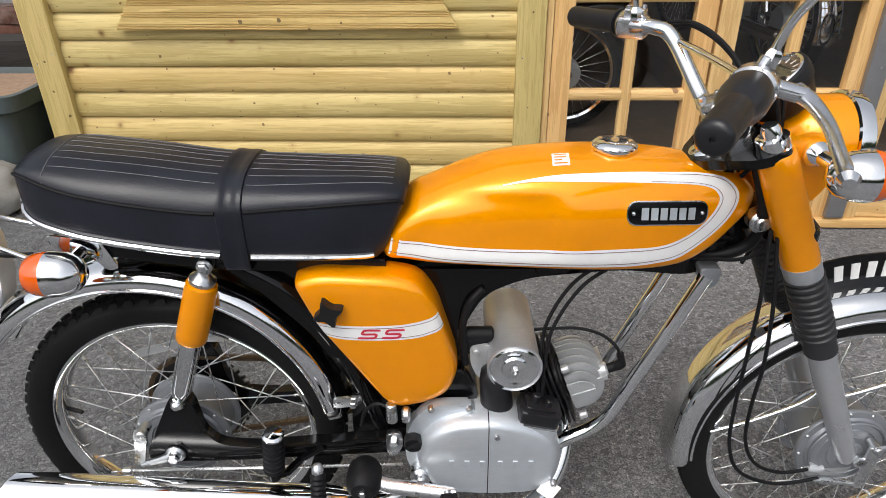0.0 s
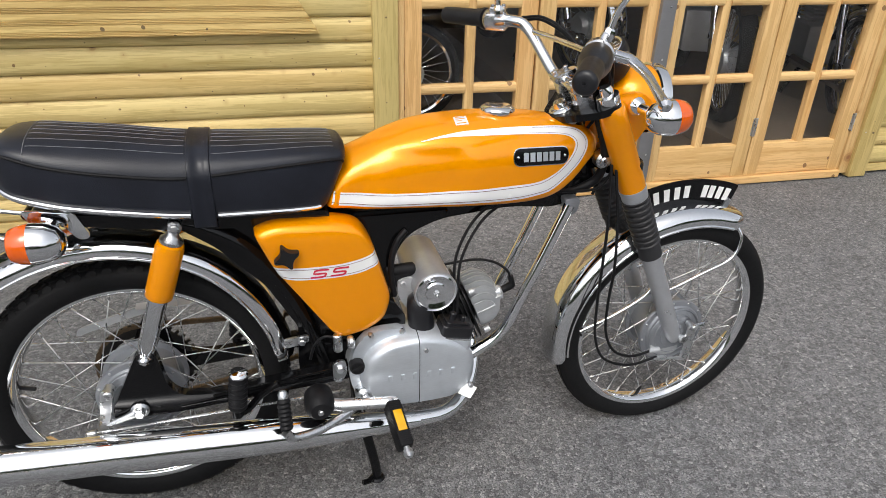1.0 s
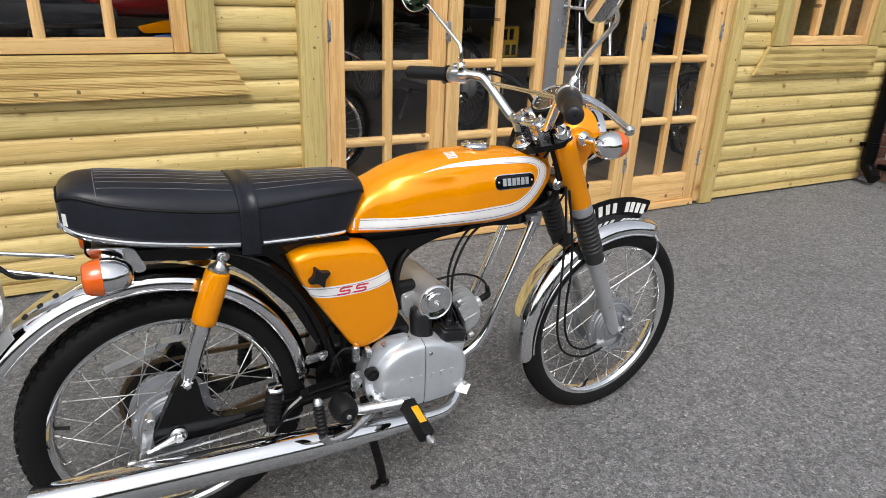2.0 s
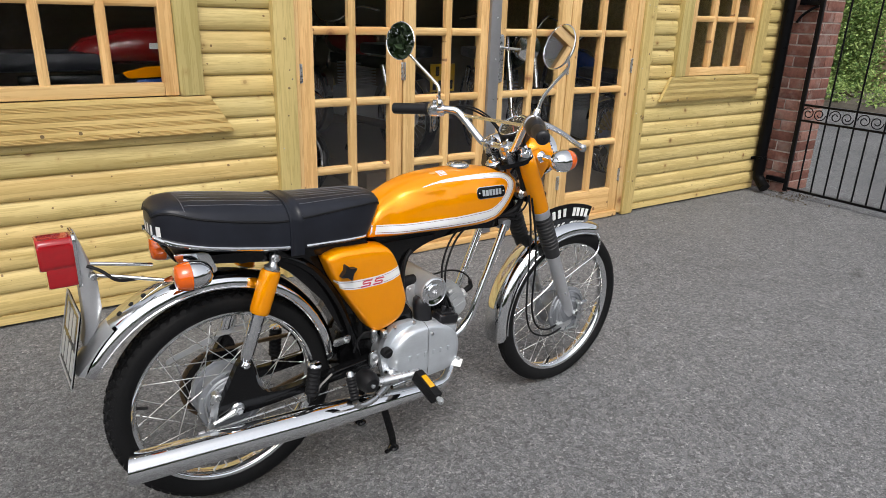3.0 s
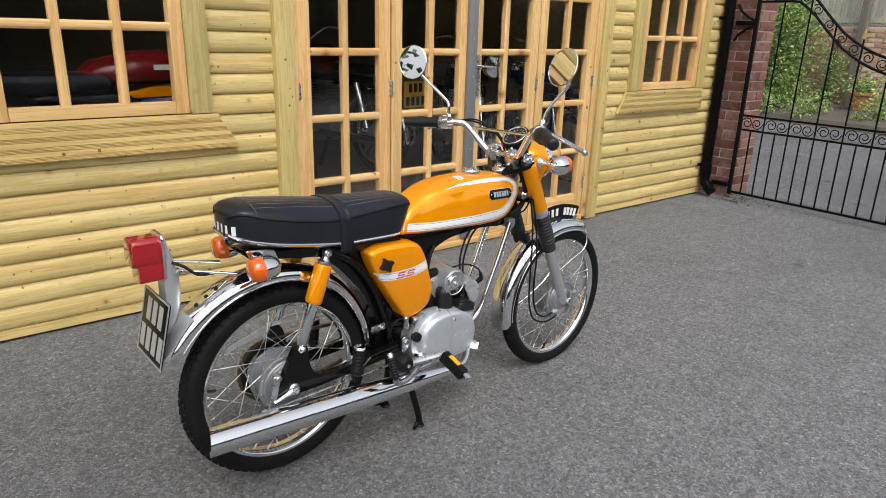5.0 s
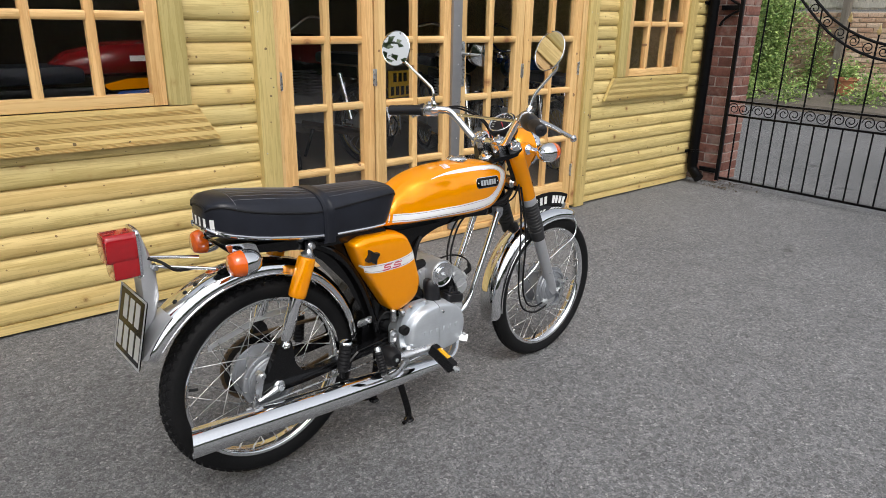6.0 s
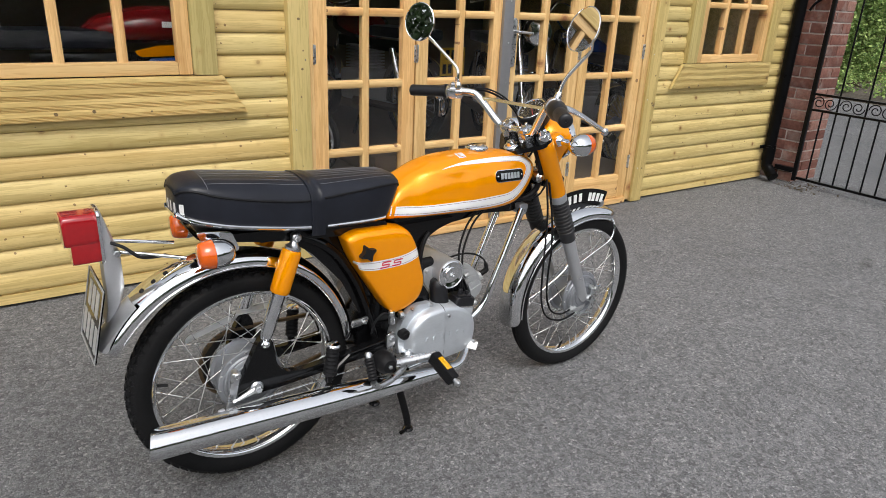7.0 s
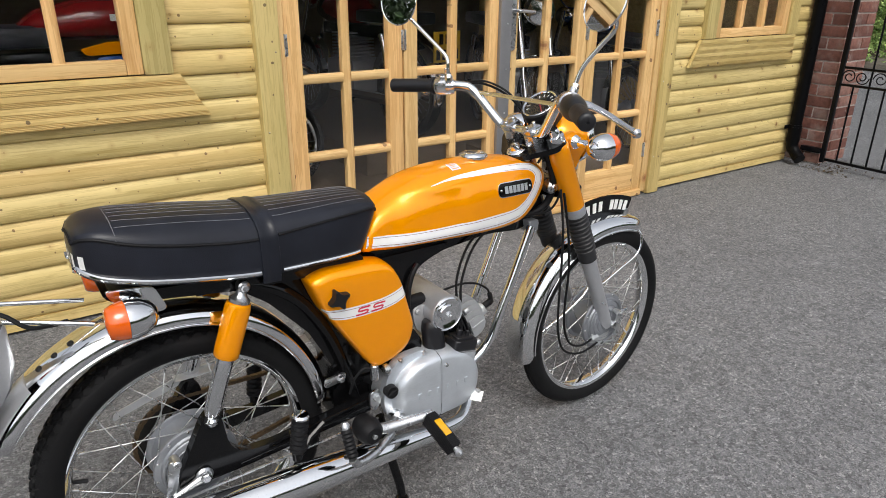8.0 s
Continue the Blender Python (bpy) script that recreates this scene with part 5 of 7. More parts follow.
slab(b, round_outline([(0.356, 0.342), (0.380, 0.346), (0.384, 0.318), (0.370, 0.292), (0.356, 0.296)], 0.010), -0.094, -0.086, 0.002)
rod(b, (0.369, -0.088, 0.328), (0.369, -0.103, 0.328), 0.009, 6)
part("pivot_bracket", b, STEEL, moto)
b = bmesh.new()
rod(b, (0.412, -0.060, 0.272), (0.412, -0.124, 0.272), 0.018, 20)
rod(b, (0.412, -0.120, 0.272), (0.412, -0.134, 0.272), 0.011, 16)
part("shaft_boss", b, STEEL, moto)

# ---- pedals, pegs and levers ----
ped = new("pedal_crank")
ped.parent = moto
tagged(ped, "plated crank arm with black rubber pedal")
b = bmesh.new()
lathe(b, [(0, -0.168), (0.018, -0.168), (0.026, -0.158), (0.029, -0.140), (0.027, -0.118), (0.020, -0.108), (0, -0.108)], 24, pose(0.322, 0, 0.292))
part("boss_cover", b, RUBBER, ped, "black rubber crank boss cover")
part("bolt", rodded((0.322, -0.166, 0.292), (0.322, -0.174, 0.292), 0.006, 6), STEEL, ped)
arm = bmesh.new()
tube(arm, [(0.335, -0.142, 0.288), (0.36, -0.146, 0.283), (0.41, -0.155, 0.284), (0.455, -0.166, 0.288), (0.468, -0.168, 0.289)], [0.012, 0.012, 0.0115, 0.011, 0.009], 12, True, 0.62)
part("crank_arm", arm, STEEL, ped)
pm = between((0.455, -0.168, 0.292), (0.466, -0.268, 0.250))
pa = (Vector((0.466, -0.268, 0.250)) - Vector((0.455, -0.168, 0.292))).normalized()
pn = (Vector((0.16, -0.35, 0.90)) - pa * pa.dot(Vector((0.16, -0.35, 0.90)))).normalized()
px_ = pa.cross(pn)
pq = Matrix.Translation((0.455, -0.168, 0.292)) @ Matrix((px_, pa, pn)).transposed().to_4x4()
blk = bmesh.new()
box(blk, -0.0125, 0.0125, 0.004, 0.096, -0.020, 0.011, 0.003, pq)
for i in range(22):
    box(blk, -0.0131, 0.0131, 0.0075 + i * 0.0039, 0.0094 + i * 0.0039, -0.0206, 0.0114, 0.0, pq)
tagged(part("pedal_block", blk, RUBBER, ped, "black rubber pedal"), kind="stuff")
part("reflector", boxed(-0.0085, 0.0085, 0.026, 0.068, 0.0112, 0.0138, bevel=0.0006, m=pq), YELLOW_R, ped, "amber pedal reflector")
part("pedal_spindle", lathed([(0, -0.002), (0.006, -0.002), (0.006, 0.100), (0.009, 0.102), (0.010, 0.110), (0.006, 0.116), (0, 0.117)], 16, pm), STEEL, ped)

pk = new("kick_lever")
pk.parent = moto
tagged(pk, "folded kick lever with ribbed rubber")
part("lever_arm", tubed(curve_pts([(0.405, -0.130, 0.272), (0.370, -0.150, 0.262), (0.315, -0.178, 0.258), (0.270, -0.192, 0.264), (0.255, -0.196, 0.284)]), 0.0085, 12), STEEL, pk)
b = bmesh.new()
q0, q1 = Vector((0.258, -0.192, 0.286)), Vector((0.257, -0.164, 0.352))
lathe(b, [(0, 0), (0.0105, 0.0)] + [(0.0125 - 0.0018 * (i % 2), 0.004 + i * 0.004) for i in range(13)] + [(0.010, 0.058), (0, 0.058)], 18, between(q0, q1))
part("rubber", b, RUBBER, pk)
part("lever_tip", lathed([(0, 0.056), (0.009, 0.056), (0.0095, 0.066), (0.006, 0.072), (0, 0.073)], 16, between(q0, q1)), STEEL, pk)

for s in (-1, 1):
    pg = new("passenger_peg")
    pg.parent = moto
    tagged(pg, "folded passenger footpeg with ribbed rubber")
    q0, q1 = Vector((0.172, s * 0.118, 0.278)), Vector((0.184, s * 0.124, 0.375))
    part("rubber", lathed([(0, 0.014), (0.014, 0.014)] + [(0.0175 - 0.0022 * (i % 2), 0.018 + i * 0.0055) for i in range(14)] + [(0.0165, 0.095), (0, 0.095)], 22, between(q0, q1)), RUBBER, pg)
    part("end_cap", lathed([(0, 0.094), (0.0165, 0.094), (0.0172, 0.098), (0.014, 0.102), (0, 0.103)], 22, between(q0, q1)), CHROME, pg)
    b = bmesh.new()
    rod(b, q0 + Vector((0, 0, -0.008)), q0 + Vector((0, 0, 0.018)), 0.010, 12)
    tube(b, [(0.172, s * 0.118, 0.276), (0.19, s * 0.10, 0.268), (0.215, s * 0.085, 0.285), (0.25, s * 0.08, 0.305)], 0.007, 8)
    part("bracket", b, BLACK_P, pg)

# ---- centre stand ----
st = new("centre_stand")
st.parent = moto
tagged(st, "black centre stand with splayed legs")
for s, foot in ((-1, (0.437, -0.082, 0.010)), (1, (0.420, 0.082, 0.010))):
    part("leg", tubed(curve_pts([(0.405, s * 0.045, 0.235), (0.415, s * 0.060, 0.15), (foot[0] - 0.004, foot[1] * 0.96, 0.05), foot]), [0.0105] * 24 + [0.009], 12), BLACK_P, st)
    part("foot", lathed([(0, 0.0), (0.014, 0.0), (0.017, 0.004), (0.013, 0.010), (0, 0.011)], 14, pose(foot[0], foot[1], 0.001, 90, 0, 0)), BLACK_P, st)
    part("tang", tubed([(foot[0], foot[1], 0.02), (foot[0] - 0.02, foot[1] + s * 0.012, 0.012), (foot[0] - 0.034, foot[1] + s * 0.016, 0.014)], 0.006, 8), BLACK_P, st)
part("cross_bar", rodded((0.412, -0.060, 0.15), (0.412, 0.060, 0.15), 0.008, 12), BLACK_P, st)
part("spring", tubed([(0.400 + 0.0006 * i * 0.35, -0.070 + 0.006 * math.cos(i * 0.9), 0.225 - 0.0006 * i + 0.006 * math.sin(i * 0.9) * 0.3) for i in range(120)], 0.0012, 5), STEEL, st)

# ---- front forks ----
FT, FB = Vector((0.884, 0, 0.822)), Vector((1.137, 0, 0.252))
for s in (-1, 1):
    off = Vector((0, s * 0.071, 0))
    m = between(FT + off, FB + off)
    L = (FB - FT).length
    fk = new("fork_leg")
    fk.parent = moto
    tagged(fk, "telescopic fork leg with orange shroud and black gaiter")
    part("shroud", lathed([(0.0, 0.010), (0.0225, 0.010), (0.0255, 0.014), (0.0265, 0.05), (0.0268, 0.185), (0.0262, 0.194), (0.0, 0.194)], 28, m), ORANGE, fk, "orange painted fork shroud")
    part("ring", lathed([(0.0, 0.192), (0.0272, 0.192), (0.0276, 0.197), (0.0268, 0.200), (0.0262, 0.218), (0.0, 0.218)], 28, m), DULL_CHROME, fk, "bright plated ring")
    gp = [(0.0, 0.214)]
    for i in range(37):
        w_ = (i % 4)
        gp.append((0.0258 - 0.0010 * i / 36 + (0.0028, 0.0022, -0.0026, 0.0022)[w_], 0.217 + i * 0.00318))
    gp += [(0.0235, 0.334), (0.0245, 0.338), (0.0245, 0.366), (0.022, 0.368), (0.0, 0.368)]
    part("gaiter", lathed(gp, 26, m), GAITER, fk, "corrugated black rubber gaiter")
    part("lower_leg", lathed([(0.0, 0.355), (0.0208, 0.355), (0.0212, 0.375), (0.0205, 0.40), (0.0190, L - 0.04), (0.0180, L - 0.015), (0.0125, L), (0.0, L + 0.001)], 26, m), SLIDER, fk, "silver painted fork slider")
    part("top_nut", lathed([(0.0, -0.030), (0.010, -0.030), (0.0125, -0.024), (0.013, -0.014), (0.021, -0.012), (0.022, -0.004), (0.022, 0.004), (0.0, 0.004)], 24, m), CHROME, fk)
    b = bmesh.new()
    rod(b, Vector((1.148, s * 0.052, 0.262)), Vector((1.148, s * 0.092, 0.262)), 0.0085, 14)
    rod(b, Vector((1.150, s * 0.080, 0.262)), Vector((1.150, s * 0.092, 0.262)), 0.0125, 6)
    part("axle_end", b, STEEL, fk)
ym = Matrix.Translation((0.825, 0, 0.793)) @ pose(0, 0, 0, 0, -24, 0)
b = bmesh.new()
slab(b, round_outline([(-0.030, -0.022), (0.040, -0.094), (0.084, -0.094), (0.078, 0), (0.084, 0.094), (0.040, 0.094), (-0.030, 0.022)], 0.018), -0.014, 0.0, 0.004, ym @ pose(0, 0, 0, 90, 0, 0))
part("top_yoke", b, BLACK_P, moto, "black top yoke")
part("stem_nut", lathed([(0, 0.014), (0.011, 0.014), (0.013, 0.010), (0.014, 0.004), (0.021, 0.003), (0.024, 0.0), (0.024, -0.003), (0.0, -0.003)], 24, between(ym @ Vector((0, 0, 0.0)), ym @ Vector((0, 0, 1.0)))), CHROME, moto, "chromed steering stem nut")
part("bearing_dish", lathed([(0.0, -0.002), (0.028, -0.002), (0.031, -0.006), (0.031, -0.012), (0.028, -0.018), (0.0, -0.018)], 28, between(ym @ Vector((0, 0, -0.014)), ym @ Vector((0, 0, 1.0)))), STEEL, moto)
b = bmesh.new()
slab(b, round_outline([(0.905, -0.025), (0.93, -0.092), (0.972, -0.092), (0.985, 0), (0.972, 0.092), (0.93, 0.092), (0.905, 0.025)], 0.02), 0.0, 0.03, 0.005, Matrix.Translation((0, 0, 0.672)) @ pose(0, 0, 0, 90, 0, 0))
part("bottom_yoke", b, BLACK_P, moto)
part("wiring_loom", tubed(curve_pts([(0.88, -0.045, 0.79), (0.90, -0.055, 0.72), (0.90, -0.04, 0.66), (0.86, -0.03, 0.635), (0.80, -0.02, 0.63)]), 0.009, 10), RUBBER, moto)
b = bmesh.new()
rod(b, (0.902, -0.030, 0.700), (0.902, -0.058, 0.700), 0.017, 20)
rod(b, (0.902, -0.054, 0.700), (0.902, -0.064, 0.700), 0.011, 16)
part("horn", b, STEEL, moto, "small plated horn")
part("cable", tubed(curve_pts([(0.900, -0.060, 0.740), (0.918, -0.066, 0.700), (0.895, -0.062, 0.650), (0.84, -0.05, 0.640), (0.78, -0.03, 0.645)]), 0.0032, 6), RUBBER, moto, "black control cable")
part("cable", tubed(curve_pts([(0.885, -0.05, 0.83), (0.905, -0.055, 0.76), (0.912, -0.045, 0.69), (0.90, -0.03, 0.62)]), 0.0032, 6), RUBBER, moto, "black control cable")

# front brake cables and arm
part("cable", tubed(curve_pts([(0.905, -0.078, 0.70), (0.905, -0.096, 0.60), (0.905, -0.100, 0.50), (0.908, -0.098, 0.40), (0.918, -0.095, 0.310), (0.950, -0.092, 0.245), (1.02, -0.088, 0.212), (1.095, -0.080, 0.215)]), 0.0031, 8), RUBBER, moto, "black brake cable")
part("cable", tubed(curve_pts([(0.915, -0.080, 0.69), (0.928, -0.094, 0.58), (0.935, -0.098, 0.48), (0.936, -0.094, 0.40), (0.944, -0.090, 0.320), (0.975, -0.084, 0.258), (1.03, -0.076, 0.226), (1.088, -0.070, 0.228)]), 0.0031, 8), RUBBER, moto, "black speedometer cable")
b = bmesh.new()
slab(b, round_outline([(1.075, 0.212), (1.150, 0.210), (1.155, 0.240), (1.105, 0.256), (1.080, 0.246)], 0.01), -0.070, -0.056, 0.003)
rod(b, (1.078, -0.070, 0.228), (1.105, -0.070, 0.228), 0.008, 12)
part("brake_plate_boss", b, ALLOY, moto)
b = bmesh.new()
slab(b, round_outline([(1.155, 0.298), (1.177, 0.300), (1.175, 0.262), (1.166, 0.203), (1.150, 0.205)], 0.006), -0.092, -0.087, 0.001)
rod(b, (1.166, -0.070, 0.294), (1.166, -0.100, 0.294), 0.008, 10)
rod(b, (1.160, -0.094, 0.296), (1.195, -0.090, 0.299), 0.0055, 8)
rod(b, (1.085, -0.082, 0.213), (1.152, -0.088, 0.209), 0.0032, 8)
rod(b, (1.095, -0.0815, 0.213), (1.118, -0.084, 0.212), 0.0065, 8)
part("front_brake_arm", b, STEEL, moto, "plated front brake arm")

# mudguard stays
for s in (-1, 1):
    part("mudguard_stay", tubed(curve_pts([(1.255, s * 0.040, 0.522), (1.268, s * 0.055, 0.490), (1.250, s * 0.060, 0.445), (1.185, s * 0.060, 0.415), (1.100, s * 0.058, 0.380), (1.075, s * 0.056, 0.395), (1.055, s * 0.054, 0.455)]), 0.0042, 10), CHROME, moto, "chromed mudguard stay")
    part("mudguard_stay", tubed(curve_pts([(1.05, s * 0.054, 0.46), (1.066, s * 0.056, 0.41), (1.045, s * 0.058, 0.372), (0.97, s * 0.055, 0.327), (0.905, s * 0.050, 0.297)]), 0.0042, 10), CHROME, moto, "chromed mudguard stay")

# front number plate along the mudguard
fp = new("front_plate")
fp.parent = moto
tagged(fp, "curved black front plate with pale marks")


def arc_pts(r, a0, a1, n=20):
    return [(FA.x + r * math.cos(radians(a0 + (a1 - a0) * i / n)), FA.z + r * math.sin(radians(a0 + (a1 - a0) * i / n))) for i in range(n + 1)]


part("plate", slabbed(round_outline(arc_pts(0.297, 69, 113) + arc_pts(0.351, 113, 69), [0.010] + [0.001] * 19 + [0.010] * 2 + [0.001] * 19 + [0.010], 4), -0.0018, 0.0018, 0.0), BLACK_P, fp, smooth=30)
for a in (72.6, 76.2, 79.8, 83.0, 91.0, 95.2, 99.6, 104):
    for s in (-1, 1):
        b = bmesh.new()
        slab(b, arc_pts(0.310, a - 1.15, a + 1.15, 3) + arc_pts(0.338, a + 1.15, a - 1.15, 3), s * 0.0028 - 0.0006, s * 0.0028 + 0.0006)
        part("mark", b, WHITE_B, fp, "white bar", smooth=30)
b = bmesh.new()
slab(b, round_outline([(1.238, 0.543), (1.252, 0.540), (1.260, 0.562), (1.248, 0.570)], 0.003), -0.006, -0.002, 0.0008)
part("clip", b, STEEL, fp)

# ---- headlamp ----
hl = new("headlamp")
hl.parent = moto
tagged(hl, "orange round headlamp with chrome rim")
hm = between((0.905, 0, 0.806), (1.1, 0, 0.800))
part("shell", lathed([(0.0, 0.0), (0.020, 0.003), (0.040, 0.014), (0.055, 0.034), (0.0615, 0.060), (0.063, 0.098), (0.0, 0.098)], 40, hm), ORANGE, hl)
part("rim", lathed([(0.0635, 0.094), (0.0672, 0.096), (0.0680, 0.106), (0.066, 0.116), (0.059, 0.121), (0.056, 0.118)], 40, hm), CHROME, hl)
part("lens", lathed([(0.0, 0.130), (0.030, 0.127), (0.057, 0.117)], 40, hm), PANE, hl)
part("reflector", lathed([(0.0, 0.105), (0.056, 0.116)], 40, hm), CHROME, hl)
for s in (-1, 1):
    b = bmesh.new()
    slab(b, round_outline([(0.878, 0.822), (0.945, 0.838), (0.982, 0.812), (0.965, 0.760), (0.930, 0.715), (0.912, 0.735)], 0.015), s * 0.068 - 0.006, s * 0.068 + 0.006, 0.004)
    part("ear", b, ORANGE, hl, "orange headlamp ear")


def indicator(at, facing, side, name="indicator"):
    """A bullet-shaped flasher: facing +1 forward or -1 backward."""
    d = new(name)
    d.parent = moto
    tagged(d, "chrome bullet indicator with amber lens")
    a = Vector(at)
    m = between(a, a + Vector((facing, 0, 0)))
    part("body", lathed([(0.0, -0.042), (0.012, -0.0395), (0.023, -0.031), (0.030, -0.016), (0.0325, 0.002), (0.0325, 0.007), (0.031, 0.008)], 36, m), CHROME, d, "chrome indicator body")
    part("lens", lathed([(0.0315, 0.006), (0.0318, 0.011), (0.0300, 0.024), (0.0262, 0.034), (0.0225, 0.037), (0.0, 0.039)], 36, m), AMBER_L, d, "amber lens")
    return d


for s in (-1, 1):
    f = indicator((0.957, s * 0.150, 0.811), 1, s)
    part("stem", lathed([(0.0, 0.0), (0.016, 0.0), (0.018, 0.008), (0.014, 0.016), (0.010, 0.020), (0.010, 0.052), (0, 0.052)], 20, between((0.936, s * 0.074, 0.812), (0.948, s * 0.15, 0.811))), CHROME, f)
    r = indicator((-0.078, s * 0.108, 0.662), -1, s)
    part("stem", tubed([(-0.066, s * 0.078, 0.668), (-0.062, s * 0.06, 0.672), (-0.058, s * 0.035, 0.676)], 0.009, 12), CHROME, r)
b = bmesh.new()
slab(b, round_outline([(-0.105, 0.700), (-0.030, 0.690), (-0.012, 0.645), (-0.030, 0.640), (-0.050, 0.670), (-0.095, 0.675)], 0.008), -0.066, -0.062, 0.001)
slab(b, round_outline([(-0.105, 0.700), (-0.030, 0.690), (-0.012, 0.645), (-0.030, 0.640), (-0.050, 0.670), (-0.095, 0.675)], 0.008), 0.062, 0.066, 0.001)
box(b, -0.095, -0.035, -0.062, 0.062, 0.682, 0.690, 0.002)
part("indicator_bracket", b, CHROME, moto, "chromed rear bracket under the seat")

# ---- handlebar and controls ----
hb = new("handlebar")
hb.parent = moto
tagged(hb, "chromed braced handlebar with black grips and levers")
left = [(0.690, 0.324, 0.914), (0.715, 0.275, 0.918), (0.752, 0.200, 0.924), (0.780, 0.160, 0.926), (0.802, 0.138, 0.914), (0.832, 0.080, 0.850), (0.838, 0.058, 0.839), (0.840, 0.030, 0.838)]
right = [(0.840, -0.030, 0.838), (0.838, -0.058, 0.839), (0.834, -0.080, 0.850), (0.810, -0.142, 0.922), (0.796, -0.170, 0.936), (0.772, -0.212, 0.936), (0.724, -0.287, 0.931), (0.693, -0.334, 0.929)]
bar = curve_pts(left + [(0.840, 0.0, 0.838)] + right, 6)
part("bar", tubed(bar, 0.0113, 16), CHROME, hb)
part("cross_brace", tubed([(0.806, 0.134, 0.912), (0.812, 0.06, 0.914), (0.815, 0, 0.915), (0.815, -0.06, 0.917), (0.813, -0.140, 0.920)], 0.0055, 10, True, 0.7), CHROME, hb)
for s in (-1, 1):
    if s > 0:
        e0, e1, k1 = Vector((0.688, 0.328, 0.9138)), Vector((0.743, 0.219, 0.9222)), Vector((0.770, 0.172, 0.925))
    else:
        e0, e1, k1 = Vector((0.691, -0.337, 0.929)), Vector((0.767, -0.222, 0.936)), Vector((0.792, -0.184, 0.937))
    gl = (e1 - e0).length
    ring = [(0.0, 0.0005), (0.0024, 0.0004), (0.003, -0.003), (0.012, -0.003), (0.0165, 0.0)]
    if s > 0:
        ring += [(0.0172 - 0.0009 * (i % 2), 0.004 + i * (gl - 0.012) / 30) for i in range(31)] + [(0.0215, gl - 0.006), (0.0215, gl), (0.0, gl)]
    else:
        ring += [(0.0180 - 0.0006 * (i % 2), 0.004 + i * 0.0025) for i in range(30)] + [(0.0185, 0.080), (0.0215, 0.090), (0.0245, 0.100), (0.0255, 0.112), (0.0252, gl - 0.008), (0.0225, gl), (0.0, gl)]
    part("grip", lathed(ring, 28, between(e0, e1)), GRIP, hb, "black rubber grip")
    cb = bmesh.new()
    k0 = e1 + (k1 - e1) * 0.05
    if s > 0:
        lathe(cb, [(0.0, 0.0), (0.018, 0.0), (0.0205, 0.003), (0.0205, 0.036), (0.016, 0.044), (0.0125, 0.052), (0, 0.052)], 24, between(k0, k1))
        hm_ = Matrix.Translation((k0 + k1) / 2) @ pose(0, 0, 0, 0, 0, -29)
        box(cb, -0.022, 0.020, -0.021, 0.017, -0.019, 0.014, 0.005, hm_)
        box(cb, -0.016, 0.016, -0.012, 0.014, 0.010, 0.026, 0.004, hm_)
        box(cb, -0.024, -0.020, -0.016, 0.012, -0.014, 0.009, 0.001, hm_)
        for dx, dy in ((-0.010, -0.008), (0.010, 0.008)):
            rod(cb, hm_ @ Vector((dx, dy, 0.024)), hm_ @ Vector((dx, dy, 0.030)), 0.004, 8)
        rod(cb, hm_ @ Vector((0.0, -0.012, 0.02)), hm_ @ Vector((-0.004, -0.020, 0.044)), 0.0022, 8)
        rod(cb, (0.776, 0.196, 0.923), (0.812, 0.205, 0.915), 0.009, 14)
        part("switch_housing", cb, CASTING, hb, "polished switch and lever clamp")
        part("switch", boxed(-0.0275, -0.0235, -0.008, 0.004, -0.008, 0.003, bevel=0.001, m=hm_), BLACK_M, hb)
        lv = curve_pts([(0.808, 0.188, 0.916), (0.822, 0.215, 0.912), (0.826, 0.255, 0.903), (0.812, 0.300, 0.894), (0.800, 0.338, 0.888)], 6)
        lb = (0.799, 0.342, 0.887)
    else:
        lathe(cb, [(0.0, 0.0), (0.0225, 0.0), (0.0255, 0.003), (0.0255, 0.022), (0.019, 0.034), (0.013, 0.042), (0, 0.042)], 28, between(k0, k1))
        rod(cb, (0.780, -0.207, 0.950), (0.788, -0.206, 0.968), 0.0085, 16)
        rod(cb, (0.800, -0.205, 0.936), (0.836, -0.205, 0.926), 0.0095, 14)
        part("switch_housing", cb, CASTING, hb, "polished switch and lever clamp")
        lv = curve_pts([(0.826, -0.196, 0.930), (0.833, -0.222, 0.925), (0.830, -0.268, 0.916), (0.817, -0.318, 0.906), (0.807, -0.353, 0.900)], 6)
        lb = (0.805, -0.360, 0.899)
    n_ = len(lv) - 1
    part("lever", tubed(lv, [0.0108 - 0.0022 * math.sin(math.pi * i / n_) - 0.003 * i / n_ for i in range(n_)] + [0.0065], 12, True, 0.55), CASTING, hb, "polished alloy lever")
    part("lever_ball", lathed([(0, -0.010), (0.006, -0.008), (0.010, 0.0), (0.006, 0.008), (0, 0.010)], 16, between(lb, (lb[0] - 0.01, lb[1] + s * 0.028, lb[2] - 0.007))), CASTING, hb)
    cl_ = bmesh.new()
    km = Matrix.Translation((0.840, s * 0.036, 0.838)) @ pose(0, 0, 0, 0, -24, 0)
    box(cl_, -0.016, 0.016, -0.0150, 0.0150, -0.038, -0.001, 0.003, km)
    box(cl_, -0.019, 0.019, -0.0160, 0.0160, 0.000, 0.016, 0.005, km)
    for dx in (-0.012, 0.012):
        rod(cl_, km @ Vector((dx, 0, 0.014)), km @ Vector((dx, 0, 0.023)), 0.0048, 6)
    part("bar_clamp", cl_, CASTING, hb, "polished handlebar clamp")
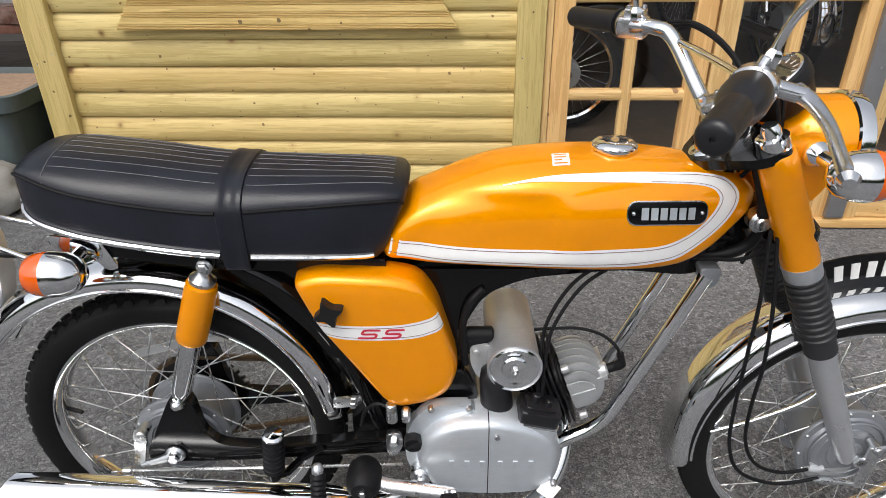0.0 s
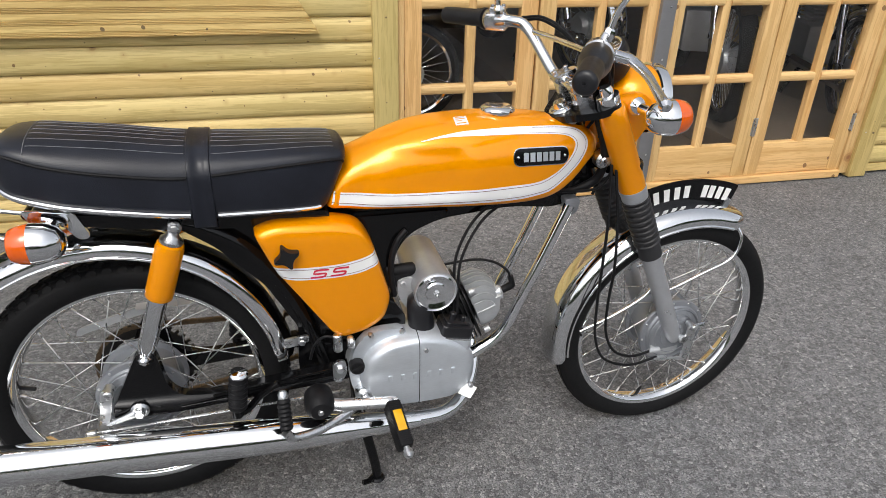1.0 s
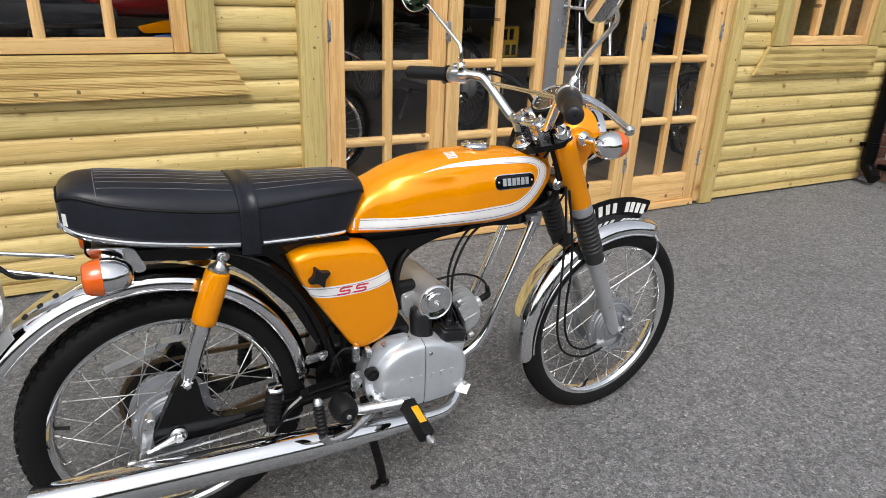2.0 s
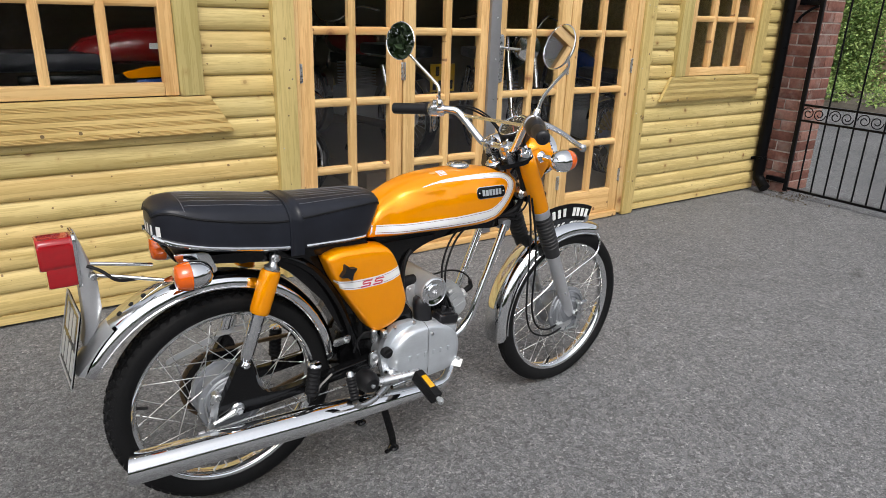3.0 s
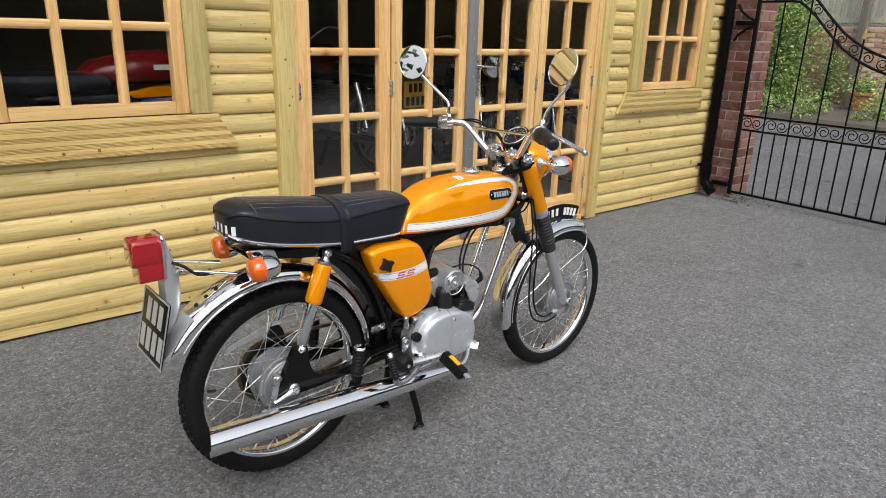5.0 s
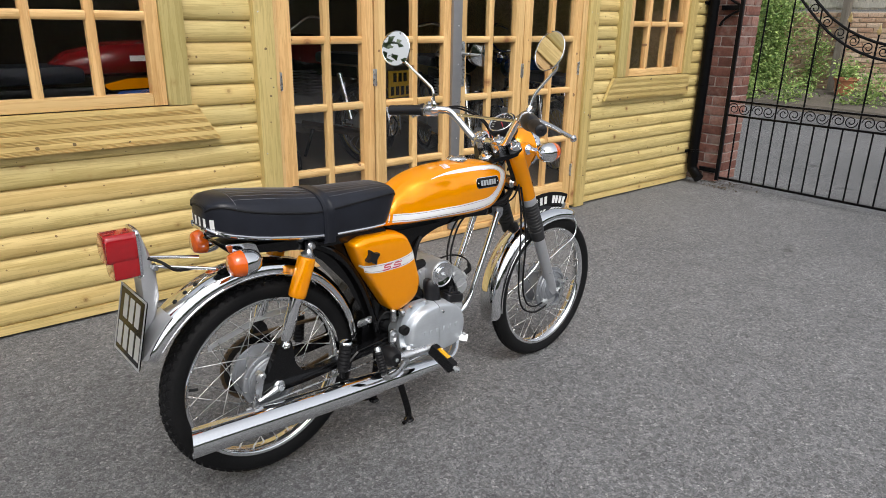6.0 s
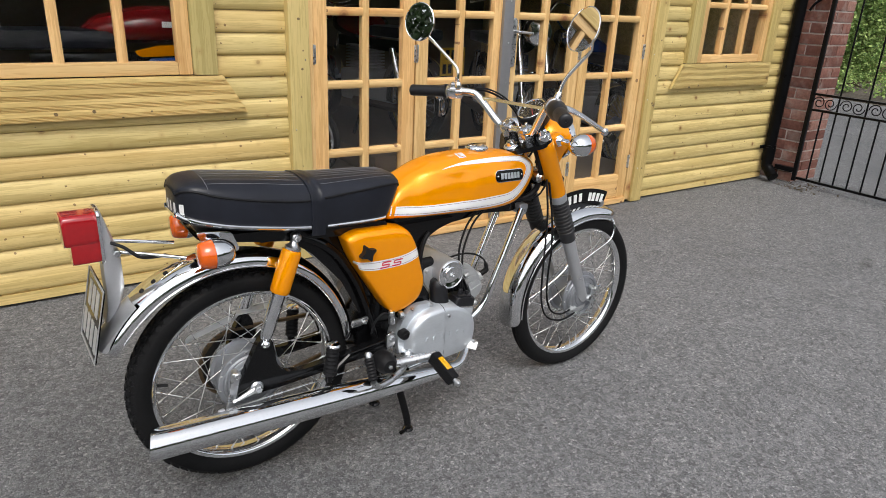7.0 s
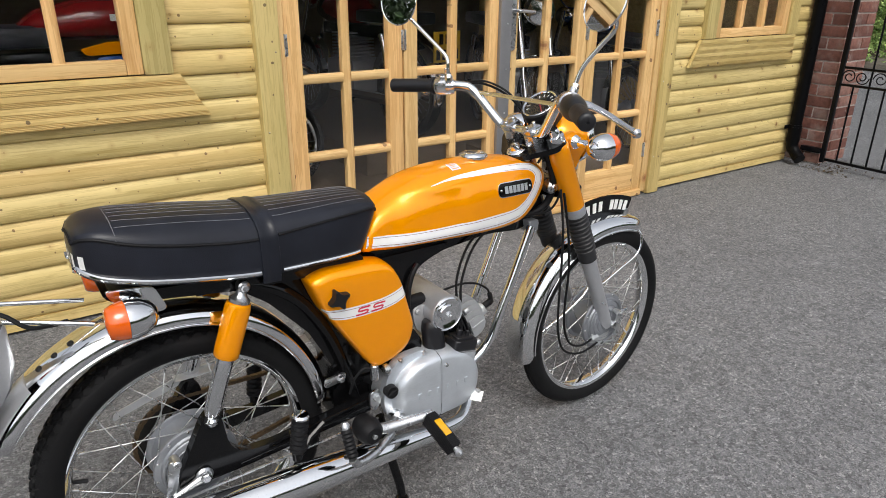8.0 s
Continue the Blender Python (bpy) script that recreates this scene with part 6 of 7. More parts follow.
    part("cable", tubed(curve_pts([(0.812, s * 0.190, 0.922), (0.835, s * 0.150, 0.929), (0.866, s * 0.095, 0.908), (0.892, s * 0.058, 0.865), (0.902, s * 0.045, 0.80), (0.895, s * 0.035, 0.74)]), 0.0031, 8), RUBBER, hb, "black control cable")
part("cable", tubed(curve_pts([(0.805, 0.180, 0.930), (0.832, 0.135, 0.936), (0.862, 0.085, 0.915), (0.888, 0.045, 0.868), (0.900, 0.02, 0.80)]), 0.0026, 8), RUBBER, hb, "black switch cable")
part("throttle_cable", tubed(curve_pts([(0.800, -0.190, 0.930), (0.832, -0.130, 0.925), (0.872, -0.075, 0.885), (0.895, -0.05, 0.82), (0.87, -0.03, 0.76)]), 0.0030, 8), RUBBER, hb, "black control cable")

sp = new("speedometer")
sp.parent = moto
tagged(sp, "round black speedometer with chrome bezel")
sm = between((0.900, 0.0, 0.884), (0.872, 0.0, 0.922))
part("case", lathed([(0.0, -0.045), (0.030, -0.044), (0.041, -0.034), (0.0460, -0.012), (0.0485, -0.008), (0.0495, 0.004), (0.0480, 0.012), (0.0440, 0.0145), (0.0425, 0.010), (0.0, 0.006)], 40, sm), BLACK_M, sp)
part("bezel", lathed([(0.0440, 0.0140), (0.0425, 0.0160), (0.0395, 0.0150), (0.0385, 0.0120)], 40, sm), CHROME, sp)
part("dial", slabbed(circle(0.041, 40), 0.0060, 0.0084, 0.0, sm), BLACK_M, sp, smooth=0)
for i in range(13):
    a = radians(-130 + i * 260 / 12)
    part("tick", boxed(-0.0009, 0.0009, 0.0085, 0.0095, 0.028, 0.036, m=sm @ pose(0, 0, 0, 0, math.degrees(a), 0)), WHITE_B, sp, smooth=0)
part("needle", boxed(-0.0010, 0.0010, 0.0095, 0.0105, -0.006, 0.028, m=sm @ pose(0, 0, 0, 0, -130, 0)), RED_P, sp, smooth=0)
gl_ = part("glass", slabbed(circle(0.039, 40), 0.0122, 0.0132, 0.0, sm), PANE, sp, smooth=0)
gl_.visible_shadow = False


def wing_mirror(stem, centre, normal):
    d = new("wing_mirror")
    d.parent = moto
    tagged(d, "round chrome mirror on a bent stem")
    part("stem", tubed(curve_pts(stem, 6), 0.0048, 12), CHROME, d)
    part("stem_nut", lathed([(0, -0.006), (0.009, -0.006), (0.009, 0.010), (0.006, 0.014), (0, 0.014)], 6, between(stem[0], stem[1])), CHROME, d)
    c, n = Vector(centre), Vector(normal).normalized()
    m = between(c, c + n)
    part("back", lathed([(0.0, -0.020), (0.022, -0.018), (0.045, -0.010), (0.0545, 0.000), (0.0555, 0.003), (0.0535, 0.0045), (0.0525, 0.002)], 44, m), CHROME, d, "chrome mirror shell")
    part("face", slabbed(circle(0.0528, 48), 0.0016, 0.0026, 0.0, m), MIRROR, d, "mirror glass", smooth=0)


wing_mirror([(0.752, 0.176, 0.940), (0.750, 0.176, 0.965), (0.750, 0.180, 0.990), (0.744, 0.200, 1.010), (0.722, 0.272, 1.064), (0.702, 0.292, 1.092), (0.692, 0.290, 1.108)], (0.684, 0.288, 1.117), (-0.95, -0.30, 0.10))
wing_mirror([(0.788, -0.206, 0.962), (0.794, -0.208, 0.985), (0.802, -0.216, 1.012), (0.818, -0.242, 1.052), (0.826, -0.262, 1.078), (0.818, -0.272, 1.098), (0.796, -0.273, 1.118)], (0.786, -0.272, 1.131), (-0.93, 0.10, 0.30))

# ---- fuel tank ----
tank_rows = [(0.366, 0.658, 0.724, 0.060), (0.376, 0.650, 0.736, 0.068), (0.40, 0.648, 0.748, 0.072), (0.44, 0.644, 0.765, 0.080), (0.50, 0.641, 0.781, 0.0865), (0.56, 0.638, 0.789, 0.0905), (0.63, 0.634, 0.7935, 0.092), (0.70, 0.631, 0.7930, 0.0895), (0.76, 0.631, 0.7885, 0.083), (0.80, 0.638, 0.7820, 0.0755), (0.835, 0.659, 0.7735, 0.0660), (0.865, 0.688, 0.7625, 0.0535), (0.885, 0.704, 0.7500, 0.0395), (0.898, 0.716, 0.7375, 0.0230), (0.9035, 0.7245, 0.7290, 0.0090)]
tb = bmesh.new()
rings = []
NT = 90
for i in range(NT + 1):
    t = i / NT
    x = 0.366 + (0.9035 - 0.366) * (t if t < 0.8 else 0.8 + 0.2 * (1 - (1 - (t - 0.8) / 0.2) ** 1.8))
    zb, zt, w = table(tank_rows, x)
    zm = zb + 0.30 * (zt - zb)
    ring = []
    for k_ in range(64):
        a = 2 * math.pi * k_ / 64
        c, s = math.cos(a), math.sin(a)
        n = 2.7 if s > 0 else 4.0
        yy = w * math.copysign(abs(c) ** (2 / n), c)
        zz = zm + ((zt - zm) if s > 0 else (zm - zb)) * math.copysign(abs(s) ** (2 / n), s)
        dent = 0.0065 * smooth_step(0.385, 0.43, x - 0.25 * (zz - 0.70)) * (1 - smooth_step(0.585, 0.635, x)) * smooth_step(0.655, 0.69, zz) * (1 - smooth_step(0.744, 0.764, zz))
        yy -= math.copysign(dent, yy) * (1 if abs(c) > 0.25 else 0)
        shear = 0.42 * (zz - 0.66) * (1 - smooth_step(0.366, 0.60, x))
        ring.append((x + shear, yy, zz))
    rings.append(ring)
quads(tb, rings)
tank_tree = tree_of(tb)
tank = part("fuel_tank", tb, ORANGE, moto, "orange fuel tank with white side stripe", smooth=60)

# ---- seat ----
seat_rows = [(-0.136, 0.731, 0.768, 0.776, 0.022), (-0.133, 0.727, 0.780, 0.789, 0.040), (-0.124, 0.722, 0.789, 0.801, 0.058), (-0.103, 0.714, 0.791, 0.810, 0.0755), (-0.066, 0.705, 0.780, 0.811, 0.0880), (-0.03, 0.697, 0.771, 0.807, 0.0940), (0.04, 0.684, 0.757, 0.799, 0.0965), (0.14, 0.668, 0.743, 0.785, 0.0945), (0.25, 0.660, 0.746, 0.777, 0.087), (0.33, 0.656, 0.750, 0.771, 0.079), (0.358, 0.657, 0.748, 0.765, 0.072), (0.366, 0.664, 0.740, 0.758, 0.065)]


def seat_ring(x, grow=0.0, low=0.0):
    zb, zp, zt, w = table(seat_rows, x)
    w += grow
    zb -= low
    prof = [(0.0, zb), (w * 0.80, zb), (w * 0.945, zb + 0.003), (w * 0.985, zb + 0.012), (w * 1.0, zb + (zp - zb) * 0.5), (w * 0.985, zp - 0.008), (w * 0.968, zp), (w * 0.93, zp + 0.010 * min(1, (zt - zp) / 0.025) + grow), (w * 0.78, zp + (zt - zp) * 0.60 + grow), (w * 0.55, zp + (zt - zp) * 0.86 + grow), (w * 0.28, zp + (zt - zp) * 0.97 + grow), (0.0, zt + grow)]
    pts = [(y, z) for y, z in prof] + [(-y, z) for y, z in prof[1:-1][::-1]]
    sh = 0.42 * smooth_step(0.20, 0.37, x)
    return [(x + sh * (z - 0.66), y, z) for y, z in pts]


sb = bmesh.new()
xs_ = [-0.136, -0.135, -0.133, -0.130, -0.127, -0.122, -0.115, -0.107] + [-0.096 + i * 0.0148 for i in range(30)] + [0.345, 0.352, 0.358, 0.363, 0.366]
quads(sb, [seat_ring(x) for x in sorted(xs_)])
seat_tree = tree_of(sb)
seat = part("seat", sb, VINYL, moto, "long black vinyl seat with a strap and chrome edge", smooth=55)
for s in (-1, 1):
    def edge_line(idx, x0, x1, n, out):
        pts = []
        for i in range(n + 1):
            x = x0 + (x1 - x0) * i / n
            p = seat_ring(x)[idx if s > 0 else (22 - idx)]
            pts.append((p[0], p[1] + s * out, p[2]))
        return pts
    part("piping", tubed(edge_line(6, -0.133, 0.148, 40, 0.0006), 0.0028, 8), RUBBER, seat)
    part("piping", tubed(edge_line(6, 0.186, 0.364, 30, 0.0006), 0.0028, 8), RUBBER, seat)
    part("chrome_edge", tubed(edge_line(3, -0.133, 0.146, 50, 0.002), 0.0042, 8), CHROME, seat, "chromed seat edge")
    part("chrome_edge", tubed(edge_line(3, 0.188, 0.352, 30, 0.002), 0.0042, 8), CHROME, seat, "chromed seat edge")
part("piping", tubed([seat_ring(-0.1335)[i] for i in (6, 7, 8, 9, 10, 11, 12, 13, 14, 15, 16)], 0.0027, 6), RUBBER, seat)
part("chrome_edge", tubed([(p[0] - 0.002, p[1], p[2] + 0.004) for p in (seat_ring(-0.1335)[i] for i in (3, 2, 1, 0, 21, 20, 19))], 0.0042, 8), CHROME, seat)
stp = bmesh.new()
quads(stp, [seat_ring(x, g, 0.014) for x, g in ((0.149, 0.0005), (0.150, 0.0028), (0.158, 0.0032), (0.159, 0.0026), (0.175, 0.0026), (0.176, 0.0032), (0.184, 0.0028), (0.185, 0.0005))], True, False)
part("strap", stp, VINYL, seat, "black vinyl grab strap", smooth=50)
for y in (-0.062, -0.044, -0.026, -0.008, 0.010, 0.028, 0.046, 0.064):
    for xa, xb in ((-0.072, 0.146), (0.188, 0.385)):
        pts = []
        for i in range(25):
            x = xa + (xb - xa) * i / 24
            yy = y * (1.0 if x < 0.2 else 1 - 0.22 * (x - 0.2) / 0.19)
            h, nrm, _, _ = seat_tree.ray_cast(Vector((x, yy, 1.0)), Vector((0, 0, -1)))
            if h:
                pts.append(h + Vector((0, 0, 0.0003)))
        if len(pts) > 3:
            part("seam", tubed(pts, 0.0006, 5), THREAD, seat)
pts = []
for i in range(33):
    y = -0.088 + 0.176 * i / 32
    h, nrm, _, _ = seat_tree.ray_cast(Vector((-0.075, y, 1.0)), Vector((0, 0, -1)))
    if h:
        pts.append(h + Vector((0, 0, 0.0003)))
part("seam", tubed(pts, 0.0006, 5), THREAD, seat)
for i in range(6):
    y = -0.055 + i * 0.022
    b = bmesh.new()
    rows_ = []
    for dz in (0.740, 0.751, 0.762):
        row = []
        for dy in (-0.0050, 0.0050):
            h, nrm, _, _ = seat_tree.ray_cast(Vector((-0.5, y + dy, dz)), Vector((1, 0, 0)))
            row.append(b.verts.new(h + Vector((-0.001, 0, 0))) if h else None)
        rows_.append(row)
    for p, q in zip(rows_, rows_[1:]):
        if all(p + q):
            b.faces.new((p[0], p[1], q[1], q[0]))
    part("mark", b, WHITE_B, seat, "white bar on the seat back", smooth=0)

# ---- side covers ----
side_o = [(0.236, 0.634), (0.272, 0.646), (0.380, 0.640), (0.419, 0.630), (0.443, 0.590), (0.476, 0.470), (0.461, 0.424), (0.424, 0.404), (0.383, 0.395), (0.361, 0.408), (0.262, 0.565)]
side_r = [0.012, 0.02, 0.02, 0.02, 0.02, 0.02, 0.02, 0.01, 0.01, 0.02, 0.03]
base = round_outline(side_o, side_r, 5)
cx, cz = 0.355, 0.530


def cover_rings(s):
    out = []
    for y, g in ((-0.045, 1.0), (-0.070, 1.0), (-0.082, 0.990), (-0.090, 0.970), (-0.0950, 0.935), (-0.0980, 0.87), (-0.0995, 0.70), (-0.1005, 0.45), (-0.101, 0.15)):
        out.append([(cx + (x - cx) * g, -s * y, cz + (z - cz) * g) for x, z in base])
    return out


for s in (-1, 1):
    b = bmesh.new()
    quads(b, cover_rings(s))
    if s < 0:
        cover_tree = tree_of(b)
    cover = part("side_cover", b, ORANGE, moto, "orange side cover with white band", smooth=60)
    if s < 0:
        right_cover = cover
star = bmesh.new()
sp_ = []
for i in range(8):
    a = radians(45 * i + 20)
    r = 0.0250 if i % 2 == 0 else 0.0115
    sp_.append((0.289 + r * math.cos(a), 0.592 + r * math.sin(a)))
slab(star, round_outline(sp_, 0.0045, 4), -0.116, -0.099, 0.003)
part("knob", star, BLACK_M, right_cover, "black star-shaped knob")

# white band and red marks on the right cover
top_l = line2([(0.262, 0.570), (0.292, 0.5655), (0.334, 0.563), (0.383, 0.564), (0.411, 0.568), (0.430, 0.573), (0.448, 0.580)], 8)
bot_l = line2([(0.272, 0.547), (0.300, 0.5405), (0.334, 0.538), (0.383, 0.538), (0.414, 0.541), (0.435, 0.547), (0.457, 0.555)], 8)
part("band", decal(cover_tree, top_l, bot_l, 5), WHITE_P, right_cover, "white band")
for ln, d in ((top_l, -0.0035), (bot_l, 0.0035)):
    a_ = shifted(ln, d)
    part("pinline", decal(cover_tree, a_, shifted(ln, d * 1.30), 1, 0.0012), PINLINE, right_cover)


def zigzag(x0, z0, w, h, th):
    """A slanted flat mark of three bars joined at the ends, as (edge a, edge b) lines."""
    k_ = 0.7
    mid = [(x0 + w, z0 + h), (x0 + 0.10 * w, z0 + h), (x0, z0 + 0.78 * h), (x0 + 0.12 * w, z0 + 0.52 * h), (x0 + 0.88 * w, z0 + 0.48 * h), (x0 + w, z0 + 0.22 * h), (x0 + 0.90 * w, z0), (x0, z0)]
    mid = [(x + k_ * (z - z0), z) for x, z in mid]
    ln = line2(mid, 6)
    return shifted(ln, th / 2), shifted(ln, -th / 2)


for x0 in (0.327, 0.362):
    ea, eb = zigzag(x0, 0.5425, 0.024, 0.0135, 0.0036)
    part("red_mark", decal(cover_tree, ea, eb, 1, 0.0014), RED_P, right_cover, "slanted red mark")

# ---- tank stripe, badge, cap ----
out_l = line2([(0.375, 0.664), (0.465, 0.657), (0.545, 0.655), (0.624, 0.652), (0.704, 0.650), (0.750, 0.653), (0.785, 0.660), (0.820, 0.683), (0.848, 0.708), (0.862, 0.731), (0.861, 0.748), (0.843, 0.763), (0.806, 0.772), (0.757, 0.777), (0.694, 0.780), (0.618, 0.779), (0.572, 0.774), (0.535, 0.767)], 6)
in_l = line2([(0.381, 0.688), (0.465, 0.681), (0.544, 0.679), (0.621, 0.679), (0.698, 0.680), (0.742, 0.680), (0.768, 0.684), (0.795, 0.696), (0.816, 0.713), (0.830, 0.732), (0.832, 0.744), (0.820, 0.755), (0.790, 0.762), (0.740, 0.767), (0.693, 0.770), (0.617, 0.772), (0.572, 0.771), (0.535, 0.766)], 6)
for s in (-1, 1):
    part("stripe", decal(tank_tree, out_l, in_l, 5, 0.0008, s), WHITE_P, tank, "white stripe")
    a_ = [(o[0] + (i_[0] - o[0]) * 0.16, o[1] + (i_[1] - o[1]) * 0.16) for o, i_ in zip(out_l, in_l)]
    b_ = [(o[0] + (i_[0] - o[0]) * 0.20, o[1] + (i_[1] - o[1]) * 0.20) for o, i_ in zip(out_l, in_l)]
    part("pinline", decal(tank_tree, a_[:80], b_[:80], 1, 0.0012, s), PINLINE, tank)
    a_ = [(o[0] + (i_[0] - o[0]) * 0.83, o[1] + (i_[1] - o[1]) * 0.83) for o, i_ in zip(out_l, in_l)]
    b_ = [(o[0] + (i_[0] - o[0]) * 0.87, o[1] + (i_[1] - o[1]) * 0.87) for o, i_ in zip(out_l, in_l)]
    part("pinline", decal(tank_tree, a_[:80], b_[:80], 1, 0.0012, s), PINLINE, tank)
    # oval badge, laid on the curved side
    ax, az, tilt = 0.758, 0.7285, -0.070

    def lay(u_, v_, lift):
        p = on_side(tank_tree, ax + u_, az + v_ + tilt * u_, lift, s)
        return p

    def oval(hw, hh, lift, depth):
        bm_ = bmesh.new()
        ol = round_outline([(-hw, -hh), (hw, -hh), (hw, hh), (-hw, hh)], hh * 0.95, 6)
        up = [lay(u_, v_, lift) for u_, v_ in ol]
        dn = [lay(u_, v_, lift - depth) for u_, v_ in ol]
        mid_ = [lay(u_ * 0.5, v_ * 0.5, lift) for u_, v_ in ol]
        quads(bm_, [dn, up, mid_, [lay(u_ * 0.05, v_ * 0.05, lift) for u_, v_ in ol]])
        return bm_
    badge = part("badge", oval(0.0580, 0.0165, 0.0022, 0.004), CHROME, tank, "oval black badge with silver rim")
    part("badge_face", oval(0.0560, 0.0148, 0.0030, 0.002), BLACK_P, badge, smooth=50)
    for u_ in (-0.0485, 0.0485):
        c_ = lay(u_, 0, 0.003)
        part("stud", lathed([(0, 0.0022), (0.0022, 0.0016), (0.0032, 0.0)], 12, between(c_, c_ + Vector((0, s, 0.15)))), CHROME, badge)
    for i in range(6):
        u_ = -0.033 + i * 0.0132
        bm_ = bmesh.new()
        ol = [(u_ - 0.0048, -0.0078), (u_ + 0.0048, -0.0078), (u_ + 0.0048, 0.0078), (u_ - 0.0048, 0.0078)]
        quads(bm_, [[lay(p, q, 0.0028) for p, q in ol], [lay(p, q, 0.0042) for p, q in ol]])
        part("badge_mark", bm_, POLISHED, badge, "silver bar", smooth=0)

fc = new("filler_cap")
fc.parent = moto
tagged(fc, "round chromed fuel filler cap")
cm = between((0.696, 0.0, 0.788), (0.698, 0.0, 0.9)) @ Matrix.Diagonal((0.84, 1.0, 0.84, 1.0))
part("neck", lathed([(0.034, -0.004), (0.0345, 0.004), (0.032, 0.006), (0.0, 0.006)], 40, cm), CHROME, fc)
kn = bmesh.new()
lathe(kn, [(0.0, 0.018), (0.018, 0.0185), (0.030, 0.0170), (0.0355, 0.0135), (0.0375, 0.010), (0.0370, 0.006), (0.0, 0.006)], 48, cm)
for i in range(16):
    box(kn, 0.0345, 0.0385, 0.0055, 0.012, -0.003, 0.003, 0.001, cm @ pose(0, 0, 0, 0, 22.5 * i, 0))
part("cap", kn, CHROME, fc)
# small warning sticker on top of the tank
stk = bmesh.new()
grid = []
for i in range(5):
    row = []
    for j in range(5):
        x, y = 0.603 + 0.024 * i / 4 + 0.002 * j / 4, -0.046 + 0.029 * j / 4
        h, nrm, _, _ = tank_tree.ray_cast(Vector((x, y, 1.0)), Vector((0, 0, -1)))
        row.append(stk.verts.new(h + Vector((0, 0, 0.0006))))
    grid.append(row)
for a_, b_ in zip(grid, grid[1:]):
    for i in range(4):
        stk.faces.new((a_[i], a_[i + 1], b_[i + 1], b_[i]))
part("sticker", stk, WHITE_P, tank, "small white sticker with orange lines")
for j, (xa, xb) in enumerate(((0.606, 0.624), (0.607, 0.617), (0.607, 0.624), (0.608, 0.625))):
    lb = bmesh.new()
    y = -0.0415 + j * 0.0068
    row = []
    for i in range(4):
        for dy in (-0.0012, 0.0012):
            h, nrm, _, _ = tank_tree.ray_cast(Vector((xa + (xb - xa) * i / 3, y + dy, 1.0)), Vector((0, 0, -1)))
            row.append(lb.verts.new(h + Vector((0, 0, 0.0011))))
    for i in range(3):
        lb.faces.new((row[2 * i], row[2 * i + 1], row[2 * i + 3], row[2 * i + 2]))
    part("sticker_line", lb, ORANGE, tank)

# ---- tail lamp, bracket and rear plate ----
tl = new("tail_lamp")
tl.parent = moto
tagged(tl, "red tail lamp on a silver bracket")
TY = 0.026


def slab_y(outline, x0, x1, bevel):
    """A (y, z) outline given depth along x."""
    return slabbed(outline, -x1, -x0, bevel, Matrix(((0, -1, 0, 0), (1, 0, 0, TY), (0, 0, 1, 0), (0, 0, 0, 1))))


up_o = round_outline([(-0.032, 0.684), (0.032, 0.684), (0.032, 0.750), (-0.032, 0.750)], 0.014, 6)
part("lens", slab_y(up_o, -0.346, -0.281, 0.006), RED_L, tl, "red plastic lens")
lo_o = round_outline([(-0.0295, 0.645), (0.0295, 0.645), (0.0295, 0.697), (-0.0295, 0.697)], 0.008, 6)
part("lower_lens", slab_y(lo_o, -0.335, -0.281, 0.004), RED_L, tl, "red plastic lower lens")
ri = round_outline([(-0.032, 0.637), (0.032, 0.637), (0.0365, 0.69), (0.0365, 0.757), (-0.0365, 0.757), (-0.0365, 0.69)], 0.014, 5)
part("rim", slab_y(ri, -0.282, -0.275, 0.002), CHROME, tl, "chrome lens rim")
br = bmesh.new()
rings = []
for x, z, hw, dx in ((-0.275, 0.752, 0.034, 0.004), (-0.272, 0.725, 0.036, 0.010), (-0.270, 0.690, 0.037, 0.020), (-0.266, 0.640, 0.036, 0.028), (-0.266, 0.580, 0.034, 0.029), (-0.272, 0.540, 0.032, 0.022), (-0.286, 0.505, 0.030, 0.012)):
    rings.append([(x + a * dx * 0.62 + dx * 0.1, TY + b * hw * 0.80, z + a * dx * 0.15) for a, b in ((-1, -0.9), (-0.6, -1), (0.6, -1), (1, -0.8), (1, 0.8), (0.6, 1), (-0.6, 1), (-1, 0.9))])
quads(br, rings)
part("bracket", br, SILVER, tl, "silver cast bracket", smooth=40)
b = bmesh.new()
rod(b, (-0.256, -0.012, 0.668), (-0.256, -0.034, 0.668), 0.008, 6)
part("bolt", b, STEEL, tl)
for s, zz in ((-1, 0.665), (1, 0.668)):
    part("stay", tubed([(-0.254, TY + s * 0.034, zz), (-0.20, TY * 0.6 + s * 0.040, zz - 0.010), (-0.125, s * 0.050, zz - 0.024)], 0.0042, 10), CHROME, tl, "thin chrome stay rod")
part("cable", tubed(curve_pts([(-0.262, -0.007, 0.686), (-0.240, -0.022, 0.676), (-0.215, -0.034, 0.655), (-0.185, -0.030, 0.648), (-0.160, -0.022, 0.645)]), 0.0038, 8), RUBBER, tl, "black cable")
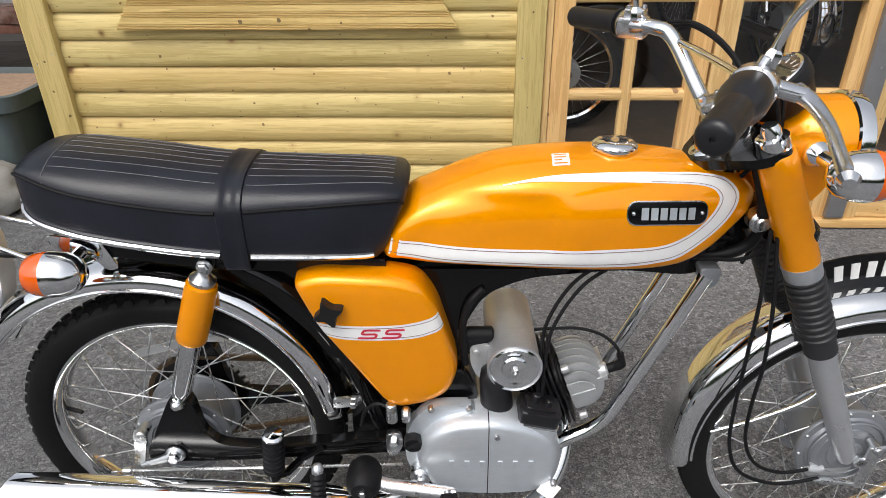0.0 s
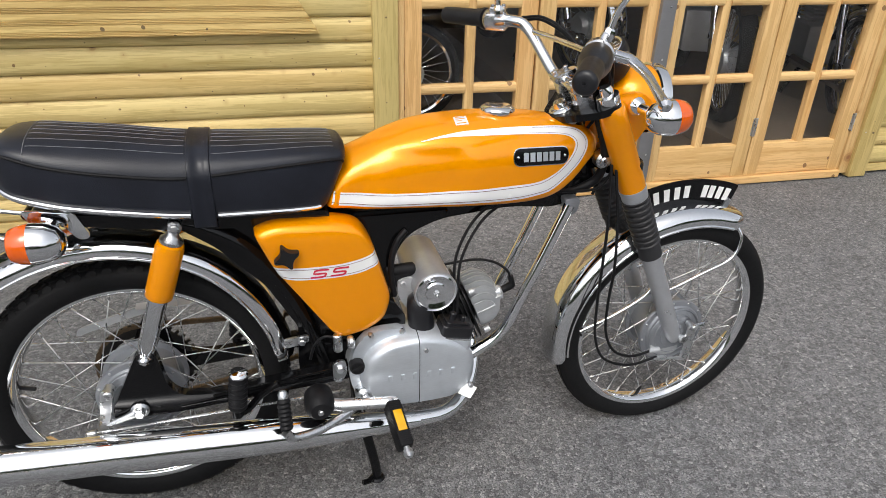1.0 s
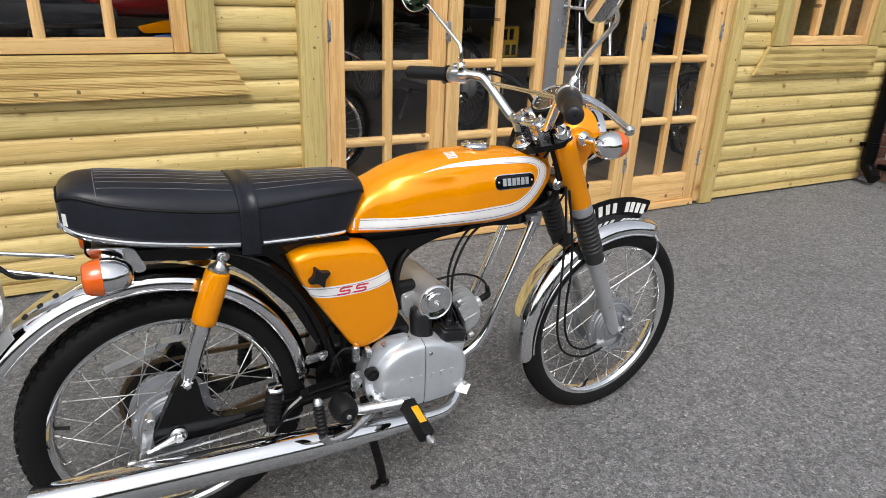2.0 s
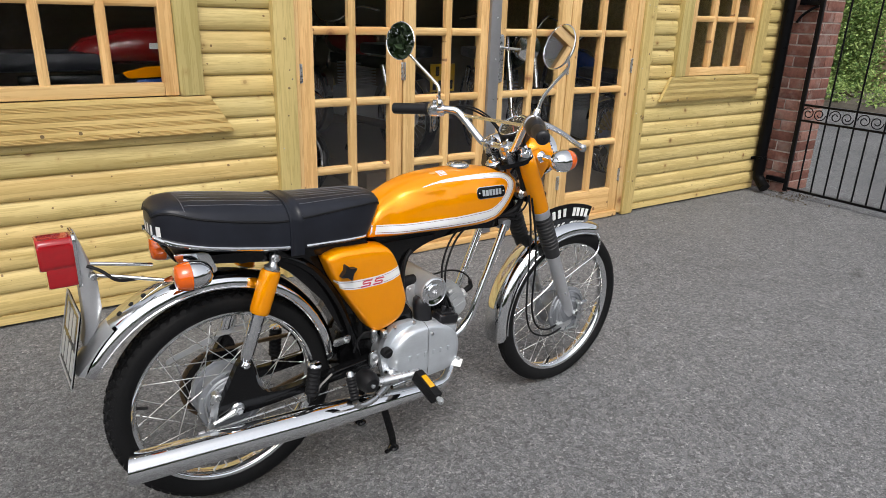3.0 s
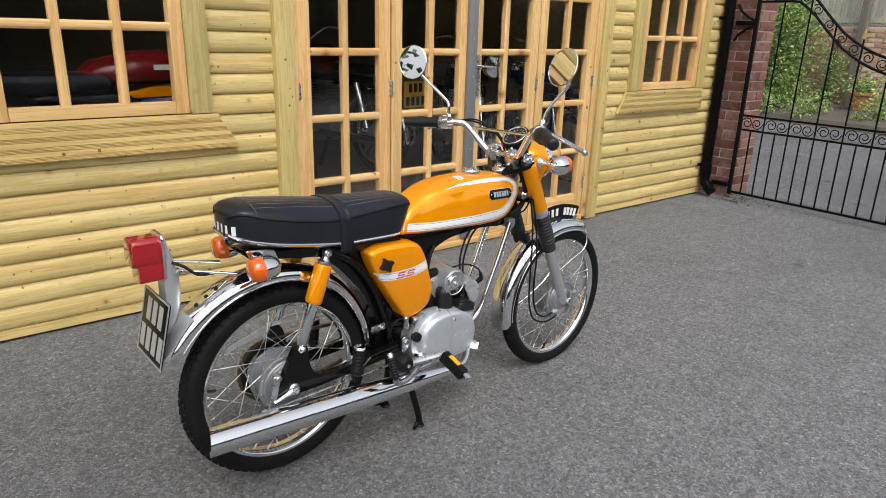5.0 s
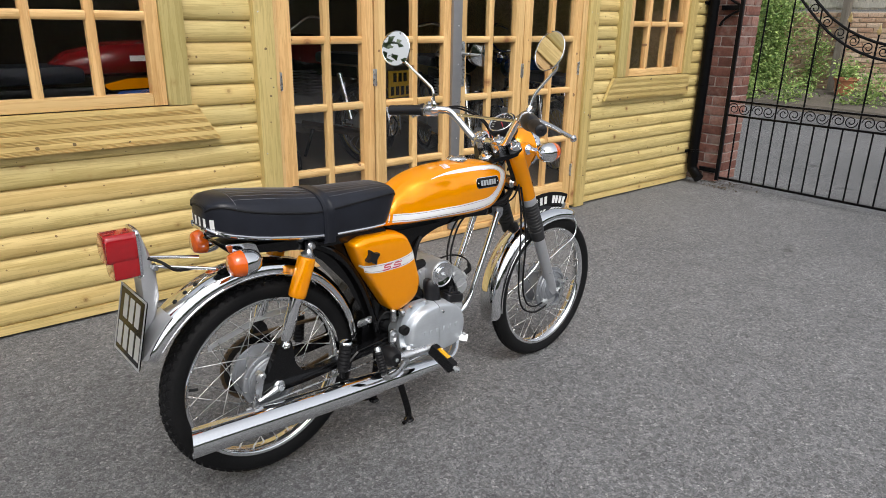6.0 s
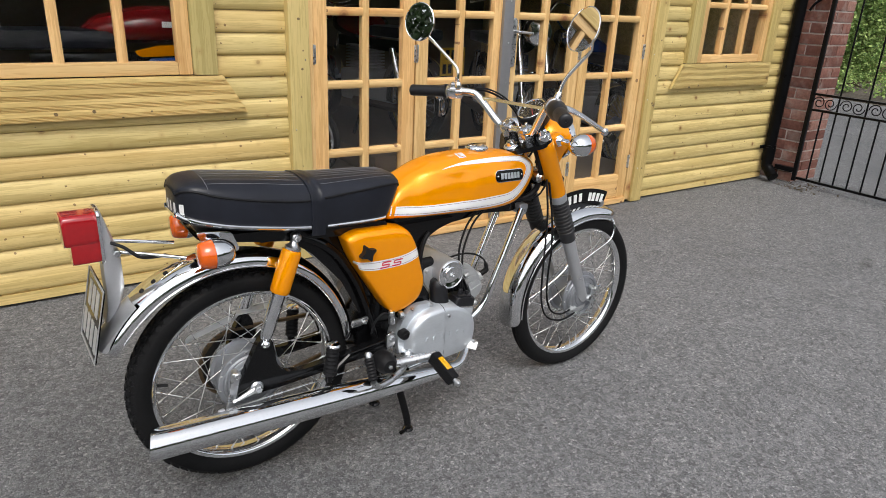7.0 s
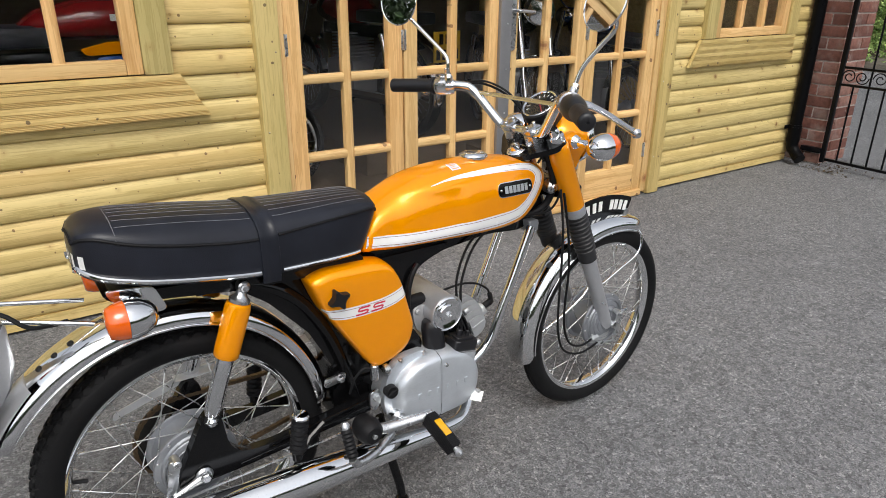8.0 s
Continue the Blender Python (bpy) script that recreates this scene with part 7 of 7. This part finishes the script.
# flared silver tail of the mudguard
mt = bmesh.new()
rings = []
for i in range(17):
    a = radians(133 + (151.8 - 133) * i / 16)
    r = 0.3545 + 0.0055 * (i / 16) + 0.006 * max(0, (i - 9) / 7) ** 2
    hw = 0.039 + 0.006 * i / 16
    ring = []
    for k_ in range(9):
        u_ = -1 + k_ / 4
        ring.append((RA.x + (r - 0.009 * u_ * u_) * math.cos(a), hw * u_, RA.z + (r - 0.009 * u_ * u_) * math.sin(a)))
    for k_ in range(8, -1, -1):
        u_ = -1 + k_ / 4
        ring.append((RA.x + (r - 0.012 - 0.009 * u_ * u_) * math.cos(a), hw * u_ * 0.95, RA.z + (r - 0.012 - 0.009 * u_ * u_) * math.sin(a)))
    rings.append(ring)
quads(mt, rings)
part("mudguard_base", mt, SILVER, tl, "silver mount on the mudguard", smooth=45)
for a, r in ((118, 0.3475), (123, 0.3485), (128, 0.3502)):
    ca, sa = math.cos(radians(a)), math.sin(radians(a))
    part("rubber_plug", lathed([(0, 0.004), (0.005, 0.003), (0.006, 0)], 10, between((RA.x + r * ca, -0.010, RA.z + r * sa), (RA.x + (r + 0.5) * ca, -0.010, RA.z + (r + 0.5) * sa))), BLACK_M, tl)
rp = new("rear_plate")
rp.parent = moto
tagged(rp, "black rear plate with silver border and marks")
pmx = Matrix.Translation((-0.3125, 0.0165, 0.525)) @ pose(0, 0, 0, 0, 13.2, 0)


def plate_slab(outline, x0, x1, bevel=0.0):
    return slabbed(outline, -x1, -x0, bevel, pmx @ Matrix(((0, -1, 0, 0), (1, 0, 0, 0), (0, 0, 1, 0), (0, 0, 0, 1))))


part("plate", plate_slab(round_outline([(-0.084, -0.082), (0.084, -0.082), (0.084, 0.082), (-0.084, 0.082)], 0.008), -0.0015, 0.0015), BLACK_P, rp)
for y0, y1, z0, z1 in ((-0.084, 0.084, 0.077, 0.082), (-0.084, 0.084, -0.082, -0.077), (-0.084, -0.079, -0.0768, 0.0768), (0.079, 0.084, -0.0768, 0.0768)):
    part("border", plate_slab([(y0, z0), (y1, z0), (y1, z1), (y0, z1)], -0.0028, -0.0012), SILVER, rp, smooth=0)
for row, cnt in ((0.036, 3), (-0.036, 4)):
    for i in range(cnt):
        y = (i - (cnt - 1) / 2) * 0.039
        part("mark", plate_slab([(y - 0.0125, row - 0.028), (y + 0.0125, row - 0.028), (y + 0.0125, row + 0.028), (y - 0.0125, row + 0.028)], -0.0026, -0.0012), PLATE_SILVER, rp, "pale bar", smooth=0)

# paper tag tied to the down tube
tg = bmesh.new()
quads(tg, [[(0.600, -0.131, 0.250), (0.622, -0.146, 0.244), (0.640, -0.133, 0.258), (0.618, -0.118, 0.264)], [(0.600, -0.131, 0.251), (0.622, -0.146, 0.245), (0.640, -0.133, 0.259), (0.618, -0.118, 0.265)]])
part("paper_tag", tg, WHITE_B, moto, "small white paper tag", smooth=0)


# ---- beyond the gate: a garden wall, fence, shrubs and a pot ----
def boxes_mesh(name, specs, material):
    """Many plain blocks as one mesh: (centre, half sizes)."""
    verts, faces = [], []
    for (cx_, cy_, cz_), (hx, hy, hz) in specs:
        o = len(verts)
        for z in (-hz, hz):
            for x, y in ((-hx, -hy), (hx, -hy), (hx, hy), (-hx, hy)):
                verts.append((cx_ + x, cy_ + y, cz_ + z))
        for f in ((3, 2, 1, 0), (4, 5, 6, 7), (0, 1, 5, 4), (1, 2, 6, 5), (2, 3, 7, 6), (3, 0, 4, 7)):
            faces.append(tuple(o + i for i in f))
    me = bpy.data.meshes.new(name)
    me.from_pydata(verts, [], faces)
    me.materials.append(material)
    return me


def leaves_mesh(name, spots, material, size, rng):
    """Loose folded leaves at the given points."""
    verts, faces = [], []
    for p in spots:
        d = Vector((rng.gauss(0, 1), rng.gauss(0, 1), rng.gauss(0, 0.7))).normalized()
        up = Vector((rng.gauss(0, 1), rng.gauss(0, 1), rng.gauss(0.6, 1))).normalized()
        sd = d.cross(up).normalized()
        nn_ = sd.cross(d)
        ln = size * rng.uniform(0.6, 1.3)
        o = len(verts)
        p = Vector(p)
        for q in (p, p + d * ln * 0.5 + sd * ln * 0.30 + nn_ * ln * 0.10, p + d * ln - nn_ * ln * 0.08, p + d * ln * 0.5 - sd * ln * 0.30 + nn_ * ln * 0.10):
            verts.append(tuple(q))
        faces += [(o, o + 1, o + 2), (o, o + 2, o + 3)]
    me = bpy.data.meshes.new(name)
    me.from_pydata(verts, [], faces)
    me.materials.append(material)
    return me


rng = random.Random(7)
WX = 11.0
gw = thing("garden_wall", "old orange brick garden wall with plants against it", "wall", kind="structure")
me = boxes_mesh("core", [((WX + 0.12, 3.0, 0.72), (0.10, 6.0, 0.72))], MORTAR)
piece("core", me, gw)
far, near = [], []
shared = [finish(boxed(-0.05, 0.05, -0.1075, 0.1075, -0.0325, 0.0325, bevel=0.004), "brick", BRICK_O)]
for row in range(19):
    for i in range(54):
        y = -3.0 + i * 0.225 + (0.1125 if row % 2 else 0)
        z = 0.0375 + row * 0.075
        x = WX + 0.045 + rng.uniform(-0.006, 0.006)
        if 3.4 < y < 6.7:
            piece("brick", shared[0], gw, (x, y, z))
        else:
            far.append(((x, y, z), (0.05, 0.1075, 0.0325)))
tagged(piece("brickwork", boxes_mesh("brickwork", far, BRICK_O), gw), "joined bricks further along the wall", kind="stuff")
fe = thing("board_fence", "weathered grey upright board fence on the wall", "fence", kind="structure")
fb_ = finish(boxed(-0.01, 0.01, -0.048, 0.048, -0.55, 0.55, bevel=0.003), "fence_board", FENCE_W)
for i in range(100):
    piece("fence_board", fb_, fe, (WX + 0.10 + rng.uniform(-0.004, 0.004), -2.2 + i * 0.104, 2.02 + rng.uniform(-0.01, 0.01)))
part("rail", boxed(WX + 0.065, WX + 0.085, -2.2, 8.2, 1.50, 1.58), FENCE_W, fe, smooth=0)
for y in (4.17, 6.95, 1.5):
    po = thing("fence_post", "grey weathered fence post by the garden wall", "post", group="fence posts")
    part("shaft", boxed(WX - 0.12, WX - 0.01, y - 0.055, y + 0.055, 0.0, 2.45, bevel=0.01), POST_W, po)
bed = bmesh.new()
rings = []
for i in range(41):
    y = -2.5 + i * 0.25
    e = 0.10 * math.sin(y * 1.7) + 0.05 * math.sin(y * 4.1)
    rings.append([(9.35 + e, y, -0.02), (9.42 + e, y, 0.10), (9.75 + e * 0.5, y, 0.15 + 0.03 * math.sin(y * 3)), (WX - 0.005, y, 0.22), (WX - 0.005, y, -0.02)])
quads(bed, rings)
ob = new("planting_bed", finish(bed, "planting_bed", GARDEN_SOIL))
tagged(ob, "low soil bed along the garden wall", "flower bed", kind="structure")

def shrub(name, label, centre, radii, count, size, material, stems=5):
    sb_ = thing(name, label, "shrub", pose(*centre))
    spots = []
    clumps = [(rng.uniform(-1, 1) * radii[0], rng.uniform(-1, 1) * radii[1], rng.uniform(0.05, 1) * radii[2]) for _ in range(max(6, count // 70))]
    for _ in range(count):
        c = rng.choice(clumps)
        k_ = 0.30 * min(radii)+0.05
        spots.append((c[0] + rng.gauss(0, k_ * 0.6), c[1] + rng.gauss(0, k_), max(0.02, c[2] + rng.gauss(0, k_))))
    tagged(piece("foliage", leaves_mesh("foliage", spots, material, size, rng), sb_), kind="stuff")
    for i in range(stems):
        a, b_ = rng.uniform(-0.5, 0.5), rng.uniform(-0.8, 0.8)
        part("stem", tubed(curve_pts([(0, a * radii[1] * 0.4, -0.05), (0.02, a * radii[1] * 0.6, radii[2] * 0.35), (0.0, b_ * radii[1] * 0.8, radii[2] * 0.85)], 5), 0.010, 6), BARK, sb_)
    return sb_


shrub("climbing_shrub", "bright green leafy shrub against the brick wall", (10.55, 5.24, 0.15), (0.28, 0.34, 1.62), 15000, 0.052, LEAF, 7)
shrub("climbing_shrub", "bright green leafy shrub against the brick wall", (10.58, 5.95, 0.15), (0.26, 0.40, 1.6), 9000, 0.052, LEAF, 5)
shrub("climber", "thin yellowish climber on the brick wall", (10.84, 4.50, 0.18), (0.08, 0.15, 1.25), 1500, 0.040, LEAF, 8)
shrub("low_plants", "low green plants in the bed", (10.0, 3.05, 0.12), (0.35, 0.45, 0.26), 1300, 0.05, LEAF, 3)
shrub("low_plants", "low green plants in the bed", (9.75, 4.85, 0.10), (0.22, 0.75, 0.20), 1700, 0.05, LEAF, 3)
pot = thing("plant_pot", "terracotta pot with a small green plant", "pot", pose(10.55, 3.83, 0.195))
part("pot", lathed([(0.0, 0.0), (0.12, 0.0), (0.155, 0.22), (0.175, 0.225), (0.178, 0.275), (0.160, 0.278), (0.150, 0.24), (0.0, 0.235)], 28, pose(0, 0, 0, 90, 0, 0)), TERRA, pot)
part("soil", lathed([(0.0, 0.245), (0.15, 0.243)], 20, pose(0, 0, 0, 90, 0, 0)), SOIL, pot)
sp2 = [(rng.gauss(0, 0.11), rng.gauss(0, 0.11), 0.26 + abs(rng.gauss(0, 0.13))) for _ in range(620)]
tagged(piece("foliage", leaves_mesh("foliage", sp2, LEAF, 0.05, rng), pot), kind="stuff")
# grass and litter at the foot of the pier
lit = [(3.90 + abs(rng.gauss(0, 0.16)) - 0.16, 2.10 + rng.gauss(0, 0.10), 0.004) for _ in range(150)]
ob = new("leaf_litter", leaves_mesh("leaf_litter", lit, BARK, 0.018, rng))
tagged(ob, "dry leaf litter on the asphalt beside the pier", "leaves", kind="stuff")

# dense dark hedge across the yard, opposite the shed
spots = []
for i in range(26):
    cx_, cy_, cz_ = -17 + i * 1.4 + rng.uniform(-0.5, 0.5), -7.5 + rng.uniform(-0.8, 0.8), rng.uniform(0.5, 1.9)
    for _ in range(3600):
        spots.append((cx_ + rng.gauss(0, 0.9), cy_ + rng.gauss(0, 0.6), max(0.05, cz_ + rng.gauss(0, 0.6))))
ob = new("hedge", leaves_mesh("hedge", spots, LEAF_D, 0.13, rng))
tagged(ob, "tall dark green hedge across the yard", "hedge", kind="stuff")

# dark evergreens past the end of the shed
spots = []
for i in range(16):
    cx_, cy_ = -8.2 + rng.uniform(-0.7, 0.7), 4.4 + i * 0.45
    for _ in range(2600):
        h_ = rng.uniform(0.0, 1.0)
        spots.append((cx_ + rng.gauss(0, 0.55) * (1.1 - h_), cy_ + rng.gauss(0, 0.5) * (1.1 - h_), 0.1 + 5.2 * h_))
ob = new("evergreens", leaves_mesh("evergreens", spots, LEAF_D, 0.15, rng))
tagged(ob, "tall dark evergreens beyond the end of the shed", "trees", kind="stuff")

# ---- beside the shed's corner ----
tub = thing("garden_tub", "grey-green plastic tub of dry soil with a stem", "tub", pose(-2.02, 2.78, 0))
tub_r = []
for z, g in ((0.0, 0.66), (0.02, 0.68), (0.34, 0.84), (0.36, 0.98), (0.42, 1.0), (0.425, 0.96), (0.37, 0.90)):
    tub_r.append([(x * g, y * g, z) for x, y in round_outline([(-0.30, -0.24), (0.30, -0.24), (0.30, 0.24), (-0.30, 0.24)], 0.10, 5)])
b = bmesh.new()
quads(b, tub_r)
part("tub", b, TUB_G, tub)
b = bmesh.new()
slab(b, [(x * 0.90, y * 0.90) for x, y in round_outline([(-0.30, -0.24), (0.30, -0.24), (0.30, 0.24), (-0.30, 0.24)], 0.10, 5)], -0.40, -0.372, 0.0, Matrix(((1, 0, 0, 0), (0, 0, 1, 0), (0, -1, 0, 0), (0, 0, 0, 1))))
part("soil", b, SOIL, tub)
part("stem", tubed([(-0.06, -0.02, 0.39), (-0.07, 0.0, 0.55), (-0.05, 0.02, 0.75)], [0.014, 0.012, 0.006], 8), BARK, tub)
bx_ = thing("plastic_crate", "dark brown plastic crate beside the tub", "crate", pose(-1.625, 2.95, 0))
b = bmesh.new()
quads(b, [[(x * g, y * g, z) for x, y in round_outline([(-0.10, -0.20), (0.10, -0.20), (0.10, 0.20), (-0.10, 0.20)], 0.02, 3)] for z, g in ((0.0, 0.92), (0.36, 1.0), (0.37, 1.04), (0.385, 1.04), (0.385, 0.96), (0.05, 0.88))])
part("crate", b, CRATE_B, bx_)
rock = thing("lichen_stone", "rough pale lichen-covered stone on the ground", "stone", pose(-1.86, 2.47, 0.0))
b = bmesh.new()
bmesh.ops.create_icosphere(b, subdivisions=4, radius=0.14)
for v in b.verts:
    n_ = noise.noise(v.co * 9.0) * 0.03 + noise.noise(v.co * 28.0) * 0.012
    v.co = v.co * (1 + n_ / 0.14)
    v.co.z = max(-0.09, v.co.z * 0.75) + 0.088
part("stone", b, CONCRETE, rock)
ts = thing("timber_stack", "stack of dark old timbers behind the tub", "timber")
for k_, (dy, dz) in enumerate(((0.0, 0.0), (0.012, 0.128), (-0.008, 0.256), (0.006, 0.384))):
    part("timber", boxed(-2.95, -1.50, 3.14 + dy, 3.30 + dy, 0.002 + dz, 0.124 + dz, bevel=0.010), STACK_W, ts)
pile = thing("brick_stack", "stack of dark old red bricks behind the tub", "bricks", pose(-2.05, 3.55, 0))
bs_ = finish(boxed(-0.1075, 0.1075, -0.051, 0.051, -0.0325, 0.0325, bevel=0.004), "brick", BRICK_D)
for lay_ in range(9):
    for i in range(5):
        for j in range(2):
            piece("brick", bs_, pile, (-0.45 + i * 0.22 + rng.uniform(-0.008, 0.008), -0.06 + j * 0.11 + rng.uniform(-0.008, 0.008), 0.033 + lay_ * 0.0655), (0, 0, rng.uniform(-5, 5)))


# ---- machines shown inside the shed ----
def display_bike(at, label, paint, plate=False, wheel=0.30):
    d = thing("display_motorcycle", label, "motorcycle", at, group="machines in the shed")
    for n_, x in (("rear_wheel", 0.0), ("front_wheel", 1.25)):
        w = new(n_)
        w.parent = d
        w.matrix_basis = pose(x, 0, wheel) @ Matrix.Scale(wheel / 0.30, 4)
        part("tyre", lathed([(0.245, -0.030), (0.265, -0.042), (0.290, -0.036), (0.300, 0.0), (0.290, 0.036), (0.265, 0.042), (0.245, 0.030)], 48, None, True), TYRE, w)
        part("rim", lathed([(0.248, -0.03), (0.232, -0.024), (0.226, 0.0), (0.232, 0.024), (0.248, 0.03)], 48, None, True), CHROME, w)
        part("hub", lathed([(0.0, -0.07), (0.03, -0.07), (0.075, -0.05), (0.08, -0.03), (0.06, 0.0), (0.08, 0.03), (0.06, 0.06), (0, 0.06)], 28), ALLOY, w)
        b_ = bmesh.new()
        rod(b_, (0.07, -0.03, 0.02), (0.228, 0, 0.0), 0.0018, 5)
        ms = finish(b_, "spoke", STEEL)
        for i in range(24):
            piece("spoke", ms, w, (0, 0, 0), (0, 15 * i, 0))
    for s in (-1, 1):
        part("fork_leg", rodded((1.25, s * 0.09, wheel), (0.98, s * 0.09, 0.92), 0.021, 14), CHROME, d)
        part("shock_absorber", rodded((0.02, s * 0.11, wheel + 0.03), (0.14, s * 0.11, 0.66), 0.024, 14), CHROME, d)
        part("silencer", rodded((-0.20, s * 0.15, 0.26), (0.55, s * 0.13, 0.25), 0.036, 16), CHROME, d)
    b_ = bmesh.new()
    for i in range(8):
        box(b_, 0.50, 0.70, -0.11, 0.11, 0.48 + i * 0.022, 0.49 + i * 0.022)
    box(b_, 0.42, 0.74, -0.14, 0.14, 0.24, 0.47, 0.03)
    part("engine", b_, ALLOY, d)
    rr = []
    low_tank = ((0.30, 0.80, 0.76, 0.05), (0.36, 0.85, 0.745, 0.10), (0.52, 0.89, 0.74, 0.13), (0.80, 0.905, 0.74, 0.13), (0.92, 0.87, 0.75, 0.09), (0.98, 0.82, 0.77, 0.03))
    high_tank = ((0.38, 0.80, 0.74, 0.05), (0.44, 0.86, 0.70, 0.10), (0.60, 0.92, 0.68, 0.13), (0.80, 0.92, 0.69, 0.13), (0.92, 0.86, 0.72, 0.08), (0.96, 0.80, 0.76, 0.03))
    for x, zt, zb, w_ in (low_tank if wheel < 0.3 else high_tank):
        rr.append([(x, w_ * math.cos(2 * math.pi * k_ / 20), (zt + zb) / 2 + (zt - zb) / 2 * math.sin(2 * math.pi * k_ / 20)) for k_ in range(20)])
    b_ = bmesh.new()
    quads(b_, rr)
    t_ = part("fuel_tank", b_, paint, d)
    part("tank_mark", boxed(0.60, 0.70, -0.134, -0.128, 0.812, 0.836, bevel=0.002), WHITE_B, t_)
    part("seat", boxed(-0.16, 0.42, -0.11, 0.11, 0.72, 0.80, bevel=0.03), VINYL, d)
    part("frame", boxed(0.10, 0.92, -0.03, 0.03, 0.62, 0.70, bevel=0.01), BLACK_P, d)
    part("rear_mudguard", lathed([(0.325, -0.06), (0.345, 0.0), (0.325, 0.06), (0.320, 0.06), (0.338, 0.0), (0.320, -0.06)], 30, pose(0, 0, 0.30), True, (20, 190)), CHROME, d)
    part("front_mudguard", lathed([(0.320, -0.05), (0.335, 0.0), (0.320, 0.05), (0.316, 0.05), (0.330, 0.0), (0.316, -0.05)], 30, pose(1.25, 0, 0.30), True, (50, 170)), CHROME, d)
    part("handlebar", tubed(curve_pts([(0.78, 0.36, 1.02), (0.88, 0.22, 1.04), (0.96, 0.08, 0.94), (0.96, -0.08, 0.94), (0.88, -0.22, 1.04), (0.78, -0.36, 1.02)]), 0.012, 12), CHROME, d)
    part("headlamp", lathed([(0, 0), (0.06, 0.02), (0.085, 0.07), (0.088, 0.13), (0.08, 0.145), (0, 0.15)], 28, between((1.02, 0, 0.86), (1.3, 0, 0.86))), CHROME, d)
    if plate:
        pl_ = part("rear_plate", boxed(-0.372, -0.368, -0.11, 0.11, 0.52, 0.70), GOLD_PLATE, d, "yellow plate with dark marks")
        for row, cnt in ((0.655, 3), (0.565, 4)):
            for i in range(cnt):
                y = (i - (cnt - 1) / 2) * 0.05
                part("mark", boxed(-0.3755, -0.3725, y - 0.015, y + 0.015, row - 0.03, row + 0.03), BLACK_M, pl_)
    if wheel < 0.3:
        part("side_panel", slabbed(round_outline([(0.50, 0.690), (0.84, 0.700), (0.86, 0.742), (0.58, 0.738), (0.48, 0.715)], 0.012), -0.125, -0.112, 0.004), ORANGE, d, "orange side panel")
        part("lower_panel", slabbed(round_outline([(0.48, 0.600), (0.82, 0.620), (0.84, 0.692), (0.54, 0.684)], 0.015), -0.121, -0.110, 0.004), BLUE_PAINT, d, "blue lower panel")
    part("stand", tubed([(0.45, 0.10, 0.28), (0.42, 0.24, 0.02)], 0.012, 8), BLACK_P, d)
    return d


display_bike(pose(-0.87, 2.86, 0.20, 0, 0, 1), "red motorcycle parked inside behind the window", RED_PAINT, False, 0.23)
display_bike(pose(1.60, 3.76, 0.17, 0, 0, 100), "motorcycle on a raised stand with a yellow plate", RED_PAINT, True)
display_bike(pose(2.42, 4.05, 0.14, 0, 0, 250), "chrome-forked motorcycle facing the glazed doors", BLACK_P)
display_bike(pose(2.92, 3.02, 0.03, 0, 0, 72), "blue motorcycle close behind the doors", BLUE_PAINT)
for x0, x1, y0, y1, z1 in ((-1.25, 0.66, 2.56, 3.2, 0.20), (1.12, 1.86, 3.45, 5.45, 0.17), (1.88, 2.72, 2.56, 4.5, 0.14)):
    st_ = thing("display_stand", "low dark wooden display stand", "stand", group="display stands")
    part("top", boxed(x0, x1, y0, y1, 0.03, z1, bevel=0.01), INSIDE, st_)
